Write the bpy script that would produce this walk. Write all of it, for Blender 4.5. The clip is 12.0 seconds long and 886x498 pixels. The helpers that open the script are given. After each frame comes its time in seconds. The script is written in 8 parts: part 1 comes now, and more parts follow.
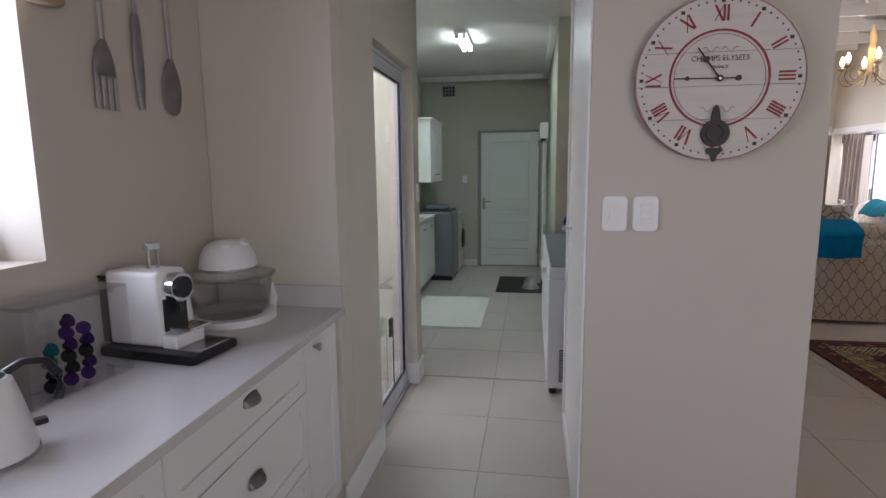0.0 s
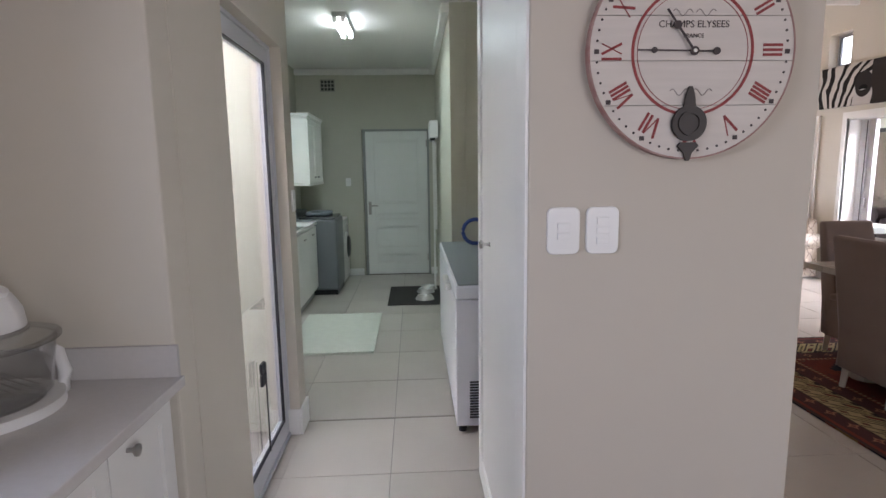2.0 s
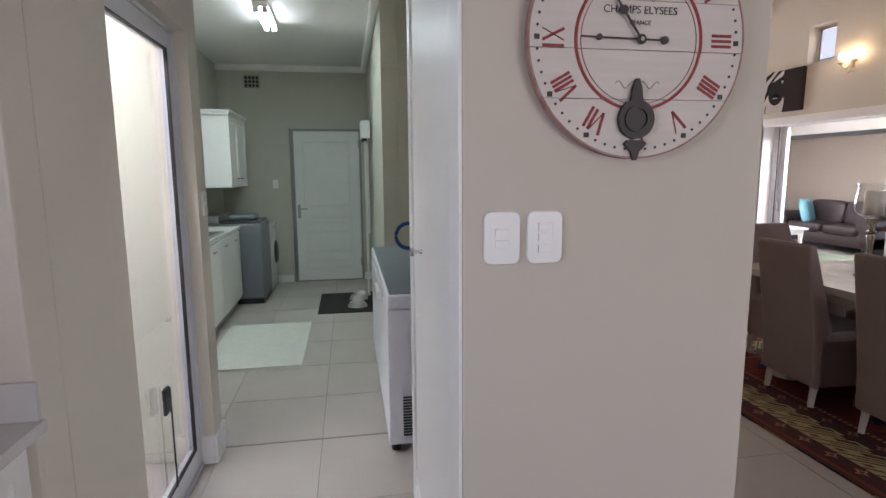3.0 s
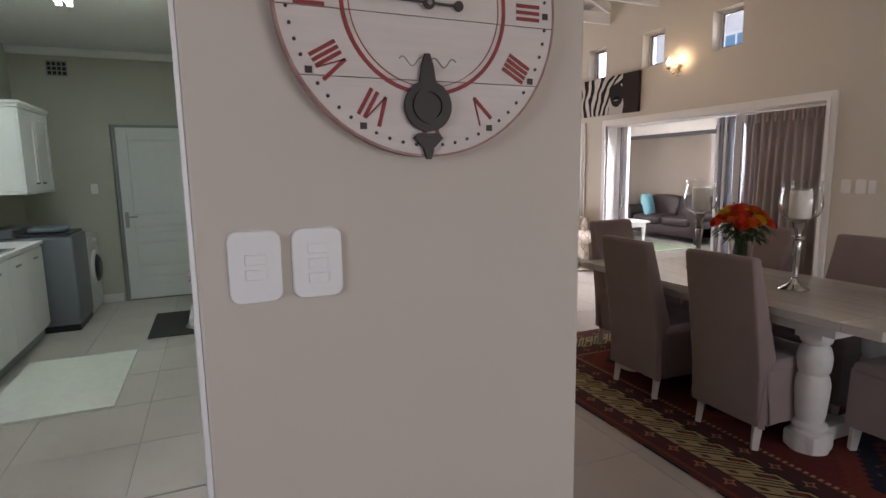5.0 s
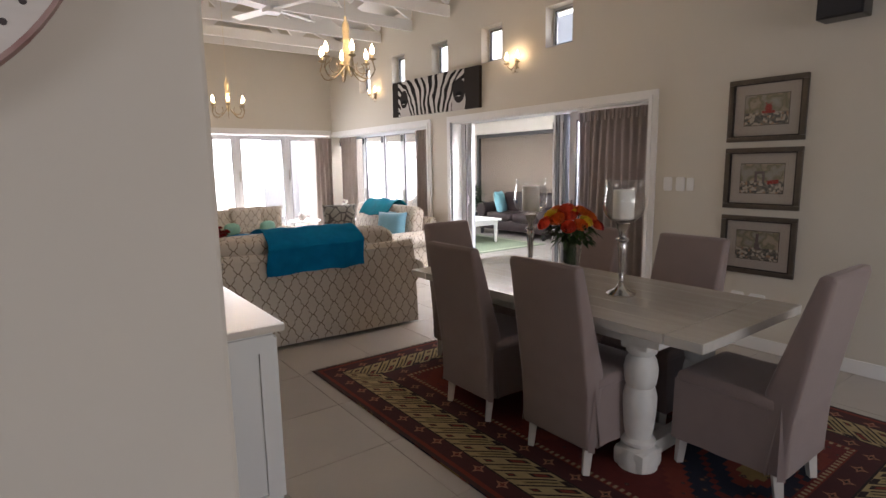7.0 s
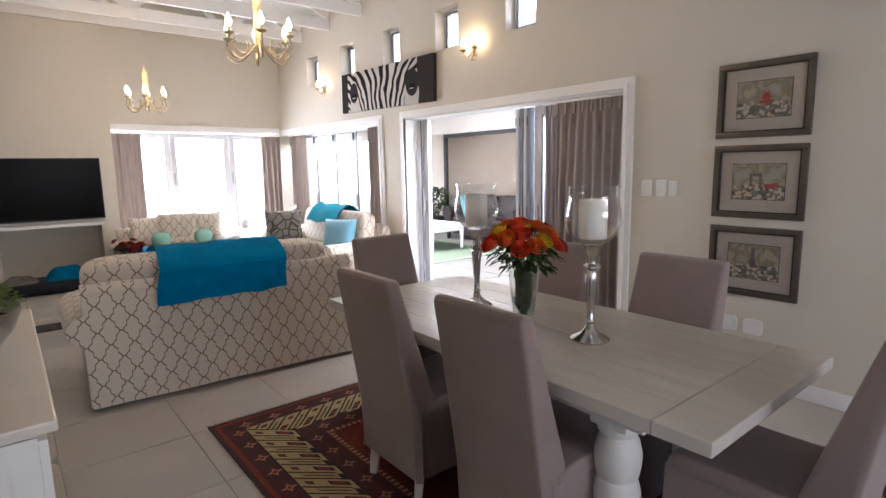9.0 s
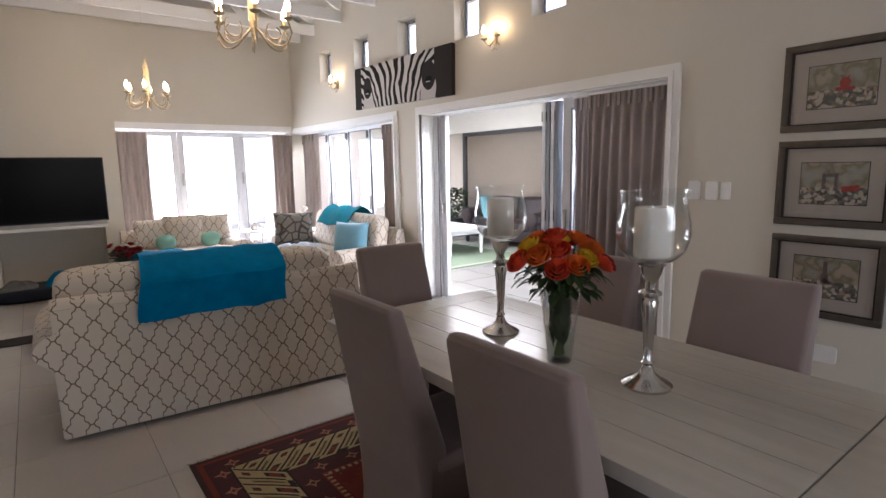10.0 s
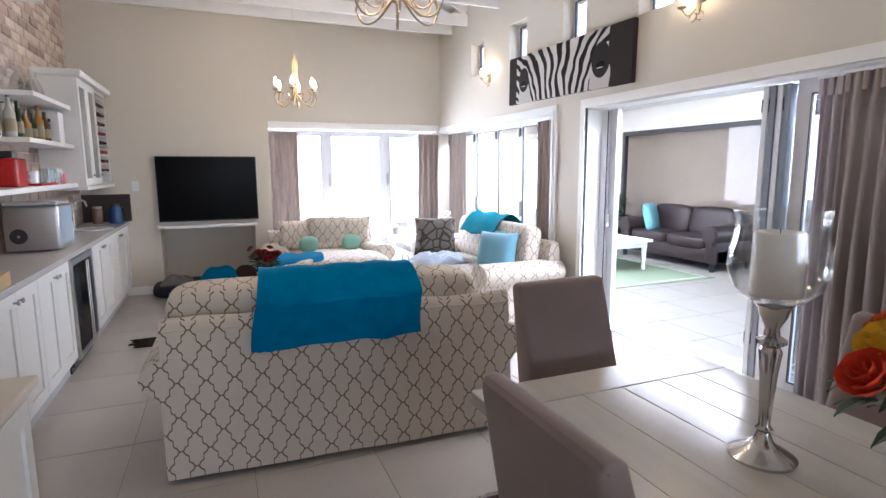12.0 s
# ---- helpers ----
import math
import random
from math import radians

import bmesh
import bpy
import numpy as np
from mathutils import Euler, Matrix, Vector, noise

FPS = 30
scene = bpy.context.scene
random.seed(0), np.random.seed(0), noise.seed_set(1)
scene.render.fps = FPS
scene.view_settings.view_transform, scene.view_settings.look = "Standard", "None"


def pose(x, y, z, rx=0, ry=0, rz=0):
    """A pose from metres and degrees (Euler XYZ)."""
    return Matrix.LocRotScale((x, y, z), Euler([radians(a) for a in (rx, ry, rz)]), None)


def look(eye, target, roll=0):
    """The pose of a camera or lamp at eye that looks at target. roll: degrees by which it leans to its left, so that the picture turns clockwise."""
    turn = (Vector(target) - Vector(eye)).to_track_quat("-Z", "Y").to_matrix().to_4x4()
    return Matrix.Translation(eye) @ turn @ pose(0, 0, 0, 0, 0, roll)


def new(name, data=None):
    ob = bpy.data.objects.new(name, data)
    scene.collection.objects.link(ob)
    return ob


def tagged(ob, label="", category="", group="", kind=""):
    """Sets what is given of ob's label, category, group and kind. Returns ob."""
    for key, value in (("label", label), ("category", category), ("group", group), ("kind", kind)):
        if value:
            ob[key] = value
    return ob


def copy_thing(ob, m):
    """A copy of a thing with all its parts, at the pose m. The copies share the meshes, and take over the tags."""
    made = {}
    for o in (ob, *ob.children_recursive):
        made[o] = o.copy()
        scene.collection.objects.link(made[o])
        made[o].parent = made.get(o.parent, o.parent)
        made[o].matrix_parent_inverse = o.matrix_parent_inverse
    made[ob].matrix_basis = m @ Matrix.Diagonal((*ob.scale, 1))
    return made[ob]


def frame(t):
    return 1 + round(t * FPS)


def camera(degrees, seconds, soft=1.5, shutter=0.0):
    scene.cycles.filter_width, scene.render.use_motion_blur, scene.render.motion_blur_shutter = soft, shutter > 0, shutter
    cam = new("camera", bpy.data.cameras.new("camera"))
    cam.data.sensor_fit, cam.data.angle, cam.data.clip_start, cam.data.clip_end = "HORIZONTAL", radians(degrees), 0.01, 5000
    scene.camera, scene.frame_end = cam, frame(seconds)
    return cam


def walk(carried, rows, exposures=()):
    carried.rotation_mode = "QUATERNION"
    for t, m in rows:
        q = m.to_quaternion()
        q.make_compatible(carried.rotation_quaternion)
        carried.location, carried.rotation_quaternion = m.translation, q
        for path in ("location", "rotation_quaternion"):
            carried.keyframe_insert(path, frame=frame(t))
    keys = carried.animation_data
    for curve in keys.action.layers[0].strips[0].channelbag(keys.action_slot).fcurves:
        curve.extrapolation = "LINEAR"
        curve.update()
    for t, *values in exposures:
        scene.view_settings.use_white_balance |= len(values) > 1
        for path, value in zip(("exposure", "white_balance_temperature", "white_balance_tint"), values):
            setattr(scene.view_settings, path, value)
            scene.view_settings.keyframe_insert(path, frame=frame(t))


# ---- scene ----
cam = camera(78.7, 12.0)
PATH = [
    (0, (0.071, 0.091, 1.49), (-0.248, 2.044, 1.197), -0.6),
    (0.5, (0.049, 0.284, 1.484), (-0.183, 2.249, 1.191), -0.6),
    (1, (0.04, 0.434, 1.487), (-0.111, 2.407, 1.194), -0.6),
    (1.5, (0.009, 0.57, 1.495), (-0.032, 2.548, 1.202), -0.7),
    (2, (-0.027, 0.68, 1.493), (0.078, 2.656, 1.2), -0.8),
    (2.5, (-0.01, 0.777, 1.482), (0.219, 2.743, 1.194), -0.5),
    (4.5, (0.186, 1.068, 1.487), (0.846, 2.933, 1.197), -0.8),
    (5, (0.305, 1.114, 1.486), (1.074, 2.938, 1.195), -0.9),
    (5.5, (0.424, 1.13, 1.479), (1.286, 2.91, 1.184), -1.1),
    (6, (0.547, 1.205, 1.487), (1.519, 2.926, 1.184), -0.9),
    (6.5, (0.678, 1.312, 1.496), (1.775, 2.955, 1.187), -0.9),
    (7, (0.863, 1.405, 1.478), (2.042, 2.992, 1.173), -0.9),
    (7.2, (0.955, 1.436, 1.48), (2.151, 3.01, 1.178), -0.9),
    (8.8, (1.48, 1.806, 1.468), (2.726, 3.341, 1.169), -0.9),
    (9, (1.557, 1.863, 1.476), (2.802, 3.399, 1.173), -1.0),
    (9.5, (1.72, 2.025, 1.467), (2.955, 3.569, 1.165), -1.0),
    (10, (1.851, 2.213, 1.469), (3.041, 3.792, 1.168), -1.0),
    (10.5, (1.972, 2.399, 1.471), (3.073, 4.041, 1.173), -0.9),
    (11, (2.083, 2.576, 1.475), (3.048, 4.302, 1.179), -0.8),
    (11.5, (2.134, 2.766, 1.483), (2.974, 4.558, 1.19), -0.5),
    (12, (2.166, 2.975, 1.486), (2.915, 4.807, 1.195), -0.3),
]
walk(cam, [(t, look(eye, target, roll)) for t, eye, target, roll in PATH], exposures=[(0.0, 1.14, 6200, 20), (0.5, 1.17, 6200, 20), (1.0, 1.28, 6200, 20), (2.5, 1.55, 6250, 21), (4.5, 1.10, 6250, 20), (5.5, 1.24, 6700, 22), (7.0, 1.20, 6450, 17), (9.1, 1.88, 5950, 16), (9.6, 1.70, 5950, 16), (10.5, 1.28, 6000, 16), (12.0, 1.90, 5500, 15)])


# ---- world, sun, large lights ----
world = bpy.data.worlds.new("world")
scene.world = world
world.use_nodes = True
wn = world.node_tree
sky = wn.nodes.new("ShaderNodeTexSky")
sky.sky_type = "NISHITA"
sky.sun_disc = False
SUN_EL, SUN_AZ = radians(52), radians(38)
sky.sun_elevation, sky.sun_rotation = SUN_EL, SUN_AZ
wn.links.new(sky.outputs[0], wn.nodes["Background"].inputs[0])
wn.nodes["Background"].inputs[1].default_value = 0.15

sun = new("sun", bpy.data.lights.new("sun", "SUN"))
sun.data.energy, sun.data.angle, sun.data.color = 2.8, radians(0.5), (1.0, 0.95, 0.88)
sun_way = Vector((math.sin(SUN_AZ) * math.cos(SUN_EL), math.cos(SUN_AZ) * math.cos(SUN_EL), math.sin(SUN_EL)))
sun.matrix_world = look(sun_way * 30, (0, 0, 0))


def window_lamp(name, eye, target, w, h, power, color):
    ob = new(name, bpy.data.lights.new(name, "AREA"))
    ob.data.shape, ob.data.size, ob.data.size_y = "RECTANGLE", w, h
    ob.data.energy, ob.data.color = power, color
    ob.matrix_world = look(eye, target)
    return ob


window_lamp("sky_lamp_north_window", (4.0, 11.25, 1.15), (4.0, 5, 1.0), 2.3, 2.0, 95, (0.95, 0.98, 1.0))
# south window is unseen and assumed; lamp added to fill clock wall and dining side
window_lamp("sky_lamp_assumed_south_window", (3.1, -2.75, 1.6), (2.6, 3, 1.3), 2.8, 1.2, 27, (1.0, 0.98, 0.96))
window_lamp("sky_lamp_court", (-1.3, 3.2, 2.75), (-2.8, 3.2, 0.8), 1.6, 0.5, 58, (0.95, 0.98, 1.0))
window_lamp("sky_lamp_patio_yard", (6.7, 8.6, 2.95), (9.6, 9.6, 0.6), 4.0, 0.7, 110, (0.98, 0.99, 1.0))
window_lamp("sky_lamp_kitchen_window", (-1.52, 0.85, 1.68), (2, 0.85, 1.3), 1.0, 0.8, 11, (0.80, 0.88, 1.0))
window_lamp("sky_lamp_corner_doors", (5.95, 9.2, 2.42), (4.0, 9.1, 0.3), 2.8, 0.4, 85, (0.97, 0.99, 1.0))
window_lamp("sky_lamp_patio", (5.95, 5.7, 2.42), (3.6, 5.4, 0.3), 2.6, 0.4, 88, (0.97, 0.99, 1.0))


def bulb(name, x, y, z, power, color, r=0.03):
    ob = new(name, bpy.data.lights.new(name, "POINT"))
    ob.data.energy, ob.data.color, ob.data.shadow_soft_size = power, color, r
    ob.location = (x, y, z)
    return ob


WARM = (1.0, 0.72, 0.42)
tube_lamp = window_lamp("laundry_tube_lamp", (-0.64, 5.95, 2.74), (-0.64, 5.95, 0), 0.14, 0.6, 5, (0.74, 1.0, 0.96))

# ---- materials ----
MATS = {}


def surf(name, col, rough=0.5, metal=0.0, var=0.08, vscale=3.0, bump=0.1, bscale=60.0, col2=None, spec=None, trans=0.0, ior=1.45, stretch=None, sheen=0.0, emit=None, coat=0.0, dist=0.002):
    if name in MATS:
        return MATS[name]
    m = bpy.data.materials.new(name)
    m.use_nodes = True
    n, l = m.node_tree.nodes, m.node_tree.links
    b = n["Principled BSDF"]
    b.inputs["Roughness"].default_value = rough
    b.inputs["Metallic"].default_value = metal
    b.inputs["Transmission Weight"].default_value = trans
    b.inputs["IOR"].default_value = ior
    b.inputs["Sheen Weight"].default_value = sheen
    b.inputs["Coat Weight"].default_value = coat
    if spec is not None:
        b.inputs["Specular IOR Level"].default_value = spec
    if emit:
        b.inputs["Emission Color"].default_value = (*emit[0], 1)
        b.inputs["Emission Strength"].default_value = emit[1]
    tc = n.new("ShaderNodeTexCoord")
    mp = n.new("ShaderNodeMapping")
    l.new(tc.outputs["Object"], mp.inputs[0])
    if stretch:
        mp.inputs["Scale"].default_value = stretch
    a = n.new("ShaderNodeTexNoise")
    a.inputs["Scale"].default_value, a.inputs["Detail"].default_value = vscale, 6
    l.new(mp.outputs[0], a.inputs["Vector"])
    mix = n.new("ShaderNodeMix")
    mix.data_type = "RGBA"
    c2 = col2 or tuple(max(0, c * (1 - 2 * var)) for c in col)
    mix.inputs[6].default_value, mix.inputs[7].default_value = (*col, 1), (*c2, 1)
    l.new(a.outputs[0], mix.inputs[0])
    l.new(mix.outputs[2], b.inputs["Base Color"])
    if bump:
        f = n.new("ShaderNodeTexNoise")
        f.inputs["Scale"].default_value, f.inputs["Detail"].default_value = bscale, 4
        l.new(mp.outputs[0], f.inputs["Vector"])
        bp = n.new("ShaderNodeBump")
        bp.inputs["Strength"].default_value, bp.inputs["Distance"].default_value = bump, dist
        l.new(f.outputs[0], bp.inputs["Height"])
        l.new(bp.outputs[0], b.inputs["Normal"])
    MATS[name] = m
    return m


def M(node_tree, op, a, b=None, c=None):
    nd = node_tree.nodes.new("ShaderNodeMath")
    nd.operation = op
    for k, v in enumerate((a, b, c)):
        if v is None:
            continue
        if isinstance(v, (int, float)):
            nd.inputs[k].default_value = v
        else:
            node_tree.links.new(v, nd.inputs[k])
    return nd.outputs[0]


def ramp(node_tree, fac, stops, mode="CONSTANT"):
    r = node_tree.nodes.new("ShaderNodeValToRGB")
    r.color_ramp.interpolation = mode
    els = r.color_ramp.elements
    for k, (p, c) in enumerate(stops):
        e = els[k] if k < 2 else els.new(p)
        e.position, e.color = p, (*c, 1)
    node_tree.links.new(fac, r.inputs[0])
    return r.outputs[0]


def mixc(node_tree, fac, a, b, mode="MIX"):
    x = node_tree.nodes.new("ShaderNodeMix")
    x.data_type, x.blend_type = "RGBA", mode
    for k, v in ((0, fac), (6, a), (7, b)):
        if isinstance(v, tuple):
            x.inputs[k].default_value = (*v, 1)
        elif isinstance(v, (int, float)):
            x.inputs[k].default_value = v
        else:
            node_tree.links.new(v, x.inputs[k])
    return x.outputs[2]


WALL = surf("warm_grey_wall_paint", (0.55, 0.497, 0.425), 0.75, var=0.02, vscale=1.2, bump=0.25, bscale=22)
WALL_LIGHT = surf("pale_wall_paint", (0.62, 0.575, 0.495), 0.75, var=0.02, vscale=1.2, bump=0.25, bscale=22)
WALL_SAGE = surf("sage_wall_paint", (0.50, 0.49, 0.41), 0.75, var=0.02, vscale=1.2, bump=0.25, bscale=22)
WHITE = surf("white_paint", (0.80, 0.79, 0.77), 0.45, var=0.02, bump=0.05, bscale=30)
CEIL = surf("white_ceiling", (0.80, 0.79, 0.77), 0.8, var=0.02, bump=0.1, bscale=30)
ALU = surf("grey_white_aluminium", (0.62, 0.63, 0.66), 0.35, 0.0, var=0.03, bump=0.02)
DARKALU = surf("dark_rubber_seal", (0.03, 0.03, 0.035), 0.5, bump=0)
GROUT = surf("grout", (0.24, 0.22, 0.20), 0.9, var=0.15, vscale=20, bump=0.3)
QUARTZ = surf("pale_quartz", (0.60, 0.575, 0.56), 0.18, var=0.04, vscale=60, bump=0.0)
CABW = surf("white_cabinet_paint", (0.76, 0.75, 0.72), 0.4, var=0.02, bump=0.04, bscale=20)
CHROME = surf("chrome", (0.75, 0.75, 0.76), 0.12, 1.0, var=0.02, bump=0)
PEWTER = surf("pewter", (0.48, 0.46, 0.43), 0.38, 1.0, var=0.15, vscale=30, bump=0.1)
SILVER = surf("antique_silver", (0.66, 0.64, 0.62), 0.17, 1.0, var=0.12, vscale=12, bump=0.05)
BLACKP = surf("black_plastic", (0.015, 0.015, 0.017), 0.3, bump=0.02)
WHITEP = surf("white_plastic", (0.78, 0.77, 0.75), 0.3, var=0.01, bump=0)
SCREEN = surf("black_screen", (0.004, 0.004, 0.005), 0.22, bump=0, spec=0.04)
GREYAPP = surf("grey_appliance", (0.20, 0.215, 0.23), 0.35, 0.3, var=0.05, bump=0.02)
FREEZER = surf("freezer_white", (0.80, 0.80, 0.84), 0.35, var=0.02, bump=0.02)
STEEL = surf("brushed_steel", (0.50, 0.49, 0.48), 0.3, 1.0, var=0.08, bump=0.1, stretch=(1, 1, 40))
SLIP = surf("taupe_slipcover", (0.275, 0.205, 0.185), 0.9, var=0.10, vscale=7, bump=0.5, bscale=380, sheen=0.25, dist=0.001)
CHAIRLEG = surf("whitewashed_leg", (0.62, 0.58, 0.52), 0.55, var=0.1, vscale=20, bump=0.1)
TEAL = surf("teal_fleece", (0.001, 0.20, 0.42), 0.95, var=0.25, vscale=9, bump=0.6, bscale=160, spec=0.1)
BLUEC = surf("pale_blue_cushion", (0.17, 0.36, 0.45), 0.9, var=0.1, vscale=9, bump=0.4, bscale=200, sheen=0.3)
MINT = surf("mint_cushion", (0.26, 0.50, 0.40), 0.9, var=0.1, vscale=9, bump=0.4, bscale=200)
LEATHER = surf("dark_brown_leather", (0.030, 0.020, 0.020), 0.42, spec=0.35, var=0.25, vscale=8, bump=0.3, bscale=120)
CURT = surf("taupe_curtain", (0.40, 0.335, 0.30), 0.85, var=0.1, vscale=5, bump=0.3, bscale=260, sheen=0.2)
cn = CURT.node_tree
thin_, mix_ = cn.nodes.new("ShaderNodeBsdfTranslucent"), cn.nodes.new("ShaderNodeMixShader")
thin_.inputs[0].default_value, mix_.inputs[0].default_value = (0.46, 0.41, 0.385, 1), 0.20
cn.links.new(cn.nodes["Principled BSDF"].outputs[0], mix_.inputs[1])
cn.links.new(thin_.outputs[0], mix_.inputs[2])
cn.links.new(mix_.outputs[0], cn.nodes["Material Output"].inputs[0])
GLASS = surf("clear_glass", (1, 1, 1), 0.0, trans=1.0, var=0, bump=0, ior=1.45)
WAX = surf("cream_wax", (0.86, 0.82, 0.76), 0.5, var=0.03, bump=0.05)
LEAF = surf("dark_leaves", (0.035, 0.075, 0.025), 0.5, var=0.35, vscale=30, bump=0.1)
LIME = surf("lime_leaves", (0.19, 0.26, 0.05), 0.6, var=0.35, vscale=30, bump=0.1)
TERRA = surf("patio_paving", (0.42, 0.39, 0.35), 0.7, var=0.12, vscale=4, bump=0.3, bscale=40)
GREENRUG = surf("green_outdoor_rug", (0.15, 0.19, 0.125), 0.95, var=0.15, vscale=30, bump=0.5, bscale=300)
PLASTER = surf("outside_white_plaster", (0.72, 0.70, 0.67), 0.85, var=0.05, vscale=2, bump=0.3, bscale=30)


def thin_glass(name, tint=(1, 1, 1), gloss=0.08):
    m = bpy.data.materials.new(name)
    m.use_nodes = True
    n, l = m.node_tree.nodes, m.node_tree.links
    for nd in list(n):
        n.remove(nd)
    out = n.new("ShaderNodeOutputMaterial")
    t, g, mx, fr = n.new("ShaderNodeBsdfTransparent"), n.new("ShaderNodeBsdfGlossy"), n.new("ShaderNodeMixShader"), n.new("ShaderNodeLayerWeight")
    t.inputs[0].default_value = (*tint, 1)
    g.inputs["Roughness"].default_value = 0.02
    fr.inputs[0].default_value = 0.5
    f3 = M(m.node_tree, "MULTIPLY_ADD", M(m.node_tree, "POWER", fr.outputs["Facing"], 2.6), 0.7, 0.045)
    l.new(f3, mx.inputs[0])
    l.new(t.outputs[0], mx.inputs[1])
    l.new(g.outputs[0], mx.inputs[2])
    l.new(mx.outputs[0], out.inputs[0])
    return m


PANE = thin_glass("window_glass")
CLEAR = thin_glass("thin_vase_glass", (0.985, 0.99, 0.99), 0.14)
BLIND_M = thin_glass("clear_patio_blind", (0.80, 0.78, 0.76))


def tile_mat():
    m = surf("porcelain_tile", (0.50, 0.455, 0.405), 0.30, var=0.10, vscale=2.2, bump=0.06, bscale=14)
    nt = m.node_tree
    oi = nt.nodes.new("ShaderNodeObjectInfo")
    b = nt.nodes["Principled BSDF"]
    old = b.inputs["Base Color"].links[0].from_socket
    v = M(nt, "MULTIPLY_ADD", oi.outputs["Random"], 0.10, 0.95)
    nt.links.new(mixc(nt, 1.0, old, v, "MULTIPLY"), b.inputs["Base Color"])
    return m


TILE = tile_mat()


def trellis():
    m = surf("trellis_fabric", (0.62, 0.545, 0.455), 0.9, var=0.05, vscale=8, bump=0.4, bscale=420, sheen=0.2, dist=0.001)
    nt = m.node_tree
    b = nt.nodes["Principled BSDF"]
    old = b.inputs["Base Color"].links[0].from_socket
    uv = nt.nodes.new("ShaderNodeUVMap")
    sp = nt.nodes.new("ShaderNodeSeparateXYZ")
    nt.links.new(uv.outputs[0], sp.inputs[0])
    u = M(nt, "DIVIDE", sp.outputs[0], 0.128)
    v = M(nt, "DIVIDE", sp.outputs[1], 0.166)
    s, d = M(nt, "ADD", u, v), M(nt, "SUBTRACT", u, v)
    lines = []
    for p, q in ((s, d), (d, s)):
        w = M(nt, "MULTIPLY", M(nt, "SINE", M(nt, "MULTIPLY", q, 2 * math.pi)), 0.066)
        w3 = M(nt, "ADD", M(nt, "MULTIPLY", M(nt, "SINE", M(nt, "MULTIPLY", q, 4 * math.pi)), 0.010), M(nt, "MULTIPLY", M(nt, "SINE", M(nt, "MULTIPLY", q, 6 * math.pi)), 0.030))
        f = M(nt, "FRACT", M(nt, "ADD", M(nt, "ADD", p, w), w3))
        lines.append(M(nt, "ABSOLUTE", M(nt, "SUBTRACT", f, 0.5)))
    near = M(nt, "MINIMUM", lines[0], lines[1])
    on = M(nt, "LESS_THAN", near, 0.036)
    nt.links.new(mixc(nt, on, old, (0.185, 0.130, 0.085)), b.inputs["Base Color"])
    return m


TRELLIS = trellis()

# ---- mesh helpers ----


def box(bm, x0, x1, y0, y1, z0, z1, bev=0.0, seg=2):
    r = bmesh.ops.create_cube(bm, size=1.0, matrix=Matrix.Translation(((x0 + x1) / 2, (y0 + y1) / 2, (z0 + z1) / 2)) @ Matrix.Diagonal((x1 - x0, y1 - y0, z1 - z0, 1)))
    if bev:
        es = list({e for v in r["verts"] for e in v.link_edges})
        bmesh.ops.bevel(bm, geom=es, offset=bev, segments=seg, affect="EDGES", profile=0.6)
    return bm


def boxes(*args, bev=0.0):
    bm = bmesh.new()
    for a in args:
        box(bm, *a, bev=bev)
    return bm


def cyl(bm, x, y, z0, z1, r, seg=20, r2=None, axis="z"):
    m = Matrix.Translation((x, y, (z0 + z1) / 2))
    bmesh.ops.create_cone(bm, cap_ends=True, segments=seg, radius1=r, radius2=r if r2 is None else r2, depth=z1 - z0, matrix=m)
    return bm


def rod(bm, a, b, r, seg=10, r2=None):
    a, b = Vector(a), Vector(b)
    d = b - a
    q = d.to_track_quat("Z", "Y").to_matrix().to_4x4()
    bmesh.ops.create_cone(bm, cap_ends=True, segments=seg, radius1=r, radius2=r if r2 is None else r2, depth=d.length, matrix=Matrix.Translation((a + b) / 2) @ q)
    return bm


def tubeline(bm, pts, r, seg=8):
    pts = [Vector(p) for p in pts]
    rings = []
    for k, p in enumerate(pts):
        d = (pts[min(k + 1, len(pts) - 1)] - pts[max(k - 1, 0)]).normalized()
        q = d.to_track_quat("Z", "Y")
        rr = r[k] if isinstance(r, (list, tuple)) else r
        rings.append([bm.verts.new(p + q @ Vector((rr * math.cos(2 * math.pi * i / seg), rr * math.sin(2 * math.pi * i / seg), 0))) for i in range(seg)])
    for a, b in zip(rings, rings[1:]):
        for i in range(seg):
            bm.faces.new((a[i], a[(i + 1) % seg], b[(i + 1) % seg], b[i]))
    bm.faces.new(rings[0][::-1])
    bm.faces.new(rings[-1])
    return bm


def lathe(bm, prof, seg=24, cx=0.0, cy=0.0, cz=0.0):
    rings = []
    for r, z in prof:
        rings.append([bm.verts.new((cx + r * math.cos(2 * math.pi * i / seg), cy + r * math.sin(2 * math.pi * i / seg), cz + z)) for i in range(seg)])
    for a, b in zip(rings, rings[1:]):
        for i in range(seg):
            bm.faces.new((a[i], a[(i + 1) % seg], b[(i + 1) % seg], b[i]))
    return bm


def puff(bm, cx, cy, cz, sx, sy, sz, e=0.45, seg=20, rot=None):
    """A plump rounded block."""
    r = bmesh.ops.create_uvsphere(bm, u_segments=seg, v_segments=seg // 2 + 2, radius=1.0)
    for v in r["verts"]:
        c = [math.copysign(abs(k) ** e, k) if abs(k) > 1e-6 else 0.0 for k in v.co]
        p = Vector((c[0] * sx / 2, c[1] * sy / 2, c[2] * sz / 2))
        if rot:
            p = rot @ p
        v.co = p + Vector((cx, cy, cz))
    return bm


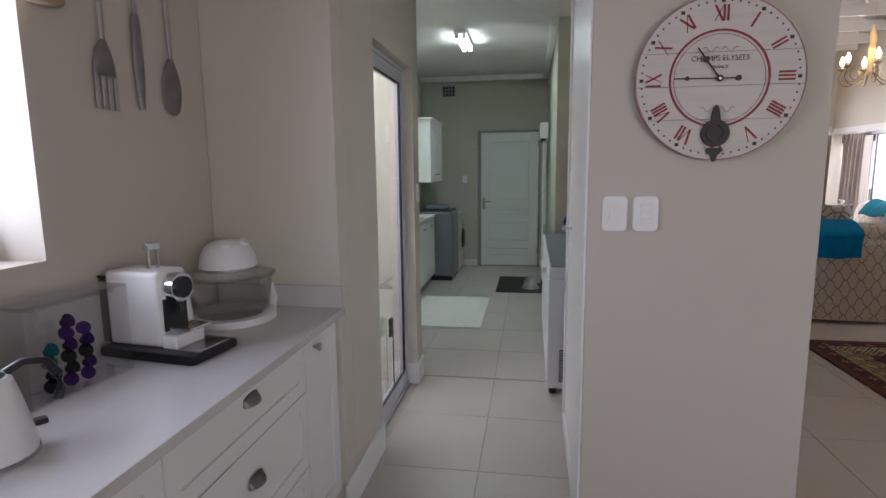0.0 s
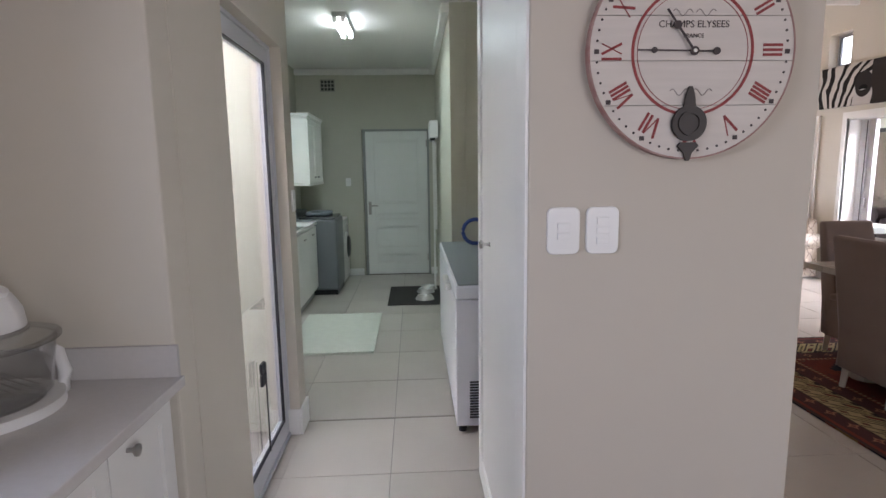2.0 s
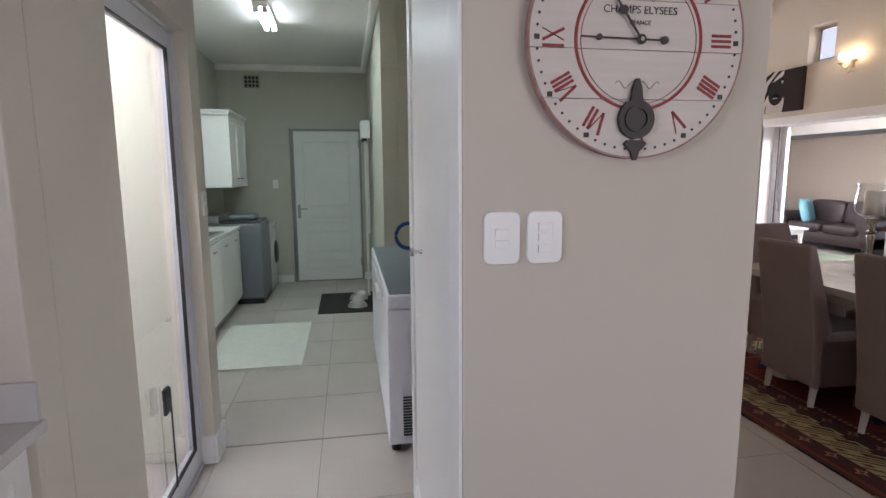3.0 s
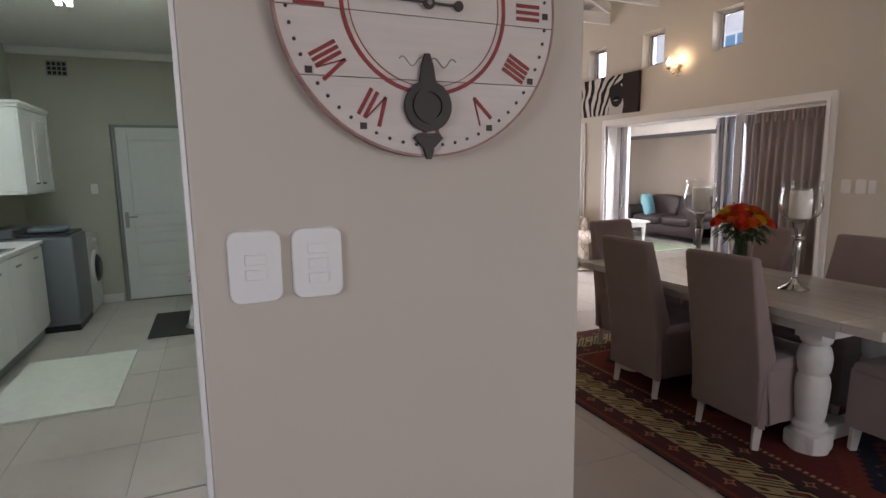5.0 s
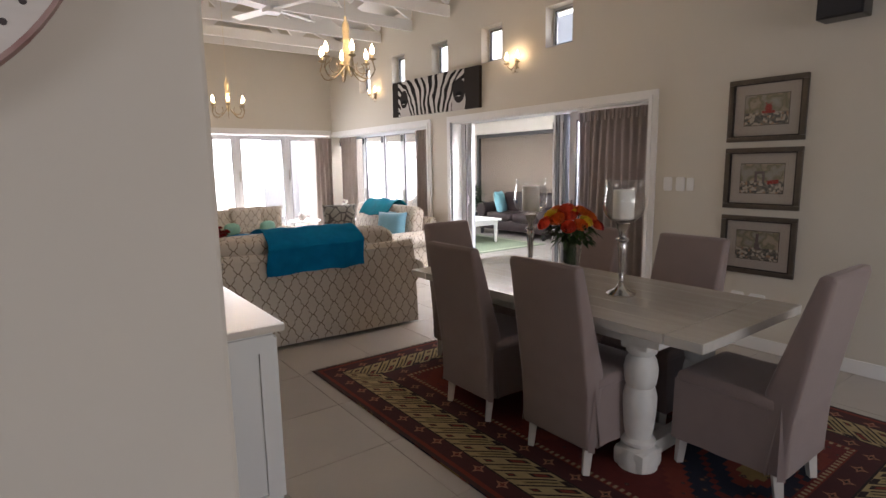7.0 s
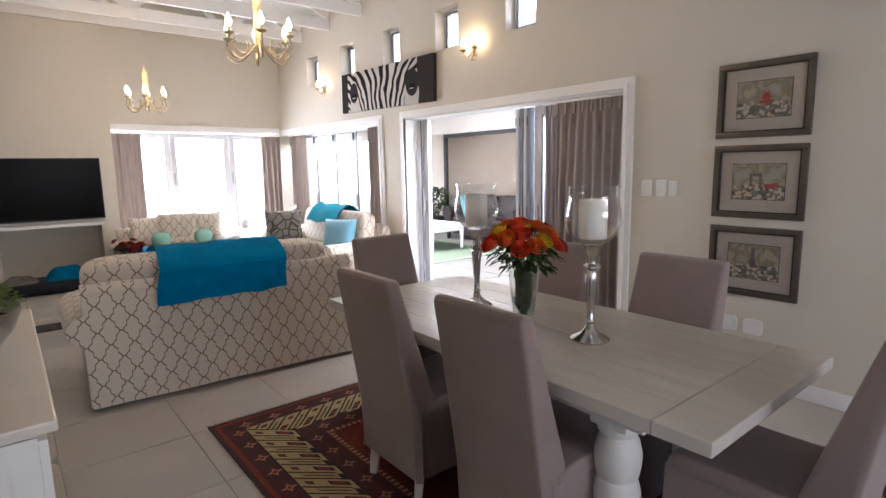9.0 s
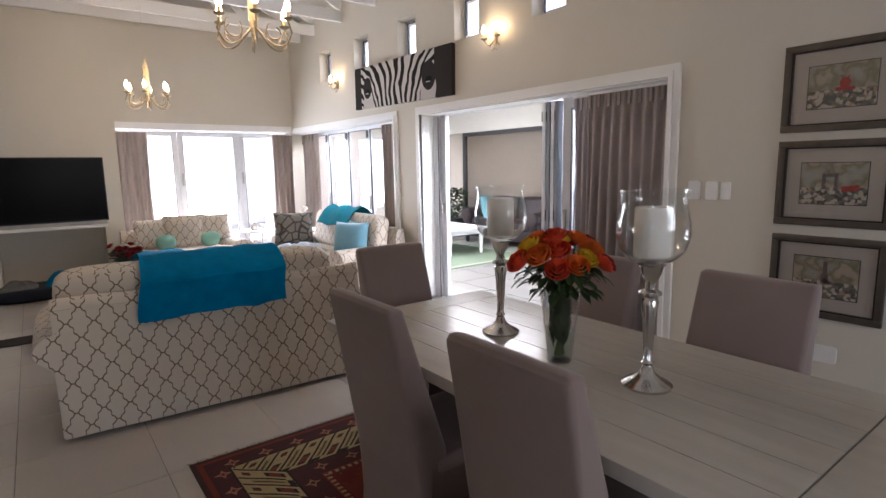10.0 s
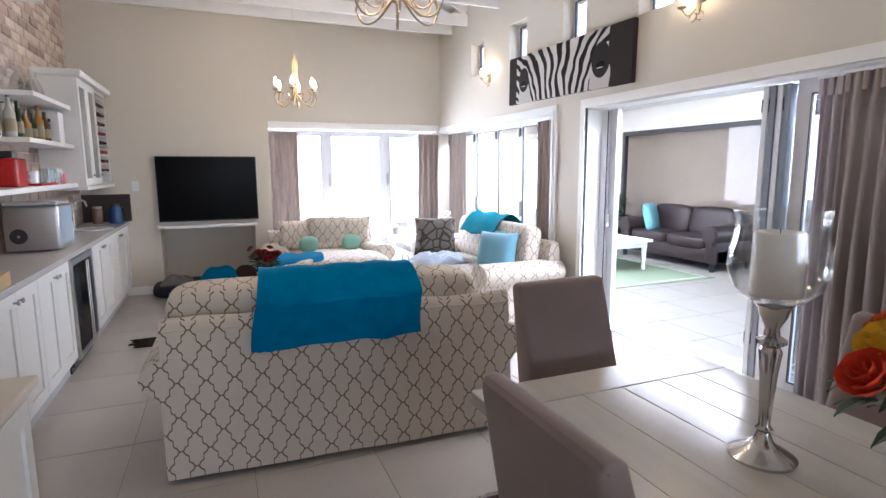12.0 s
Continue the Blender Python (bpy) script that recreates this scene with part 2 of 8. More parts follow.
def pillow_mesh(bm, w, h, t, n=12):
    """A square scatter cushion, standing in the xz plane, thin at its seams."""
    for side in (-1, 1):
        g = []
        for i in range(n + 1):
            row = []
            for j in range(n + 1):
                u, v = 2 * i / n - 1, 2 * j / n - 1
                bulge = max(0.0, (1 - u ** 4) * (1 - v ** 4)) ** 0.6
                pinch = 1 - 0.07 * (1 - abs(u) ** 2) * abs(v) ** 3
                pinch2 = 1 - 0.07 * (1 - abs(v) ** 2) * abs(u) ** 3
                row.append(bm.verts.new((u * w / 2 * pinch2, side * t / 2 * bulge, v * h / 2 * pinch)))
            g.append(row)
        for i in range(n):
            for j in range(n):
                q = (g[i][j], g[i + 1][j], g[i + 1][j + 1], g[i][j + 1])
                bm.faces.new(q if side < 0 else q[::-1])
    bmesh.ops.remove_doubles(bm, verts=bm.verts, dist=0.0004)
    return bm


def uv_metres(me):
    uv = me.uv_layers.new(name="UVMap")
    for p in me.polygons:
        n = p.normal
        a = max(range(3), key=lambda k: abs(n[k]))
        for li in p.loop_indices:
            c = me.vertices[me.loops[li].vertex_index].co
            uv.data[li].uv = (c.y, c.z) if a == 0 else (c.x, c.z) if a == 1 else (c.x, c.y)


def part(name, bm, mat, parent=None, label="", smooth=None, uv=False, kind="", at=None):
    bmesh.ops.recalc_face_normals(bm, faces=bm.faces)
    me = bpy.data.meshes.new(name)
    bm.to_mesh(me)
    bm.free()
    me.materials.append(mat)
    if uv:
        uv_metres(me)
    if smooth:
        me.shade_smooth()
        me.set_sharp_from_angle(angle=radians(smooth))
    ob = new(name, me)
    if at is not None:
        ob.matrix_basis = at
    ob.parent = parent
    return tagged(ob, label=label, kind=kind)


def thing(name, x, y, z, rz=0, label="", category="", group=""):
    ob = new(name)
    ob.empty_display_size = 0.1
    ob.matrix_basis = pose(x, y, z, 0, 0, rz)
    return tagged(ob, label=label, category=category, group=group)


def structure(name, bm, mat, label="", parent=None):
    return part(name, bm, mat, parent, label, kind="structure")


# ---- plan ----
YC = 2.07            # face of the clock wall
XE = 5.295           # face of the east wall
YN, YT = 10.73, 10.3  # north window wall, television wall
XW = 1.03            # living room's west wall
XB = 0.68            # brick wall behind the bar counter
XH = -0.70           # passage's west face
XK = -1.25           # kitchen's west wall
YK = 2.17            # wall at the counter's end
YF = 8.36            # laundry's far wall
XL = -1.60           # laundry's west wall
CEILK = 2.85
X2 = XE + 0.28

structure("wall_clock", boxes((0.27, XW, YC, 2.20, 0, CEILK), bev=0.006), WALL, "warm grey painted wall beside the passage")
structure("wall_living_west", boxes((0.91, XW, 2.20, 5.05, 0, CEILK), (0.62, XW, 5.05, 5.17, 0, 4.6)), WALL, "warm grey painted wall")
structure("wall_bar", boxes((0.43, XB - 0.03, 5.36, YT, 0, 4.6), (0.62, XB - 0.03, 5.171, 5.359, 0, 4.6)), WALL, "wall behind the brick cladding")
structure("wall_television", boxes((0.45, 1.465, YT, 11.0, 0, 4.6), (2.55, 2.77, YT, 11.0, 0, 4.6), (1.465, 2.55, YT, 11.0, 0.79, 4.6), (1.465, 2.55, 10.72, 11.0, 0, 0.79)), WALL_LIGHT, "pale wall with a niche under the television")
structure("wall_north", boxes((2.77, X2, YN, 11.0, 2.06, 4.6), (5.22, X2, YN, 11.0, 0, 2.06)), WALL_LIGHT, "pale wall over the wide window")

W_LEFT = [5.51 + 1.027 * k for k in range(5)]
bm = bmesh.new()
box(bm, XE, X2, -2.5, 4.25, 0, 2.68)
box(bm, XE, X2, 4.25, 7.14, 2.03, 2.68)
box(bm, XE, X2, 7.14, 7.68, 0, 2.68)
box(bm, XE, X2, 7.68, YN, 2.03, 2.68)
ys = [-2.5]
for w in W_LEFT:
    ys += [w - 0.36, w]
ys.append(YN)
for a, b in zip(ys[::2], ys[1::2]):
    box(bm, XE, XE + 0.17, a, b, 2.68, 3.09)
box(bm, XE, X2, -2.5, YN, 3.09, 3.65)
structure("wall_east", bm, WALL_LIGHT, "pale painted wall with five small high windows")

structure("wall_kitchen_west", boxes((-1.50, XK, -2.5, 0.30, 0, CEILK), (-1.50, XK, 1.37, 2.30, 0, CEILK), (-1.50, XK, 0.30, 1.37, 0, 1.25), (-1.50, XK, 0.30, 1.37, 2.15, CEILK)), WALL, "warm grey painted kitchen wall")
structure("wall_kitchen_end", boxes((XK, XH, YK, 2.30, 0, CEILK), bev=0.008), WALL_LIGHT, "pale painted wall at the counter's end")
structure("wall_passage_west", boxes((XH - 0.14, XH - 0.0005, 2.30, 2.75, 0, CEILK), (XH - 0.14, XH, 3.64, 3.80, 0, CEILK), (XH - 0.14, XH, 2.75, 3.64, 2.13, CEILK)), WALL_LIGHT, "pale painted passage wall with the glass door")
structure("wall_laundry_south", boxes((XL - 0.12, XH - 0.14, 3.68, 3.80, 0, CEILK)), WALL_SAGE, "sage painted laundry wall")
structure("wall_laundry_west", boxes((XL - 0.12, XL, 3.80, YF, 0, CEILK)), WALL_SAGE, "sage painted laundry wall")
structure("wall_laundry_north", boxes((XL - 0.12, -0.73, YF, 8.56, 0, CEILK), (0.19, 0.43, YF, 8.56, 0, CEILK), (-0.73, 0.19, YF, 8.56, 2.05, CEILK), (-0.73, 0.19, 8.50, 8.56, 0, 2.05)), WALL_SAGE, "sage painted laundry wall with the door")
structure("wall_laundry_east", boxes((0.30, 0.4285, 5.36, YF, 0, CEILK), (0.43, 0.6185, 5.352, 5.3585, 0, CEILK)), WALL_SAGE, "sage painted laundry wall")
# unseen wall; its window opening is assumed, added for the south lamp
structure("wall_south", boxes((-1.65, 1.6, -2.62, -2.5, 0, 4.6), (4.6, X2, -2.62, -2.5, 0, 4.6), (1.6, 4.6, -2.62, -2.5, 2.2, 4.6), (1.6, 4.6, -2.62, -2.5, 0, 0.9)), WALL, "unseen plain wall with an assumed wide window behind the kitchen")

# kitchen stretch is unseen, added flat with the bulkhead to keep daylight off
structure("ceiling_kitchen", boxes((XL - 0.12, 0.91, -2.5, 8.56, CEILK, CEILK + 0.12)), CEIL, "white flat ceiling")
structure("wall_bulkhead", boxes((0.91, XW, -2.5, 5.05, CEILK, 4.6), bev=0.0), WALL, "unseen bulkhead added over the kitchen")
structure("ceiling_cornice", boxes((XL, 0.30, YF - 0.07, YF, CEILK - 0.08, CEILK), (0.23, 0.30, 5.36, YF - 0.07, CEILK - 0.08, CEILK), bev=0.02), CEIL, "white coved cornice")
bm = bmesh.new()
RX, RZ = 3.0, 4.65
for x0, z0, x1, z1 in ((X2 + 0.02, 3.66, RX, RZ), (0.3, 3.66, RX, RZ)):
    q = [(x0, -2.7, z0), (x1, -2.7, z1), (x1, 11.2, z1), (x0, 11.2, z0)]
    lo = [bm.verts.new(p) for p in q]
    hi = [bm.verts.new((p[0], p[1], p[2] + 0.1)) for p in q]
    bm.faces.new(lo)
    bm.faces.new(hi)
    for k in range(4):
        bm.faces.new((lo[k], lo[(k + 1) % 4], hi[(k + 1) % 4], hi[k]))
structure("ceiling_roof", bm, CEIL, "white sloping ceiling boards")


def beam(bm, a, b, w, h):
    a, b = Vector(a), Vector(b)
    d = b - a
    side = Vector((0, 1, 0))
    up = d.normalized().cross(side).normalized()
    m = Matrix((d.normalized(), side, up)).transposed().to_4x4()
    bmesh.ops.create_cube(bm, size=1, matrix=Matrix.Translation((a + b) / 2) @ m @ Matrix.Diagonal((d.length, w, h, 1)))
    return bm


def truss(y):
    t = thing("roof_truss", 3.0, y, 3.35, label="white painted timber roof truss above the living room", category="roof truss", group="roof trusses")
    part("bottom_chord", box(bmesh.new(), -2.32, XE - 3.0, -0.02, 0.02, 0, 0.14), WHITE, t)
    part("rafter", beam(bmesh.new(), (XE - 3.0, 0, 0.20), (0, 0, 1.20), 0.04, 0.12), WHITE, t)
    part("rafter", beam(bmesh.new(), (-2.32, 0, 0.26), (0, 0, 1.20), 0.04, 0.12), WHITE, t)
    for a, b in (((0, 0, 1.15), (0, 0, 0.10)), ((0.02, 0, 0.14), (0.75, 0, 0.80)), ((0.75, 0, 0.80), (1.30, 0, 0.12)), ((1.30, 0, 0.12), (1.65, 0, 0.40)), ((-0.02, 0, 0.14), (-0.75, 0, 0.80)), ((-0.75, 0, 0.80), (-1.30, 0, 0.12)), ((-1.30, 0, 0.12), (-1.65, 0, 0.44))):
        part("web", beam(bmesh.new(), a, b, 0.034, 0.09), WHITE, t)
    return t


t0 = truss(10.265)
for k in range(1, 13):
    copy_thing(t0, pose(3.0, 10.62 - 0.865 * k, 3.35))


def trim_frame(name, y0, y1, top, left=True, w=0.08):
    t = thing(name, XE, 0, 0)
    t["kind"] = "structure"
    for k, d in ((0, 0.02), (1, 0.032)):
        a = w * (0.42 if k else 1)
        o = 0.0
        bits = [(-d, 0, y0 - a, y0, 0, top + a), (-d + 0.001, 0, y0, y1, top, top + a)]
        if left:
            bits.append((-d, 0, y1, y1 + a, 0, top + a))
        part("inner_bead" if k else "architrave", boxes(*bits), WHITE, t)
    return t


trim_frame("trim_patio_opening", 4.25, 7.14, 2.03)
trim_frame("trim_corner_opening", 7.68, YN - 0.022, 2.03, left=False)
structure("trim_reveal", boxes((XE, X2, 4.25, 4.262, 0, 2.018), (XE, X2, 7.128, 7.14, 0, 2.018), (XE, X2, 4.25, 7.14, 2.018, 2.03), (XE, X2, 7.68, 7.692, 0, 2.018), (XE, X2, 7.68, YN - 0.03, 2.018, 2.03)), WHITE, "white painted reveals of the wide openings")
structure("trim_north_window", boxes((2.77, XE - 0.034, YN - 0.02, YN, 2.06, 2.14), (2.77, 5.22, YN, 11.0, 2.045, 2.06), (5.22, XE - 0.034, YN - 0.02, YN, 0, 2.06)), WHITE)

SK = 0.10
structure("baseboard", boxes((XE - 0.014, XE, -2.5, 4.17, 0, SK), (XE - 0.014, XE, 7.22, 7.60, 0, SK), (1.0, 1.465, YT - 0.014, YT, 0, SK), (2.55, 2.77, YT - 0.014, YT, 0, SK), (XW, XW + 0.014, YC, 5.1, 0, SK), bev=0.004), WHITE, "white skirting board")
structure("baseboard_passage", boxes((XH, XH + 0.016, YK - 0.03, 2.74, 0, 0.15), (XH, XH + 0.016, 3.624, 3.816, 0, 0.15), (-0.765, XH, 3.624, 3.64, 0, 0.15), (XH - 0.14, XH, 3.80, 3.816, 0, 0.15), (XL, -0.75, YF - 0.014, YF, 0, SK), (0.21, 0.30, YF - 0.014, YF, 0, SK), bev=0.005), WHITE, "white skirting board")

structure("floor", boxes((-2.0, X2, -2.5, 11.0, -0.12, -0.004)), GROUT, "grout bed under large porcelain tiles")
structure("ground", boxes((-60, 80, -60, 80, -0.2, -0.13)), TERRA, "paved ground outside")
structure("patio_floor", boxes((X2, 12.5, 2.0, 14.0, -0.13, -0.024)), GROUT, "pale patio slab")

# ---- things: dining ----
FRAME_M = surf("antique_bronze_frame", (0.16, 0.135, 0.11), 0.35, 0.6, var=0.25, vscale=20, bump=0.1)
PLANK = surf("grey_washed_plank", (0.60, 0.56, 0.495), 0.15, var=0.13, vscale=3, bump=0.15, bscale=25, stretch=(6, 1, 6))
LEGW = surf("distressed_white_paint", (0.72, 0.69, 0.63), 0.5, var=0.10, vscale=14, bump=0.15, bscale=40)


def slip_chair(label):
    """Faces +y in its own frame; its back leans to -y."""
    t = thing("dining_chair", 0, 0, 0, 0, label, "dining chair", "chairs round the dining table")
    for sx in (-1, 1):
        for yy, dy in ((-0.205, -0.025), (0.21, 0.015)):
            bm = bmesh.new()
            rod(bm, (sx * 0.178, yy + dy, 0.0), (sx * 0.175, yy, 0.2), 0.022, 4, 0.032)
            part("leg", bm, CHAIRLEG, t)

    def slab(prof, w0, w1, lean=0.0, bev=0.02, seg=3):
        bm = bmesh.new()
        lo = min(b for a, b in prof)
        hi = max(b for a, b in prof)
        rows = []
        for s in (-1, 1):
            rows.append([bm.verts.new((s * (w0 + (w1 - w0) * (b - lo) / (hi - lo)), a, b)) for a, b in prof])
        n = len(prof)
        for k in range(n):
            bm.faces.new((rows[0][k], rows[0][(k + 1) % n], rows[1][(k + 1) % n], rows[1][k]))
        bm.faces.new(rows[0])
        bm.faces.new(rows[1][::-1])
        bmesh.ops.bevel(bm, geom=list(bm.edges), offset=bev, segments=seg, affect="EDGES", profile=0.6)
        return bm
    part("backrest", slab([(-0.262, 0.135), (-0.268, 0.40), (-0.372, 1.008), (-0.357, 1.028), (-0.312, 1.023), (-0.150, 0.50), (-0.185, 0.135)], 0.212, 0.210), SLIP, t, smooth=60)
    part("seat", slab([(-0.20, 0.42), (-0.20, 0.475), (-0.10, 0.485), (0.20, 0.49), (0.235, 0.475), (0.245, 0.42)], 0.217, 0.215), SLIP, t, smooth=60)
    sk = bmesh.new()
    ring = []
    pts = []
    n = 14
    cor = [(-0.209, -0.19), (0.209, -0.19), (0.213, 0.245), (-0.213, 0.245)]
    for c in range(4):
        p, q = Vector(cor[c]), Vector(cor[(c + 1) % 4])
        for k in range(n):
            pts.append((p + (q - p) * k / n, c, k / n))
    lv = [0.135, 0.22, 0.33, 0.44]
    for li, z in enumerate(lv):
        row = []
        for p, c, f in pts:
            fl = (0.44 - z) * 0.06
            d = Vector((p.x, p.y)).normalized()
            wob = 0.004 * math.sin(f * 14 + c * 2.1) * (0.44 - z) / 0.3
            row.append(sk.verts.new((p.x * (1 + fl) + d.x * wob, p.y * (1 + fl) + d.y * wob, z)))
        ring.append(row)
    m = len(pts)
    for a, b in zip(ring, ring[1:]):
        for k in range(m):
            sk.faces.new((a[k], a[(k + 1) % m], b[(k + 1) % m], b[k]))
    sk.faces.new(ring[-1])
    part("skirt", sk, SLIP, t, smooth=60)
    for sx in (-1, 1):
        bm = bmesh.new()
        x = sx * 0.2135
        a = [bm.verts.new(v) for v in ((x, -0.262, 0.136), (x, -0.172, 0.138), (x * 1.02, -0.225, 0.46), (x * 1.09, -0.235, 0.132), (x * 1.07, -0.188, 0.134))]
        bm.faces.new((a[0], a[3], a[2]))
        bm.faces.new((a[1], a[4], a[2]))
        part("pleat", bm, SLIP, t)
    return t


CH = "taupe slipcovered dining chair with pale legs"
c0 = slip_chair(CH + ", along the table side")
for x, y, rz in ((3.045, 3.10, -90), (3.045, 3.80, -90), (3.67, 3.10, 90), (3.67, 3.81, 90)):
    if (x, y) == (3.045, 3.10):
        c0.matrix_basis = pose(x, y, 0.012, 0, 0, rz)
    else:
        copy_thing(c0, pose(x, y, 0.012, 0, 0, rz))
tagged(copy_thing(c0, pose(3.445, 4.475, 0.012, 0, 0, 182)), label=CH + ", facing the sofa")
tagged(copy_thing(c0, pose(3.45, 2.49, 0.012, 0, 0, 0)), label=CH + ", pulled back from the table")

TX0, TX1, TY0, TY1, TZ = 2.885, 3.83, 2.43, 4.50, 0.77
TCX, TCY = (TX0 + TX1) / 2, (TY0 + TY1) / 2
dt = thing("dining_table", TCX, TCY, 0.012, label="grey plank dining table with white turned legs, on a rug", category="dining table")
wx, wy, tz = (TX1 - TX0) / 2, (TY1 - TY0) / 2, TZ - 0.012
top = part("tabletop", boxes((-wx + 0.02, wx - 0.02, -wy + 0.02, wy - 0.02, tz - 0.05, tz - 0.03)), PLANK, dt, "grey-washed planked top")
for s in (-1, 1):
    a, b = (-wy, -wy + 0.17) if s < 0 else (wy - 0.17, wy)
    part("breadboard_end", box(bmesh.new(), -wx, wx, a + (0.0015 if s > 0 else 0), b - (0.0015 if s < 0 else 0), tz - 0.045, tz, bev=0.005), PLANK, top)
for k in range(6):
    a = -wx + 2 * wx * k / 6
    part("plank", box(bmesh.new(), a + 0.0009, a + 2 * wx / 6 - 0.0009, -wy + 0.1715, wy - 0.1715, tz - 0.045, tz, bev=0.0025), PLANK, top)
part("apron", boxes((-0.36, 0.36, -0.78, 0.78, tz - 0.12, tz - 0.051)), LEGW, dt)
LEG = [(0.0, 0.0), (0.095, 0.0), (0.098, 0.05), (0.085, 0.10), (0.066, 0.112), (0.082, 0.125), (0.082, 0.14), (0.062, 0.155), (0.070, 0.20), (0.078, 0.30), (0.080, 0.36), (0.070, 0.40), (0.064, 0.41), (0.072, 0.425), (0.078, 0.46), (0.080, 0.50), (0.070, 0.545), (0.056, 0.565), (0.070, 0.58), (0.074, 0.60), (0.07, 0.63)]
for px in (-0.27, 0.27):
    for py in (-0.64, 0.64):
        bm = lathe(bmesh.new(), LEG, 24, px, py)
        box(bm, px - 0.085, px + 0.085, py - 0.085, py + 0.085, 0.0, 0.10, bev=0.025)
        box(bm, px - 0.07, px + 0.07, py - 0.07, py + 0.07, 0.60, tz - 0.121, bev=0.01)
        part("leg", bm, LEGW, dt, smooth=35)
for py in (-0.64, 0.64):
    part("foot_rail", box(bmesh.new(), -0.19, 0.19, py - 0.035, py + 0.035, 0.02, 0.10, bev=0.006), LEGW, dt)
part("stretcher", box(bmesh.new(), -0.035, 0.035, -0.6, 0.6, 0.03, 0.09, bev=0.006), LEGW, dt)


def rug_mat():
    m = surf("oriental_rug_wool", (0.10, 0.02, 0.014), 0.95, var=0.1, vscale=9, bump=0.6, bscale=500, sheen=0.0, dist=0.001)
    nt = m.node_tree
    b = nt.nodes["Principled BSDF"]
    uv = nt.nodes.new("ShaderNodeUVMap")
    sp = nt.nodes.new("ShaderNodeSeparateXYZ")
    nt.links.new(uv.outputs[0], sp.inputs[0])
    x, y = sp.outputs[0], sp.outputs[1]
    W, L = RUGW / 2, RUGL / 2
    ax, ay = M(nt, "ABSOLUTE", x), M(nt, "ABSOLUTE", y)
    dx, dy = M(nt, "SUBTRACT", W, ax), M(nt, "SUBTRACT", L, ay)
    d = M(nt, "MINIMUM", dx, dy)
    along = M(nt, "ADD", M(nt, "MULTIPLY", M(nt, "LESS_THAN", dx, dy), y), M(nt, "MULTIPLY", M(nt, "GREATER_THAN", dx, dy), x))
    red, dark, cream, navy, brick, gold = (0.125, 0.013, 0.009), (0.016, 0.006, 0.006), (0.38, 0.29, 0.14), (0.008, 0.010, 0.026), (0.17, 0.024, 0.011), (0.26, 0.16, 0.05)
    base = ramp(nt, M(nt, "DIVIDE", d, 1.3), [(0, (0.05, 0.02, 0.016)), (0.018, brick), (0.036, (0.06, 0.012, 0.012)), (0.110, dark), (0.120, cream), (0.275, dark), (0.285, (0.06, 0.012, 0.012)), (0.375, brick), (0.390, red), (0.60, red)])

    def motif(period, centre, size, kind):
        f = M(nt, "SUBTRACT", M(nt, "FRACT", M(nt, "DIVIDE", along, period)), 0.5)
        u = M(nt, "ABSOLUTE", M(nt, "MULTIPLY", f, period))
        v = M(nt, "ABSOLUTE", M(nt, "SUBTRACT", d, centre))
        r = M(nt, "ADD", u, v) if kind == "diamond" else M(nt, "MAXIMUM", u, v)
        if kind == "cross":
            r = M(nt, "ADD", M(nt, "MULTIPLY", M(nt, "MINIMUM", u, v), 2.2), M(nt, "MULTIPLY", M(nt, "MAXIMUM", u, v), 0.9))
        return M(nt, "DIVIDE", r, size), u, v
    col = base
    r1, u1, v1 = motif(0.17, 0.112, 0.038, "cross")
    col = mixc(nt, M(nt, "LESS_THAN", r1, 1.0), col, (0.34, 0.15, 0.09))
    col = mixc(nt, M(nt, "LESS_THAN", r1, 0.45), col, red)
    r3, u3, v3 = motif(0.17, 0.425, 0.036, "cross")
    col = mixc(nt, M(nt, "LESS_THAN", r3, 1.0), col, (0.32, 0.14, 0.08))
    col = mixc(nt, M(nt, "LESS_THAN", r3, 0.45), col, dark)
    # slanted leaves on the cream band
    sl = M(nt, "ADD", along, M(nt, "MULTIPLY", d, 0.9))
    fs = M(nt, "FRACT", M(nt, "DIVIDE", sl, 0.16))
    band = M(nt, "MULTIPLY", M(nt, "GREATER_THAN", d, 0.17), M(nt, "LESS_THAN", d, 0.365))
    wav = M(nt, "MULTIPLY", M(nt, "SINE", M(nt, "MULTIPLY", d, 40.0)), 0.012)
    fs = M(nt, "FRACT", M(nt, "ADD", fs, wav))
    for lo, hi, c, e0, e1 in ((0.00, 0.09, dark, 0.16, 0.36), (0.42, 0.51, dark, 0.16, 0.335), (0.09, 0.42, dark, 0.335, 0.36), (0.18, 0.34, (0.26, 0.20, 0.08), 0.20, 0.33), (0.23, 0.28, dark, 0.21, 0.32), (0.62, 0.88, dark, 0.27, 0.345), (0.66, 0.84, brick, 0.285, 0.33), (0.66, 0.86, dark, 0.185, 0.215), (0.72, 0.80, brick, 0.19, 0.21)):
        on = M(nt, "MULTIPLY", M(nt, "MULTIPLY", M(nt, "GREATER_THAN", fs, lo), M(nt, "LESS_THAN", fs, hi)), M(nt, "MULTIPLY", M(nt, "GREATER_THAN", d, e0), M(nt, "LESS_THAN", d, e1)))
        col = mixc(nt, on, col, c)
    # field: stepped medallions
    gx = M(nt, "ABSOLUTE", M(nt, "SUBTRACT", M(nt, "FRACT", M(nt, "ADD", M(nt, "DIVIDE", x, 1.1), 0.5)), 0.5))
    gy = M(nt, "ABSOLUTE", M(nt, "SUBTRACT", M(nt, "FRACT", M(nt, "ADD", M(nt, "DIVIDE", y, 0.92), 0.5)), 0.5))
    g = M(nt, "ADD", M(nt, "SNAP", gx, 0.035), M(nt, "SNAP", gy, 0.035))
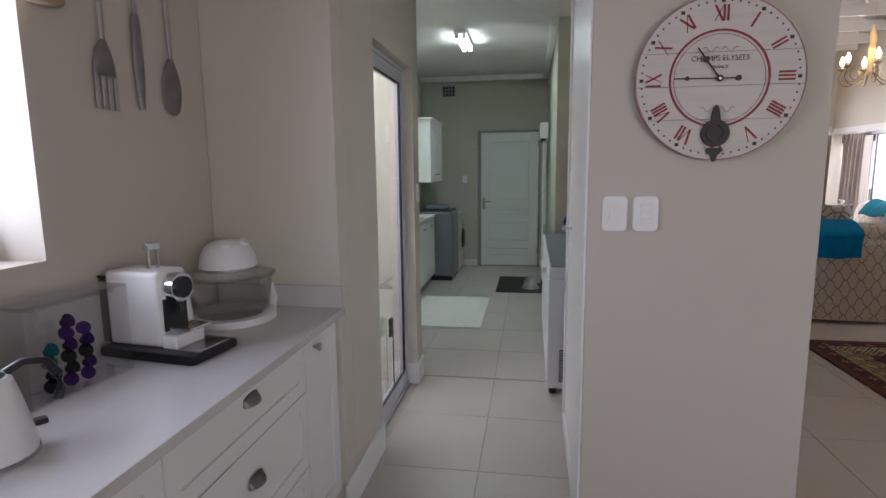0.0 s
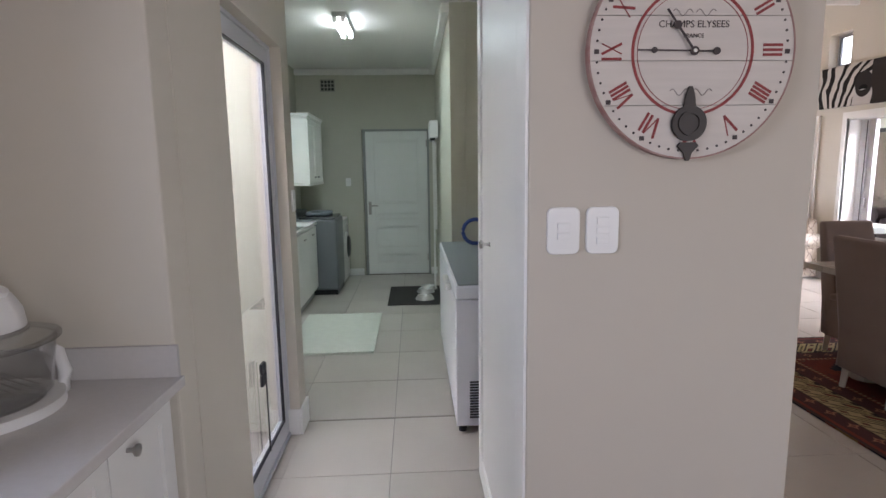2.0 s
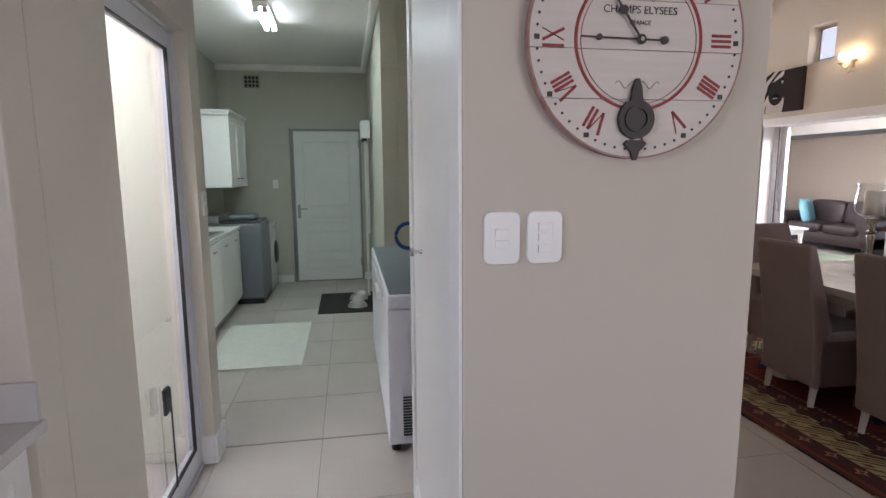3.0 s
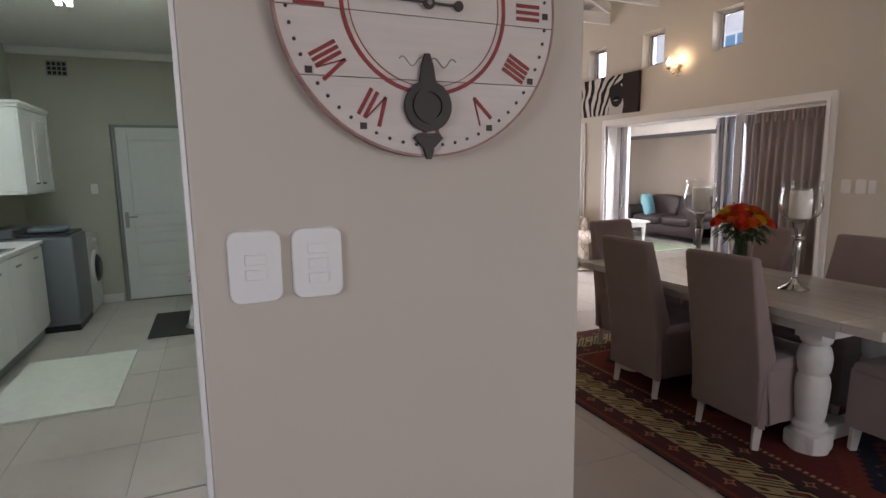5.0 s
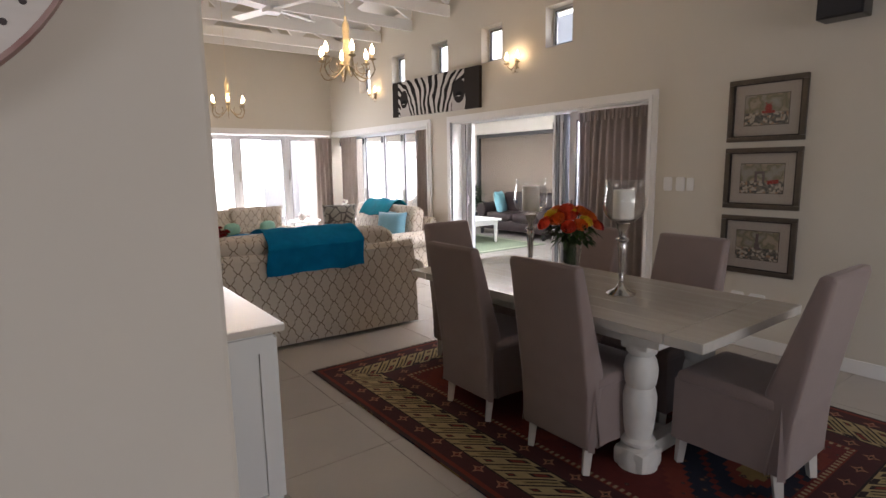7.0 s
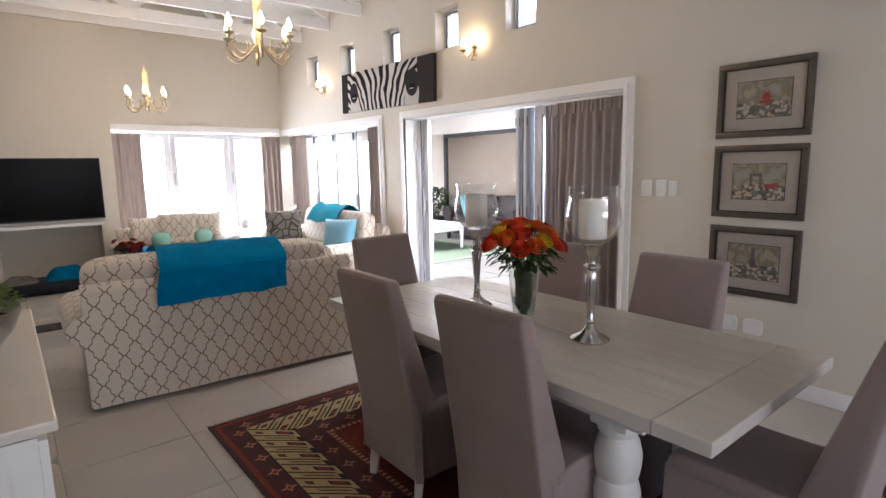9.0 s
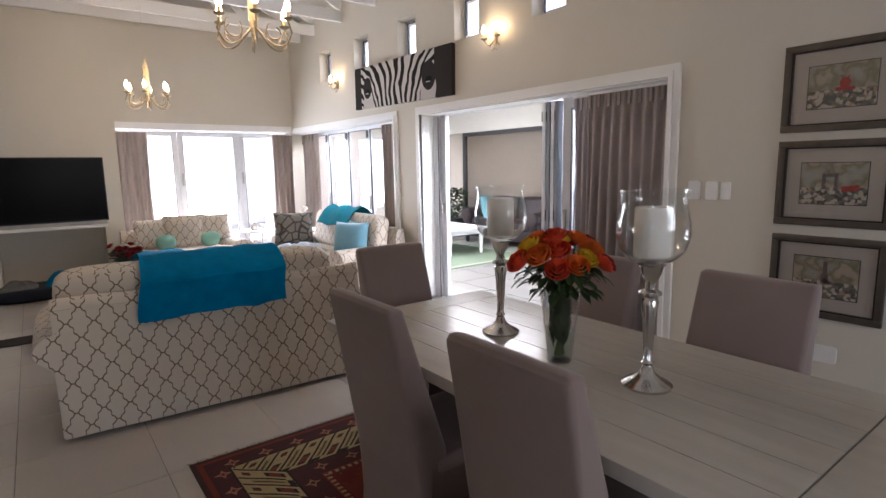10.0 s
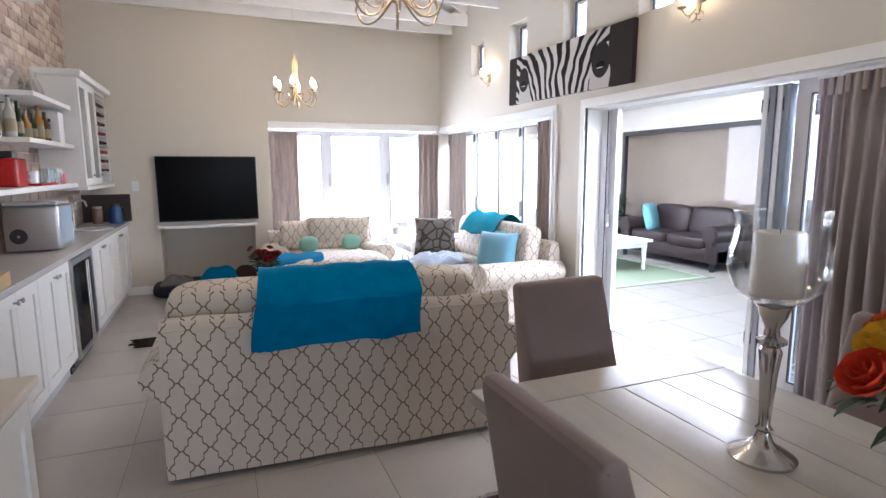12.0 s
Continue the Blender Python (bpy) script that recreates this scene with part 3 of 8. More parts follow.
    inside = M(nt, "GREATER_THAN", d, 0.53)
    med = ramp(nt, g, [(0, gold), (0.06, brick), (0.12, navy), (0.22, red), (0.25, cream), (0.27, navy), (0.40, brick), (0.55, red)])
    col = mixc(nt, inside, col, med)
    vor = nt.nodes.new("ShaderNodeTexVoronoi")
    vor.inputs["Scale"].default_value = 13
    vor.distance = "MANHATTAN"
    nt.links.new(uv.outputs[0], vor.inputs["Vector"])
    fl = M(nt, "MULTIPLY", M(nt, "LESS_THAN", vor.outputs[0], 0.24), inside)
    col = mixc(nt, fl, col, mixc(nt, M(nt, "GREATER_THAN", vor.outputs[0], 0.12), (0.20, 0.10, 0.05), (0.05, 0.02, 0.02)))
    stripe = M(nt, "LESS_THAN", M(nt, "FRACT", M(nt, "DIVIDE", along, 0.035)), 0.5)
    on = M(nt, "MULTIPLY", stripe, M(nt, "MULTIPLY", M(nt, "GREATER_THAN", d, 0.495), M(nt, "LESS_THAN", d, 0.52)))
    col = mixc(nt, on, col, (0.34, 0.24, 0.14))
    nz = nt.nodes.new("ShaderNodeTexNoise")
    nz.inputs["Scale"].default_value = 26
    nt.links.new(uv.outputs[0], nz.inputs["Vector"])
    col = mixc(nt, 0.5, col, mixc(nt, nz.outputs[0], (0.35, 0.35, 0.35), (1, 1, 1)), "MULTIPLY")
    nt.links.new(col, b.inputs["Base Color"])
    return m


RX0, RX1, RY0, RY1 = 2.335, 4.56, 1.72, 5.0
RUGW, RUGL = RX1 - RX0, RY1 - RY0
rug = thing("oriental_rug", (RX0 + RX1) / 2, (RY0 + RY1) / 2, 0, 0, "red and navy oriental rug with cream borders, under the dining table", "rug")
RUGM = rug_mat()
part("woven_body", box(bmesh.new(), -RUGW / 2, RUGW / 2, -RUGL / 2, RUGL / 2, 0, 0.012, bev=0.003), RUGM, rug, uv=True)
for s in (-1, 1):
    bm = bmesh.new()
    for k in range(230):
        x = -RUGW / 2 + RUGW * (k + random.random() * 0.6) / 230
        y0 = s * RUGL / 2
        rod(bm, (x, y0, 0.005), (x + random.uniform(-0.008, 0.008), y0 + s * random.uniform(0.025, 0.04), 0.003), 0.002, 3)
    part("fringe", bm, surf("rug_fringe", (0.17, 0.13, 0.11), 0.95, bump=0), rug, kind="stuff")

# candle holders, vase and roses on the table
def hurricane(x, y, label):
    t = thing("candle_holder", x, y, TZ, 0, label, "candle holder", "hurricane candle holders")
    st = [(0, 0), (0.076, 0), (0.078, 0.008), (0.064, 0.018), (0.040, 0.030), (0.022, 0.048), (0.015, 0.070), (0.020, 0.078), (0.013, 0.088), (0.0155, 0.14), (0.020, 0.22), (0.026, 0.275), (0.020, 0.288), (0.034, 0.298), (0.034, 0.306), (0.018, 0.316), (0.016, 0.335), (0.030, 0.362), (0.036, 0.385), (0.044, 0.392), (0.036, 0.394), (0, 0.394)]
    part("stem", lathe(bmesh.new(), st, 32), SILVER, t, smooth=40)
    out = [(0.030, 0.398), (0.066, 0.406), (0.096, 0.436), (0.109, 0.482), (0.106, 0.527), (0.096, 0.570), (0.096, 0.600), (0.103, 0.616), (0.102, 0.619)]
    inn = [(r - 0.003, z + 0.001) for r, z in out[::-1]]
    part("glass_shade", lathe(bmesh.new(), out + inn, 36), CLEAR, t, smooth=60)
    part("candle", lathe(bmesh.new(), [(0, 0.415), (0.052, 0.415), (0.055, 0.42), (0.055, 0.562), (0.050, 0.568), (0, 0.563)], 28), WAX, t, smooth=40)
    part("wick", cyl(bmesh.new(), 0, 0, 0.561, 0.573, 0.0012, 6), BLACKP, t)
    return t


hurricane(3.378, 3.842, "silver candle holder with glass shade and candle, on the dining table")
hurricane(3.345, 3.132, "silver candle holder with glass shade and candle, on the dining table")

vase = thing("flower_vase", 3.31, 3.46, TZ, 0, "clear tapered glass vase half filled with water, on the dining table", "vase")
vo = [(0, 0), (0.044, 0), (0.046, 0.006), (0.052, 0.08), (0.062, 0.17), (0.070, 0.255)]
part("glass", lathe(bmesh.new(), vo + [(r - 0.004, z + 0.002) for r, z in vo[::-1][:-1]] + [(0, 0.012)], 32), CLEAR, vase, smooth=50)
part("water", lathe(bmesh.new(), [(0, 0.014), (0.042, 0.014), (0.050, 0.09), (0.052, 0.12), (0, 0.12)], 28), thin_glass("vase_water", (0.80, 0.86, 0.82)), vase, smooth=50)
STEM = surf("flower_stem", (0.06, 0.12, 0.03), 0.6, bump=0)
roses = thing("rose_bouquet", 3.31, 3.46, TZ, 0, "bouquet of orange, yellow and dark red roses in the glass vase", "flowers")
ROSE_C = [surf("orange_petals", (0.88, 0.17, 0.02), 0.6, var=0.15, vscale=20, bump=0.1), surf("red_petals", (0.30, 0.010, 0.015), 0.6, var=0.2, vscale=20, bump=0.1), surf("yellow_petals", (0.88, 0.58, 0.03), 0.6, var=0.12, vscale=20, bump=0.1), surf("coral_petals", (0.85, 0.085, 0.03), 0.6, var=0.15, vscale=20, bump=0.1)]
rnd = random.Random(5)


def rose_mesh(bm, c, r, axis):
    q = axis.to_track_quat("Z", "Y")
    for lay in range(4):
        n = (3, 5, 6, 7)[lay]
        rr = r * (0.25, 0.5, 0.78, 1.0)[lay]
        hh = r * (0.62, 0.60, 0.46, 0.25)[lay]
        for k in range(n):
            a = 2 * math.pi * (k + 0.37 * lay) / n
            da = math.pi / n * 1.25
            P = []
            for i in range(4):
                v = i / 3
                rad = rr * (0.35 + 0.75 * math.sin(v * 1.75))
                z = -r * 0.45 + (hh + r * 0.45) * v
                w = da * (0.5 + 0.75 * math.sin(v * 2.4))
                P.append([bm.verts.new(Vector(c) + q @ Vector((rad * math.cos(a + s * w), rad * math.sin(a + s * w), z - (abs(s) * r * 0.10 if i == 3 else 0)))) for s in (-1, 0, 1)])
            for p0, p1 in zip(P, P[1:]):
                for j in range(2):
                    bm.faces.new((p0[j], p0[j + 1], p1[j + 1], p1[j]))


def leaf(bm, c, way, ln, w, droop=0.3):
    way = Vector(way).normalized()
    side = way.cross(Vector((0, 0, 1)))
    side = side.normalized() if side.length > 0.01 else Vector((1, 0, 0))
    rows = []
    for k, f in enumerate((0, 0.35, 0.7, 1.0)):
        p = Vector(c) + way * ln * f + Vector((0, 0, -droop * ln * f * f))
        ww = w * (0.08, 0.5, 0.42, 0.03)[k]
        rows.append((bm.verts.new(p - side * ww), bm.verts.new(p + Vector((0, 0, -w * 0.12))), bm.verts.new(p + side * ww)))
    for a, b in zip(rows, rows[1:]):
        bm.faces.new((a[0], a[1], b[1], b[0]))
        bm.faces.new((a[1], a[2], b[2], b[1]))


heads = [(0, 0, 0.445, 2), (-0.075, -0.05, 0.415, 3), (0.06, -0.06, 0.42, 0), (-0.135, -0.02, 0.40, 0), (0.125, -0.04, 0.40, 0), (-0.05, 0.07, 0.44, 0), (0.06, 0.06, 0.44, 1), (0.0, -0.11, 0.385, 2), (-0.10, 0.06, 0.42, 2), (0.11, 0.05, 0.425, 3), (-0.165, 0.045, 0.375, 3), (0.165, 0.02, 0.41, 1), (-0.06, -0.12, 0.37, 0), (0.08, -0.12, 0.36, 3), (0.02, 0.12, 0.41, 3), (-0.12, -0.09, 0.36, 3), (0.0, 0.0, 0.40, 0), (0.14, -0.09, 0.35, 1), (0.03, -0.05, 0.445, 0), (-0.035, 0.0, 0.455, 3)]
for x, y, z, c in heads:
    ax = Vector((x * 2.2, y * 2.2, 0.30)).normalized()
    bm = bmesh.new()
    rose_mesh(bm, (x, y, z), rnd.uniform(0.036, 0.044), ax)
    part("rose", bm, ROSE_C[c], roses, smooth=80)
    part("stem", tubeline(bmesh.new(), [(-x * 0.12, -y * 0.12, 0.02), (x * 0.2, y * 0.2, 0.24), (x * 0.85, y * 0.85, z - 0.02)], 0.0028, 6), STEM, roses)
bm = bmesh.new()
for k in range(100):
    a, rr = rnd.uniform(0, 6.28), rnd.uniform(0.03, 0.13)
    z = rnd.uniform(0.27, 0.38)
    leaf(bm, (rr * math.cos(a), rr * math.sin(a), z), (math.cos(a), math.sin(a), rnd.uniform(-0.5, 0.2)), rnd.uniform(0.04, 0.06), 0.033, 0.5)
for k in range(130):
    a, z = rnd.uniform(0, 6.28), rnd.uniform(0.05, 0.25)
    leaf(bm, (0.022 * math.cos(a), 0.022 * math.sin(a), z), (math.cos(a) * 0.5, math.sin(a) * 0.5, 1.5), 0.06, 0.026, 0.1)
part("foliage", bm, LEAF, roses, "dark green rose leaves")

# ---- clock ----
CLK = (0.673, YC, 1.773)
clock = thing("wall_clock", *CLK, 0, "round distressed white and red clock with dark pendulum above switches", "wall clock")
CLKM = surf("distressed_clock_face", (0.66, 0.60, 0.55), 0.6, var=0.10, vscale=9, bump=0.2, bscale=30, stretch=(0.5, 1, 7))
REDP = surf("faded_red_paint", (0.33, 0.045, 0.045), 0.6, var=0.25, vscale=50, bump=0)
INK = surf("dark_ink", (0.05, 0.035, 0.035), 0.6, bump=0)
IRON = surf("dark_bronze", (0.026, 0.017, 0.014), 0.5, 0.1, var=0.2, vscale=40, bump=0.15)


def disc(bm, r, y0, y1, seg=72, cx=0.0, cz=0.0):
    return rod(bm, (cx, y1, cz), (cx, y0, cz), r, seg)


def ringmesh(bm, r0, r1, y0, y1, seg=96):
    P = []
    for i in range(seg):
        a = 2 * math.pi * i / seg
        c, s = math.cos(a), math.sin(a)
        P.append([bm.verts.new((r * c, y, r * s)) for r, y in ((r0, y0), (r1, y0), (r1, y1), (r0, y1))])
    for i in range(seg):
        p, q = P[i], P[(i + 1) % seg]
        for k in range(4):
            bm.faces.new((p[k], p[(k + 1) % 4], q[(k + 1) % 4], q[k]))
    return bm


R = 0.2625
zc = [-R - 0.01, -0.13, -0.022, 0.085, R + 0.01]
for a, b in zip(zc, zc[1:]):
    bm = disc(bmesh.new(), R, -0.028, -0.001)
    bmesh.ops.bisect_plane(bm, geom=list(bm.verts) + list(bm.edges) + list(bm.faces), plane_co=(0, 0, a + 0.0008), plane_no=(0, 0, -1), clear_outer=True)
    bmesh.ops.bisect_plane(bm, geom=list(bm.verts) + list(bm.edges) + list(bm.faces), plane_co=(0, 0, b - 0.0008), plane_no=(0, 0, 1), clear_outer=True)
    bmesh.ops.holes_fill(bm, edges=list(bm.edges))
    part("face_board", bm, CLKM, clock)
part("rim", ringmesh(bmesh.new(), R - 0.003, R + 0.0012, -0.0292, -0.004), surf("worn_dark_red_rim", (0.20, 0.03, 0.03), 0.65, var=0.3, vscale=30, bump=0, col2=(0.45, 0.36, 0.32)), clock, smooth=40)
part("outer_ring", ringmesh(bmesh.new(), 0.149, 0.156, -0.0295, -0.027), REDP, clock)
part("inner_ring", ringmesh(bmesh.new(), 0.140, 0.1415, -0.0292, -0.027), REDP, clock)
bm = bmesh.new()
for k in range(60):
    a = 2 * math.pi * k / 60
    if k % 5:
        disc(bm, 0.0032, -0.0295, -0.027, 8, 0.243 * math.cos(a), 0.243 * math.sin(a))
part("minute_track", bm, INK, clock)


def bar(bm, p, q, w, y=-0.0295):
    p, q = Vector((p[0], 0, p[1])), Vector((q[0], 0, q[1]))
    d = (q - p).normalized()
    s = Vector((-d.z, 0, d.x)) * w / 2
    lo = [bm.verts.new(v + Vector((0, y, 0))) for v in (p - s, q - s, q + s, p + s)]
    hi = [bm.verts.new(v.co + Vector((0, 0.003, 0))) for v in lo]
    bm.faces.new(lo)
    bm.faces.new(hi)
    for k in range(4):
        bm.faces.new((lo[k], lo[(k + 1) % 4], hi[(k + 1) % 4], hi[k]))


GL = {"I": ([((0, 0), (0, 1), 0.13)], 0.26), "V": ([((0.0, 1), (0.30, 0), 0.13), ((0.60, 1), (0.30, 0), 0.05)], 0.66), "X": ([((0.0, 1), (0.55, 0), 0.13), ((0.55, 1), (0.0, 0), 0.05)], 0.62)}
for h, word in enumerate(("XII", "I", "II", "III", "IIII", "V", "VI", "VII", "VIII", "IX", "X", "XI")):
    width = sum(GL[c][1] for c in word) - 0.1
    bm = bmesh.new()
    x0 = -width / 2
    S = 0.050
    a = math.radians(-30 * h)
    for c in word:
        for p, q, w in GL[c][0]:
            pts = []
            for u, v in (p, q):
                X, Z = (x0 + u) * S * (0.9 if len(word) < 4 else 0.75), 0.180 + v * S
                pts.append((X * math.cos(a) - Z * math.sin(a), X * math.sin(a) + Z * math.cos(a)))
            bar(bm, pts[0], pts[1], w * S)
        x0 += GL[c][1]
    part("numeral", bm, REDP, clock)
    bm = bmesh.new()
    c, s = -math.sin(a) * 0.243, math.cos(a) * 0.243
    bar(bm, (c - 0.006, s), (c + 0.006, s), 0.011)
    part("hour_mark", bm, INK, clock)


def lettering(name, word, size, at, parent, mat, turn=(90, 0, 0)):
    cu = bpy.data.curves.new(name, "FONT")
    cu.body, cu.size, cu.align_x, cu.align_y, cu.extrude = word, size, "CENTER", "CENTER", 0.0004
    cu.materials.append(mat)
    ob = new(name, cu)
    ob.matrix_basis = pose(*at, *turn)
    ob.parent = parent
    return ob


lettering("lettering", "CHAMPS ELYSEES", 0.0235, (0, -0.029, 0.064), clock, INK)
lettering("lettering", "FRANCE", 0.014, (0, -0.029, 0.037), clock, INK)
bm = bmesh.new()
for s in (-1, 1):
    for cz, dx in ((0.092, 0), (-0.098, 0)):
        tubeline(bm, [(s * (0.004 + 0.05 * f), -0.0285, cz + 0.008 * math.sin(f * 9)) for f in [i / 12 for i in range(13)]], 0.0012, 5)
part("scrollwork", bm, surf("grey_ornament", (0.30, 0.26, 0.24), 0.7, bump=0), clock)
part("centre_pin", disc(bmesh.new(), 0.005, -0.042, -0.028, 16), SILVER, clock)
bm = bmesh.new()
bar(bm, (0.062, 0.0), (-0.142, 0.003), 0.0035, -0.036)
disc(bm, 0.009, -0.037, -0.033, 14, 0.058, 0.0)
disc(bm, 0.007, -0.037, -0.033, 14, -0.100, 0.0025)
part("minute_hand", bm, INK, clock)
bm = bmesh.new()
bar(bm, (0.0, 0.0), (-0.072, 0.098), 0.0045, -0.039)
disc(bm, 0.010, -0.040, -0.036, 14, -0.045, 0.061)
disc(bm, 0.011, -0.040, -0.036, 14)
part("hour_hand", bm, INK, clock)
pend = bmesh.new()
disc(pend, 0.044, -0.040, -0.029, 32, -0.004, -0.175)
for hw, z0, z1, hw2 in ((0.016, -0.140, -0.105, 0.011), (0.011, -0.105, -0.085, 0.004), (0.028, -0.232, -0.222, 0.020), (0.008, -0.250, -0.232, 0.026), (0.004, -0.268, -0.250, 0.010), (0.024, -0.148, -0.140, 0.019)):
    lo = [pend.verts.new((-0.004 + s * w, y, z)) for y in (-0.038, -0.029) for s, w, z in ((-1, hw, z0), (1, hw, z0), (1, hw2, z1), (-1, hw2, z1))]
    pend.faces.new(lo[:4])
    pend.faces.new(lo[4:])
    for k in range(4):
        pend.faces.new((lo[k], lo[(k + 1) % 4], lo[4 + (k + 1) % 4], lo[4 + k]))
bob = part("pendulum", pend, IRON, clock, "dark bronze pendulum bob", smooth=30)
bm = ringmesh(bmesh.new(), 0.024, 0.030, -0.044, -0.040, 32)
for v in bm.verts:
    v.co += Vector((-0.004, 0, -0.175))
part("bob_ring", bm, IRON, bob, smooth=40)


def switch_plate(name, x, y, z, w, h, face, n, label, group="light switches"):
    """face: degrees about z; 0 looks to -y."""
    t = thing(name, x, y, z, face, label, "light switch" if "socket" not in name else "wall socket", group)
    bm = bmesh.new()
    rc = min(w, h) * 0.20
    out = []
    for cx, cz, a0 in ((w / 2 - rc, h / 2 - rc, 0), (-w / 2 + rc, h / 2 - rc, 90), (-w / 2 + rc, -h / 2 + rc, 180), (w / 2 - rc, -h / 2 + rc, 270)):
        for i in range(6):
            a = radians(a0 + 18 * i)
            out.append((cx + rc * math.cos(a), cz + rc * math.sin(a)))
    rows = []
    for y_, s_ in ((0, 1.0), (-0.006, 1.0), (-0.009, 0.965)):
        rows.append([bm.verts.new((px * s_, y_, pz * s_)) for px, pz in out])
    for r0, r1 in zip(rows, rows[1:]):
        for i in range(24):
            bm.faces.new((r0[i], r0[(i + 1) % 24], r1[(i + 1) % 24], r1[i]))
    bm.faces.new(rows[-1])
    bm.faces.new(rows[0])
    part("plate", bm, WHITEP, t, smooth=30)
    for k in range(n):
        zz = (k - (n - 1) / 2) * -0.026
        part("rocker", box(bmesh.new(), -0.017, 0.017, -0.0125, -0.0085, zz - 0.009, zz + 0.009, bev=0.0015), WHITEP, t)
    return t


switch_plate("light_switch", 0.362, YC, 1.328, 0.086, 0.124, 0, 2, "white moulded double light switch below the clock")
switch_plate("light_switch", 0.466, YC, 1.328, 0.086, 0.124, 0, 3, "white moulded triple light switch below the clock")
for y in (4.048, 3.932):
    switch_plate("light_switch", XE, y, 1.29, 0.08, 0.12, -90, 2, "white wall switch beside the curtained doors")
switch_plate("light_switch", XE, 3.845, 1.29, 0.06, 0.11, -90, 1, "slim white wall switch beside the curtained doors")
switch_plate("wall_socket", XE, 3.40, 0.395, 0.10, 0.10, -90, 2, "white wall socket above the skirting", "wall sockets")
switch_plate("wall_socket", XE, 3.25, 0.395, 0.12, 0.10, -90, 1, "white wall socket above the skirting", "wall sockets")

# ---- pictures ----
PAPER = surf("cream_mount_board", (0.50, 0.45, 0.40), 0.85, var=0.02, bump=0.02)


def street_scene(name, seed, centre_col, kind):
    m = surf(name, (0.30, 0.26, 0.20), 0.6, var=0.2, vscale=18, bump=0.05, col2=(0.12, 0.14, 0.12))
    nt = m.node_tree
    b = nt.nodes["Principled BSDF"]
    tc = nt.nodes.new("ShaderNodeTexCoord")
    mp = nt.nodes.new("ShaderNodeMapping")
    mp.inputs["Location"].default_value = (seed, seed * 2, 0)
    nt.links.new(tc.outputs["Object"], mp.inputs[0])
    v = nt.nodes.new("ShaderNodeTexVoronoi")
    v.inputs["Scale"].default_value = 60
    nt.links.new(mp.outputs[0], v.inputs["Vector"])
    sp = nt.nodes.new("ShaderNodeSeparateXYZ")
    nt.links.new(tc.outputs["Object"], sp.inputs[0])
    n = nt.nodes.new("ShaderNodeTexNoise")
    n.inputs["Scale"].default_value = 11
    nt.links.new(mp.outputs[0], n.inputs["Vector"])
    skyc = (0.46, 0.44, 0.46) if kind != "tree" else (0.30, 0.30, 0.36)
    hi = ramp(nt, n.outputs[0], [(0.0, skyc), (0.42, (0.36, 0.33, 0.27)), (0.52, (0.22, 0.21, 0.13)), (0.62, (0.44, 0.36, 0.27))], "LINEAR")
    lo = ramp(nt, v.outputs["Color"], [(0.0, (0.10, 0.10, 0.09)), (0.35, (0.52, 0.46, 0.38)), (0.6, (0.20, 0.18, 0.15)), (0.8, (0.42, 0.26, 0.17))])
    crowd = M(nt, "LESS_THAN", sp.outputs[2], -0.02)
    col = mixc(nt, crowd, hi, lo)
    nt.links.new(col, b.inputs["Base Color"])
    return m


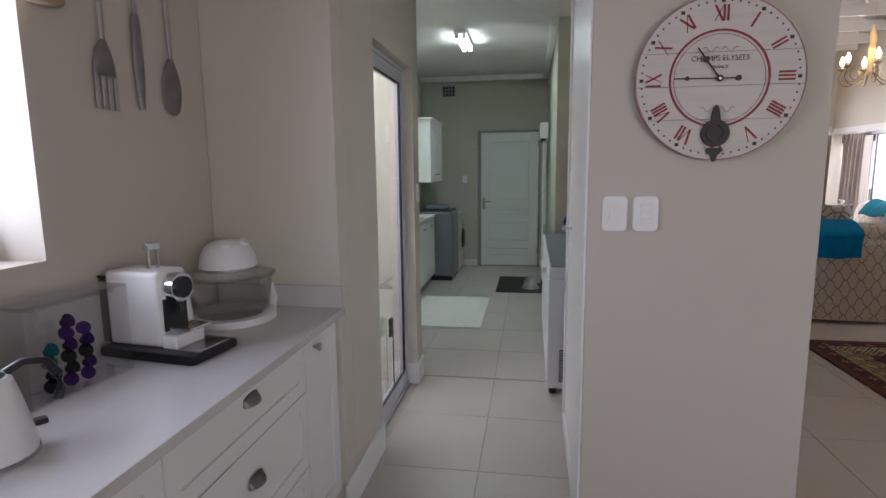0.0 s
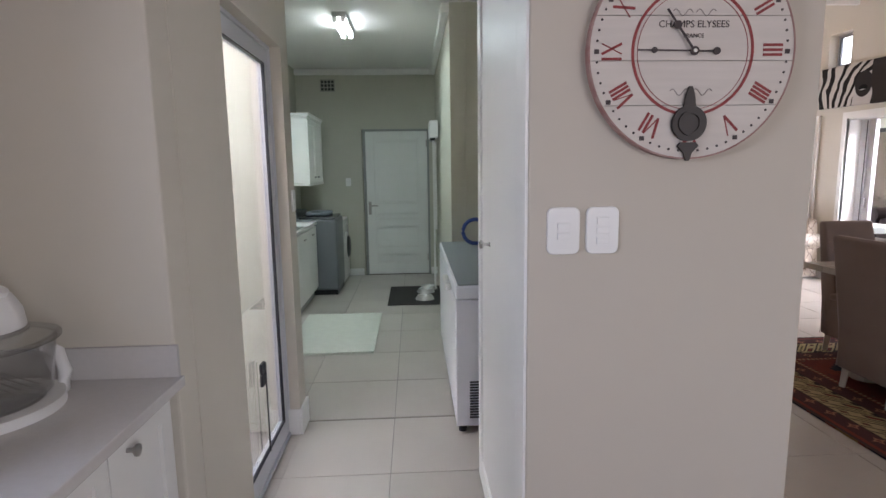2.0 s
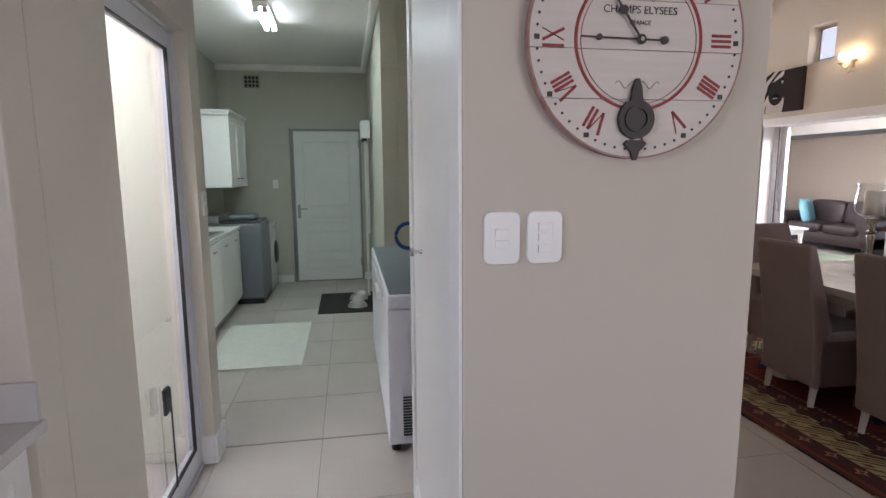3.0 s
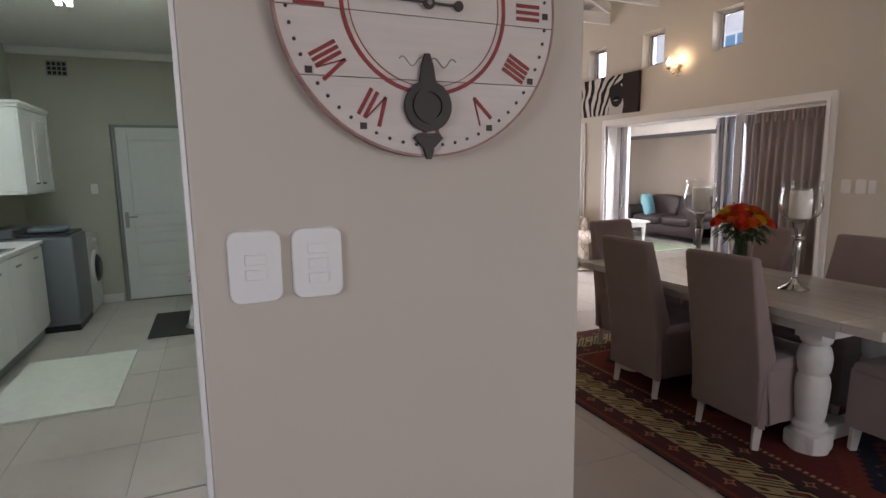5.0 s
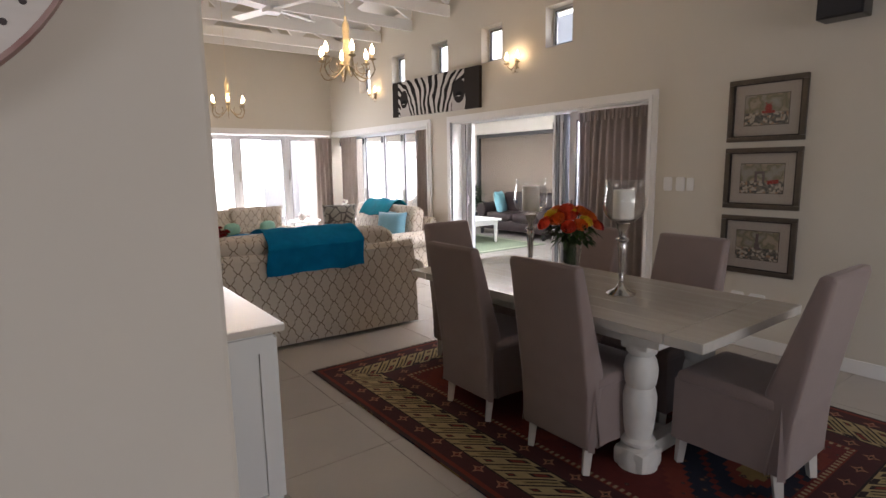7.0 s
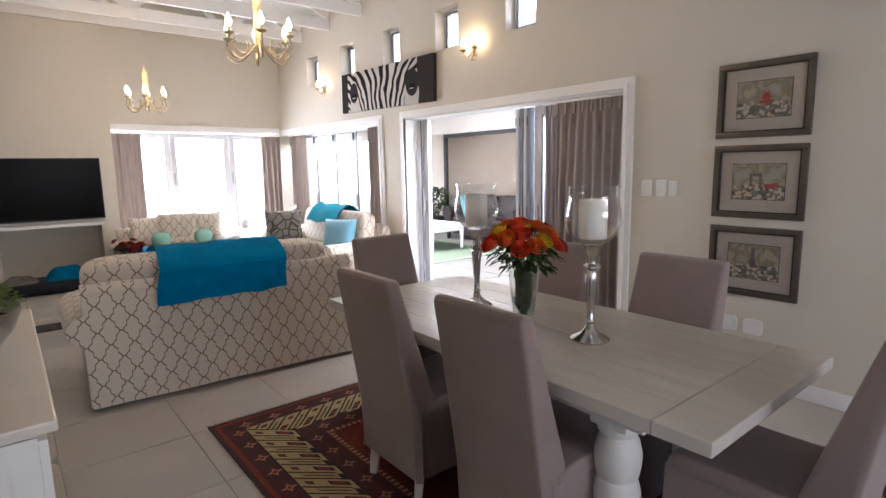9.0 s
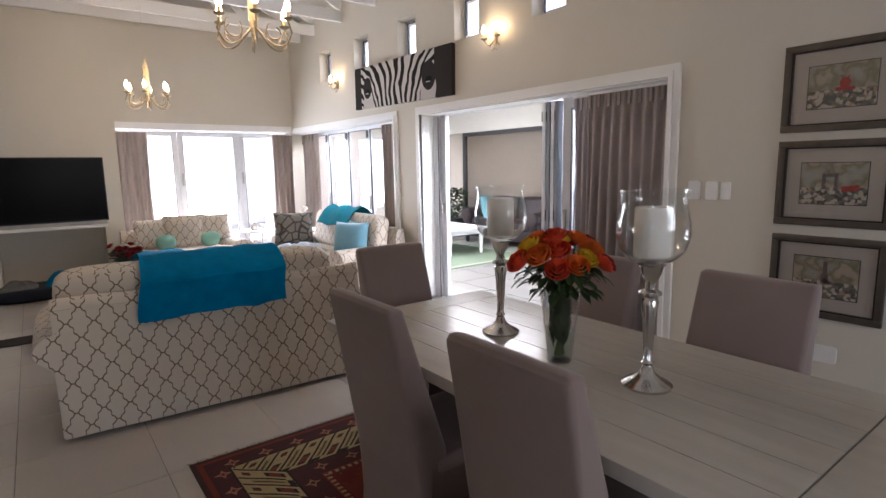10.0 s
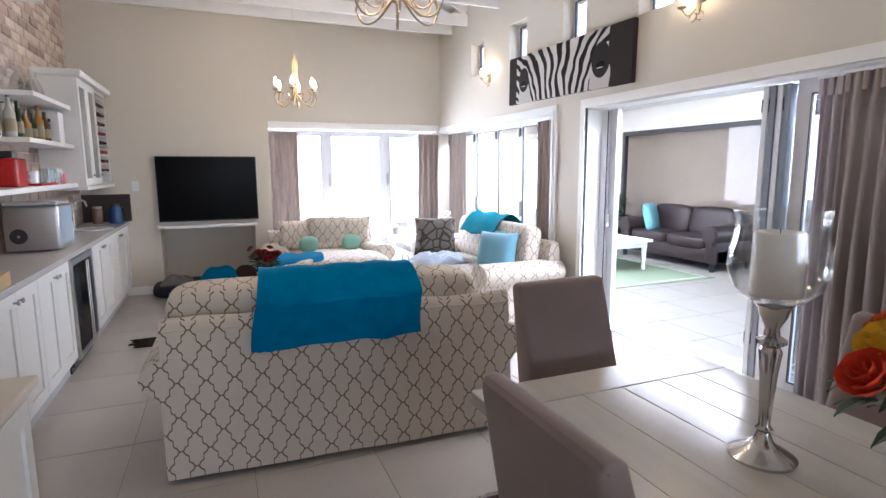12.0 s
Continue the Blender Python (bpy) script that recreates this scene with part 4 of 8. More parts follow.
GL_PIC = thin_glass("picture_glass")
PIC_M = [street_scene("street_scene_windmill", 1.0, 0, "red"), street_scene("street_scene_arch", 4.0, 0, "red"), street_scene("street_scene_tower", 9.0, 0, "tree")]
BRIGHT_RED = surf("painted_red", (0.48, 0.05, 0.035), 0.6, var=0.2, vscale=60, bump=0)
ARCHC = surf("painted_stone", (0.20, 0.15, 0.15), 0.6, var=0.2, vscale=60, bump=0)
for k, (zt, zb) in enumerate(((2.088, 1.622), (1.576, 1.110), (1.055, 0.600))):
    names = ("windmill", "arch", "tower")
    t = thing("framed_picture", XE, 3.279, (zt + zb) / 2, -90, "bronze framed street painting of a %s, in a column of three" % names[k], "framed picture", "framed street pictures")
    w, h = 0.274, (zt - zb) / 2
    f = 0.036
    bm = boxes((-w, w, -0.03, 0, h - f, h), (-w, w, -0.03, 0, -h, -h + f), (-w, -w + f, -0.0295, 0, -h + f, h - f), (w - f, w, -0.0295, 0, -h + f, h - f), bev=0.006)
    fr = part("frame", bm, FRAME_M, t, smooth=40)
    part("inner_lip", boxes((-w + f, w - f, -0.024, -0.004, h - f - 0.008, h - f), (-w + f, w - f, -0.024, -0.004, -h + f, -h + f + 0.008), (-w + f, -w + f + 0.008, -0.024, -0.004, -h + f + 0.008, h - f - 0.008), (w - f - 0.008, w - f, -0.024, -0.004, -h + f + 0.008, h - f - 0.008)), IRON, fr)
    part("mount", box(bmesh.new(), -w + f, w - f, -0.006, -0.002, -h + f, h - f), PAPER, t)
    part("painting_border", box(bmesh.new(), -0.158, 0.158, -0.0075, -0.0045, -0.115, 0.115), INK, t)
    part("painting", box(bmesh.new(), -0.154, 0.154, -0.0095, -0.0076, -0.111, 0.111), PIC_M[k], t, "painted street scene")
    bm = bmesh.new()
    if k == 0:
        disc(bm, 0.026, -0.0105, -0.0095, 18, 0.015, 0.012)
        bar(bm, (-0.005, 0.05), (0.035, 0.0), 0.006, -0.0108)
        bar(bm, (0.035, 0.05), (-0.005, 0.0), 0.006, -0.0108)
        bar(bm, (-0.03, -0.018), (0.06, -0.018), 0.018, -0.0108)
        part("red_windmill", bm, BRIGHT_RED, t)
    elif k == 1:
        for p, q, wd in (((-0.050, 0.045), (0.022, 0.045), 0.02), ((-0.042, 0.04), (-0.042, -0.03), 0.018), ((0.014, 0.04), (0.014, -0.03), 0.018)):
            bar(bm, p, q, wd, -0.0108)
        part("arch", bm, ARCHC, t)
        bm = bmesh.new()
        bar(bm, (0.04, -0.03), (0.12, -0.02), 0.028, -0.0108)
        part("red_awning", bm, BRIGHT_RED, t)
    else:
        for p, q, wd in (((0.0, 0.09), (0.0, 0.02), 0.02), ((0.0, 0.02), (0.0, -0.03), 0.035), ((-0.01, -0.01), (0.03, -0.03), 0.02)):
            bar(bm, p, q, wd, -0.0108)
        part("tower", bm, ARCHC, t)
    part("glazing", box(bmesh.new(), -w + f + 0.009, w - f - 0.009, -0.0150, -0.0140, -h + f + 0.009, h - f - 0.009), GL_PIC, t)


def zebra_mat():
    m = surf("zebra_print", (0.6, 0.55, 0.5), 0.85, var=0.05, bump=0.1, bscale=200, spec=0.15)
    nt = m.node_tree
    b = nt.nodes["Principled BSDF"]
    tc = nt.nodes.new("ShaderNodeTexCoord")
    sp = nt.nodes.new("ShaderNodeSeparateXYZ")
    nt.links.new(tc.outputs["Object"], sp.inputs[0])
    x, z = sp.outputs[0], sp.outputs[2]
    nz = nt.nodes.new("ShaderNodeTexNoise")
    nz.inputs["Scale"].default_value = 2.6
    nt.links.new(tc.outputs["Object"], nz.inputs["Vector"])
    warp = M(nt, "MULTIPLY", M(nt, "SUBTRACT", nz.outputs[0], 0.5), 0.30)
    # stripes spread downwards from the brow between the eyes
    sq = M(nt, "MULTIPLY", M(nt, "MULTIPLY", x, M(nt, "SUBTRACT", 0.75, z)), 1.15)
    ph = M(nt, "MULTIPLY", M(nt, "ADD", sq, warp), 58)
    st = M(nt, "GREATER_THAN", M(nt, "SINE", ph), -0.05)
    col = mixc(nt, st, (0.016, 0.012, 0.011), (0.55, 0.51, 0.47))

    def blob(cx, cz, rx, rz):
        u = M(nt, "DIVIDE", M(nt, "SUBTRACT", x, cx), rx)
        v = M(nt, "DIVIDE", M(nt, "SUBTRACT", z, cz), rz)
        return M(nt, "ADD", M(nt, "MULTIPLY", u, u), M(nt, "MULTIPLY", v, v))
    for cx, cz, wx_, wz_, ex, ez in ((-0.68, -0.22, 0.12, 0.20, 0.10, 0.125), (0.60, -0.24, 0.17, 0.26, 0.125, 0.15)):
        col = mixc(nt, M(nt, "LESS_THAN", blob(cx + 0.02, cz, wx_, wz_), 1.0), col, (0.50, 0.46, 0.43))
        e = blob(cx, -0.01, ex, ez)
        col = mixc(nt, M(nt, "LESS_THAN", e, 1.0), col, (0.028, 0.023, 0.022))
        col = mixc(nt, M(nt, "LESS_THAN", blob(cx, -0.055, 0.06, 0.035), 1.0), col, (0.008, 0.007, 0.007))
        col = mixc(nt, M(nt, "LESS_THAN", blob(cx - 0.01, -0.075, 0.045, 0.006), 1.0), col, (0.40, 0.38, 0.36))
    col = mixc(nt, M(nt, "GREATER_THAN", M(nt, "ADD", x, M(nt, "MULTIPLY", warp, 0.5)), 0.72), col, (0.032, 0.025, 0.022))
    col = mixc(nt, M(nt, "LESS_THAN", x, -0.83), col, (0.026, 0.021, 0.017))
    nt.links.new(col, b.inputs["Base Color"])
    return m


zp = thing("zebra_picture", XE, 7.522, 2.432, -90, "long black and white zebra canvas above the folding doors", "canvas picture")
part("canvas", box(bmesh.new(), -0.992, 0.992, -0.045, 0, -0.2475, 0.2475, bev=0.003), zebra_mat(), zp)
zp.matrix_basis = pose(XE, 7.522, 2.432, 0, 0, -90) @ pose(0, 0, 0, 0, 0.9, 0)

# ---- things: living ----
def grid_sheet(bm, f, nu, nv, thick=0.0):
    """A cloth: f(u, v) gives its place for u and v from 0 to 1."""
    g = [[bm.verts.new(f(i / nu, j / nv)) for j in range(nv + 1)] for i in range(nu + 1)]
    fs = []
    for i in range(nu):
        for j in range(nv):
            fs.append(bm.faces.new((g[i][j], g[i + 1][j], g[i + 1][j + 1], g[i][j + 1])))
    if thick:
        bmesh.ops.recalc_face_normals(bm, faces=fs)
        bmesh.ops.solidify(bm, geom=fs, thickness=thick)
    return bm


def sofa(name, x, y, rz, W, D, label, seats=2, backh=0.80, cush=0.94, armh=0.60, armw=0.24, back_cushions=None, flare=True):
    """Faces +y in its own frame, its back along -y."""
    t = thing(name, x, y, 0, rz, label, "sofa", "trellis sofas")
    hw, hd = W / 2, D / 2
    part("base", box(bmesh.new(), -hw + 0.05, hw - 0.05, -hd + 0.06, hd - 0.03, 0.025, 0.34, bev=0.02), TRELLIS, t, uv=True, smooth=40)
    bm = bmesh.new()
    n = 10
    prof = [(-hd, 0.03), (-hd + 0.01, 0.30), (-hd + 0.03, 0.55), (-hd + 0.045, backh - 0.06), (-hd + 0.06, backh - 0.015), (-hd + 0.085, backh), (-hd + 0.13, backh - 0.02), (-hd + 0.16, backh - 0.08), (-hd + 0.17, 0.30), (-hd + 0.17, 0.03)]
    rows = []
    for i in range(n + 1):
        u = -1 + 2 * i / n
        sag = 0.012 * math.sin(i * 2.1)
        rows.append([bm.verts.new((u * (hw - 0.035), a + 0.006 * math.sin(i * 1.7 + b * 4), b + (sag if b > backh - 0.1 else 0) * 0.5)) for a, b in prof])
    m = len(prof)
    for a, b in zip(rows, rows[1:]):
        for k in range(m):
            bm.faces.new((a[k], a[(k + 1) % m], b[(k + 1) % m], b[k]))
    bm.faces.new(rows[0])
    bm.faces.new(rows[-1][::-1])
    bk = part("backrest", bm, TRELLIS, t, uv=True, smooth=55)
    part("piping", tubeline(bmesh.new(), [(-hw + 0.035 + (2 * hw - 0.07) * i / 20, -hd + 0.043 + 0.003 * math.sin(i * 0.9), backh - 0.055 + 0.004 * math.sin(i * 1.3)) for i in range(21)], 0.005, 6), TRELLIS, bk, uv=True)
    for s in (-1, 1):
        bm = bmesh.new()
        rows = []
        ny = 8
        for i in range(ny + 1):
            yy = -hd + 0.03 + (D - 0.03) * i / ny
            gx = s * (hw - armw / 2)
            pr = []
            for k in range(18):
                a = math.pi * (1.25 - 1.5 * k / 17)
                pr.append((gx + s * (0.02 + 0.025 * i / ny) + 0.70 * armw * math.cos(a), armh - 0.10 + 0.105 * math.sin(a)))
            pr = [(gx - armw * 0.40, 0.03)] + [(gx - armw * 0.40, 0.2), (gx - armw * 0.42, armh - 0.2)] + pr + [(gx + armw * 0.40, armh - 0.22), (gx + armw * 0.43, 0.2), (gx + armw * 0.47, 0.03)]
            endr = 1.0 if i not in (0, ny) else 0.97
            rows.append([bm.verts.new((gx + (p - gx) * endr, yy, q)) for p, q in pr])
        m = len(rows[0])
        for a, b in zip(rows, rows[1:]):
            for k in range(m):
                bm.faces.new((a[k], a[(k + 1) % m], b[(k + 1) % m], b[k]))
        bm.faces.new(rows[0])
        bm.faces.new(rows[-1][::-1])
        part("arm", bm, TRELLIS, t, uv=True, smooth=50)
    iw = W - 2 * armw + 0.02
    for k in range(seats):
        cx = -iw / 2 + iw * (k + 0.5) / seats
        part("seat_cushion", puff(bmesh.new(), cx, 0.09, 0.40, iw / seats - 0.01, D - 0.22, 0.17, e=0.32, seg=28), TRELLIS, t, uv=True, smooth=60)
    bc = back_cushions if back_cushions is not None else seats
    for k in range(bc):
        cx = -iw / 2 + iw * (k + 0.5) / bc
        rot = Matrix.Rotation(radians(9), 3, "X")
        c = part("back_cushion", puff(bmesh.new(), cx if flare else -0.065 + (k - 0.5) * 0.82, -hd + 0.27, (cush + 0.47) / 2, ((W - 0.14) / bc if flare else 0.82) if name == "sofa" else iw / bc, 0.22, cush - 0.46, e=0.36, seg=30, rot=rot), TRELLIS, t, uv=True, smooth=60)
    return t


s1 = sofa("sofa", 2.775, 6.075, -3.2, 1.86, 0.92, "cream trellis-patterned sofa with its back to the dining table", seats=2, backh=0.80, cush=0.925, armh=0.62, flare=False)
sE = sofa("sofa", 4.80, 8.33, 90, 1.95, 0.90, "cream trellis-patterned sofa against the wall by the folding doors", seats=2, backh=0.78, cush=0.93)
sN = sofa("armchair", 3.37, 9.88, 180, 1.42, 0.86, "wide cream trellis-patterned armchair before the tall windows", seats=1, backh=0.72, cush=0.80, armh=0.56)
sN["category"] = "armchair"

# teal throw over the first sofa
def throw1(u, v):
    x = -0.475 + 0.855 * u
    L = v * 1.02
    zt, yb = 0.952, -0.20
    if L < 0.30:
        y, z = 0.12 - L, zt - 0.06 * (1 - L / 0.30) ** 2
    elif L < 0.48:
        f = (L - 0.30) / 0.18
        y, z = -0.18 - 0.17 * f, zt - 0.02 * f - 0.03 * f * f
    elif L < 0.60:
        f = (L - 0.48) / 0.12
        y, z = -0.35 - 0.12 * math.sin(f * math.pi / 2), zt - 0.05 - 0.08 * f
    else:
        f = L - 0.60
        y, z = -0.478 - 0.006 * math.sin(u * 17), 0.822 - f * 0.52 + 0.012 * u
    y += 0.060 * max(0.0, min(1.0, (z - 0.1) / 0.7))
    fold = 0.010 / (1 + ((u - 0.10) * 60) ** 2) + 0.008 / (1 + ((u - 0.045) * 70) ** 2) + 0.009 / (1 + ((u - 0.72 - 0.10 * (v - 0.5)) * 26) ** 2)
    w = 0.005 * math.sin(u * 11 + v * 3) + 0.004 * math.sin(u * 23 + 1 + v * 5) - fold
    return Vector((x + 0.02 * math.sin(v * 5) - 0.04 * (1 - v) * (u - 0.5), y - abs(w) * 0.8 - 0.028, z + w * 0.6 + 0.016))


def child_world(ob, par):
    ob.matrix_basis = par.matrix_basis @ ob.matrix_basis
    return ob


th = child_world(part("teal_throw", grid_sheet(bmesh.new(), throw1, 44, 60, 0.006), TEAL, None, smooth=70), s1)
tagged(th, label="teal fleece throw hanging over the back of the trellis sofa", category="throw blanket")

# coffee table, pot, ottoman
ct = thing("coffee_table", 2.55, 7.95, 0, 0, "glass-topped oval coffee table behind the sofa", "coffee table")
bm = bmesh.new()
bmesh.ops.create_cone(bm, cap_ends=True, segments=48, radius1=0.5, radius2=0.5, depth=0.015, matrix=Matrix.Translation((0.08, 0, 0.47)) @ Matrix.Diagonal((1.15, 0.85, 1, 1)))
part("glass_top", bm, surf("table_glass", (0.55, 0.62, 0.62), 0.05, var=0, bump=0, trans=0.6), ct, smooth=40)
for sx in (-1, 1):
    for sy in (-1, 1):
        part("leg", tubeline(bmesh.new(), [(0.08 + sx * 0.38, sy * 0.24, 0.0), (0.08 + sx * 0.34, sy * 0.22, 0.25), (0.08 + sx * 0.38, sy * 0.25, 0.4625)], 0.014, 8), PEWTER, ct, smooth=50)
pot = thing("flower_pot", 2.50, 8.1, 0.4775, 0, "polished silver pot of red flowers on the coffee table", "pot plant")
part("pot", lathe(bmesh.new(), [(0, 0), (0.065, 0), (0.068, 0.01), (0.082, 0.14), (0.090, 0.145), (0.084, 0.15), (0.078, 0.13), (0, 0.12)], 28), CHROME, pot, smooth=40)
bm = bmesh.new()
for k in range(26):
    a, rr = rnd.uniform(0, 6.28), rnd.uniform(0.01, 0.13)
    rose_mesh(bm, (rr * math.cos(a), rr * math.sin(a), rnd.uniform(0.2, 0.31)), rnd.uniform(0.024, 0.036), Vector((rr * 4 * math.cos(a), rr * 4 * math.sin(a), 1)))
part("blooms", bm, ROSE_C[1], pot, smooth=80)
bm = bmesh.new()
for k in range(70):
    a = rnd.uniform(0, 6.28)
    leaf(bm, (0.05 * math.cos(a), 0.05 * math.sin(a), rnd.uniform(0.13, 0.24)), (math.cos(a), math.sin(a), 0.7), 0.11, 0.05)
part("leaves", bm, LEAF, pot)

ot = thing("ottoman", 3.22, 8.95, 0, 0, "long cream trellis-patterned ottoman with a blue throw", "ottoman")
part("base", box(bmesh.new(), -0.66, 0.60, -0.34, 0.34, 0.02, 0.34, bev=0.02), TRELLIS, ot, uv=True)
part("cushion", puff(bmesh.new(), -0.02, 0, 0.44, 1.36, 0.74, 0.24, e=0.42, seg=32), TRELLIS, ot, uv=True, smooth=60)


def throw2(u, v):
    x = -0.62 + 0.62 * u - 0.10 * v
    a = (v - 0.5) * 2.3
    y = -0.40 * math.sin(a)
    z = 0.575 - 0.10 * max(0, abs(v - 0.5) * 2 - 0.3) ** 1.5 - (0.05 if abs(v - 0.5) > 0.45 else 0)
    return Vector((x, y, z + 0.008 * math.sin(u * 15 + v * 8)))


tb = child_world(part("blue_throw", grid_sheet(bmesh.new(), throw2, 24, 24, 0.012), TEAL, None, smooth=70), ot)
tagged(tb, label="bright blue fleece throw crumpled over the ottoman", category="throw blanket")


def cushion(name, x, y, z, w, h, t, rx, rz, mat, label):
    ob = part(name, pillow_mesh(bmesh.new(), w, h, t), mat, None, smooth=70, uv=True, at=pose(x, y, z, rx, 0, rz))
    return tagged(ob, label=label, category="cushion")


GREYPAT = surf("grey_hexagon_fabric", (0.19, 0.17, 0.14), 0.9, var=0.1, vscale=8, bump=0.3, bscale=300)
nt = GREYPAT.node_tree
vo_ = nt.nodes.new("ShaderNodeTexVoronoi")
vo_.feature = "DISTANCE_TO_EDGE"
vo_.inputs["Scale"].default_value = 9
uvn = nt.nodes.new("ShaderNodeUVMap")
nt.links.new(uvn.outputs[0], vo_.inputs["Vector"])
b_ = nt.nodes["Principled BSDF"]
old_ = b_.inputs["Base Color"].links[0].from_socket
nt.links.new(mixc(nt, M(nt, "LESS_THAN", vo_.outputs[0], 0.07), old_, (0.055, 0.045, 0.038)), b_.inputs["Base Color"])
cushion("scatter_cushion", 4.50, 8.93, 0.70, 0.50, 0.46, 0.16, -16, -25, GREYPAT, "grey hexagon-patterned cushion on the sofa by the doors")
cushion("scatter_cushion", 4.72, 7.78, 0.65, 0.44, 0.43, 0.21, -16, -58, BLUEC, "pale blue cushion on the sofa by the doors")
cushion("scatter_cushion", 4.86, 8.02, 0.66, 0.44, 0.42, 0.16, -18, -74, BLUEC, "pale blue cushion on the sofa by the doors")
cushion("scatter_cushion", 2.98, 9.98, 0.68, 0.40, 0.40, 0.14, 14, 20, TRELLIS, "cream trellis cushion on the armchair")
cushion("scatter_cushion", 3.40, 9.96, 0.70, 0.52, 0.42, 0.15, 14, 0, TRELLIS, "large cream trellis cushion on the armchair")
cushion("scatter_cushion", 3.78, 9.96, 0.70, 0.40, 0.40, 0.14, 14, -14, TRELLIS, "cream trellis cushion on the armchair")
for x in (3.14, 3.68):
    b = part("round_cushion", puff(bmesh.new(), 0, 0, 0, 0.24, 0.12, 0.20, e=0.8, seg=20), MINT, None, smooth=70, at=pose(x, 9.78, 0.575, 12, 0, 0))
    tagged(b, label="small mint-green round cushion on the armchair", category="cushion")


def throw3(u, v):
    y = 8.80 - 0.80 * u + 0.08 * math.sin(v * 3)
    L = v
    if L < 0.55:
        x, z = 4.78 + 0.28 * L / 0.55, 0.74 + 0.20 * math.sin(L / 0.55 * math.pi / 2)
    else:
        f = (L - 0.55) / 0.45
        x, z = 5.06 + 0.12 * f, 0.955 - 0.10 * f * f
    return Vector((x - 0.02, y, z + 0.045 + 0.012 * math.sin(u * 12 + v * 4)))


tagged(part("teal_throw", grid_sheet(bmesh.new(), throw3, 26, 20, 0.012), surf("green_teal_fleece", (0.004, 0.19, 0.26), 0.95, var=0.25, vscale=9, bump=0.6, bscale=160, spec=0.1), None, smooth=70), label="teal throw draped over the back of the sofa by the doors", category="throw blanket")
def soft_heap(u, v):
    x, y = (u - 0.5) * 0.50, (v - 0.5) * 0.62
    e = max(0.0, 1 - (2 * abs(u - 0.5)) ** 4) * max(0.0, 1 - (2 * abs(v - 0.5)) ** 4)
    n_ = noise.noise(Vector((x * 7 + 2, y * 7, 1.5))) + 0.5 * noise.noise(Vector((x * 16, y * 16 + 4, 3.0)))
    return Vector((4.38 + x + 0.03 * n_, 8.50 + y + 0.02 * n_, 0.47 + e ** 0.5 * (0.085 + 0.05 * n_)))


tagged(part("folded_blanket", grid_sheet(bmesh.new(), soft_heap, 34, 38, 0.010), surf("pale_blue_blanket", (0.42, 0.47, 0.55), 0.9, var=0.15, vscale=6, bump=0.5, bscale=40), None, smooth=60), label="pale blue folded blanket on the sofa seat", category="blanket")

# side tables in the corner
def side_table(x, y, r, h, label):
    t = thing("side_table", x, y, 0, 0, label, "side table")
    part("top", lathe(bmesh.new(), [(0, h - 0.02), (r, h - 0.02), (r, h), (0, h)], 28), WHITE, t)
    for k in range(3):
        a = 2.1 * k + 0.4
        part("leg", tubeline(bmesh.new(), [(0.9 * r * math.cos(a), 0.9 * r * math.sin(a), 0), (0.5 * r * math.cos(a), 0.5 * r * math.sin(a), h / 2), (0.85 * r * math.cos(a), 0.85 * r * math.sin(a), h - 0.02)], 0.009, 6), PEWTER, t)
    return t


side_table(4.45, 10.15, 0.26, 0.60, "white round side table with wire legs by the windows")
side_table(4.95, 9.62, 0.20, 0.62, "white round side table behind the sofa end")
jl = thing("lidded_jar", 4.38, 10.12, 0.60, 0, "small white lidded jar on the side table", "jar")
part("body", lathe(bmesh.new(), [(0, 0), (0.045, 0), (0.055, 0.03), (0.05, 0.09), (0.035, 0.10), (0, 0.10)], 20), PAPER, jl, smooth=50)
part("lid", lathe(bmesh.new(), [(0.038, 0.10), (0.03, 0.12), (0.008, 0.125), (0.010, 0.14), (0, 0.145)], 16), PEWTER, jl, smooth=50)
tagged(part("small_bowl", lathe(bmesh.new(), [(0, 0), (0.03, 0), (0.008, 0.02), (0.010, 0.05), (0.045, 0.08), (0.04, 0.083), (0, 0.06)], 20, 4.52, 10.14, 0.60), PEWTER, None, smooth=50), label="small metal footed bowl on the side table", category="bowl")
orchid = thing("white_flowers", 4.95, 9.62, 0.62, 0, "white flowers in a slim vase on the side table", "flowers")
part("slim_vase", lathe(bmesh.new(), [(0, 0), (0.03, 0), (0.035, 0.08), (0.018, 0.14), (0, 0.14)], 16), PAPER, orchid, smooth=50)
bm = bmesh.new()
for k in range(7):
    rose_mesh(bm, (rnd.uniform(-0.05, 0.05), rnd.uniform(-0.05, 0.05), 0.2 + 0.02 * k), 0.025, Vector((rnd.uniform(-1, 1), rnd.uniform(-1, 1), 1)))
part("blooms", bm, WAX, orchid, smooth=80)

# television, niche, pet bed
tv = thing("television", 2.03, YT, 1.268, 0, "black wall-mounted flat television above the niche", "television")
part("body", box(bmesh.new(), -0.565, 0.565, -0.075, -0.02, -0.392, 0.392, bev=0.004), BLACKP, tv)
part("bracket", box(bmesh.new(), -0.2, 0.2, -0.02, 0, -0.2, 0.2), BLACKP, tv)
part("screen", box(bmesh.new(), -0.555, 0.555, -0.077, -0.0752, -0.375, 0.382), SCREEN, tv)
part("logo_bar", box(bmesh.new(), 0.46, 0.53, -0.078, -0.0772, -0.388, -0.383), CHROME, tv)
structure("niche_shelf", boxes((1.44, 2.575, YT - 0.05, 10.72, 0.79, 0.825), bev=0.003), WHITE, "white shelf over the niche")
DARKBLUE = surf("navy_fabric", (0.02, 0.025, 0.045), 0.9, var=0.3, vscale=10, bump=0.6, bscale=40)
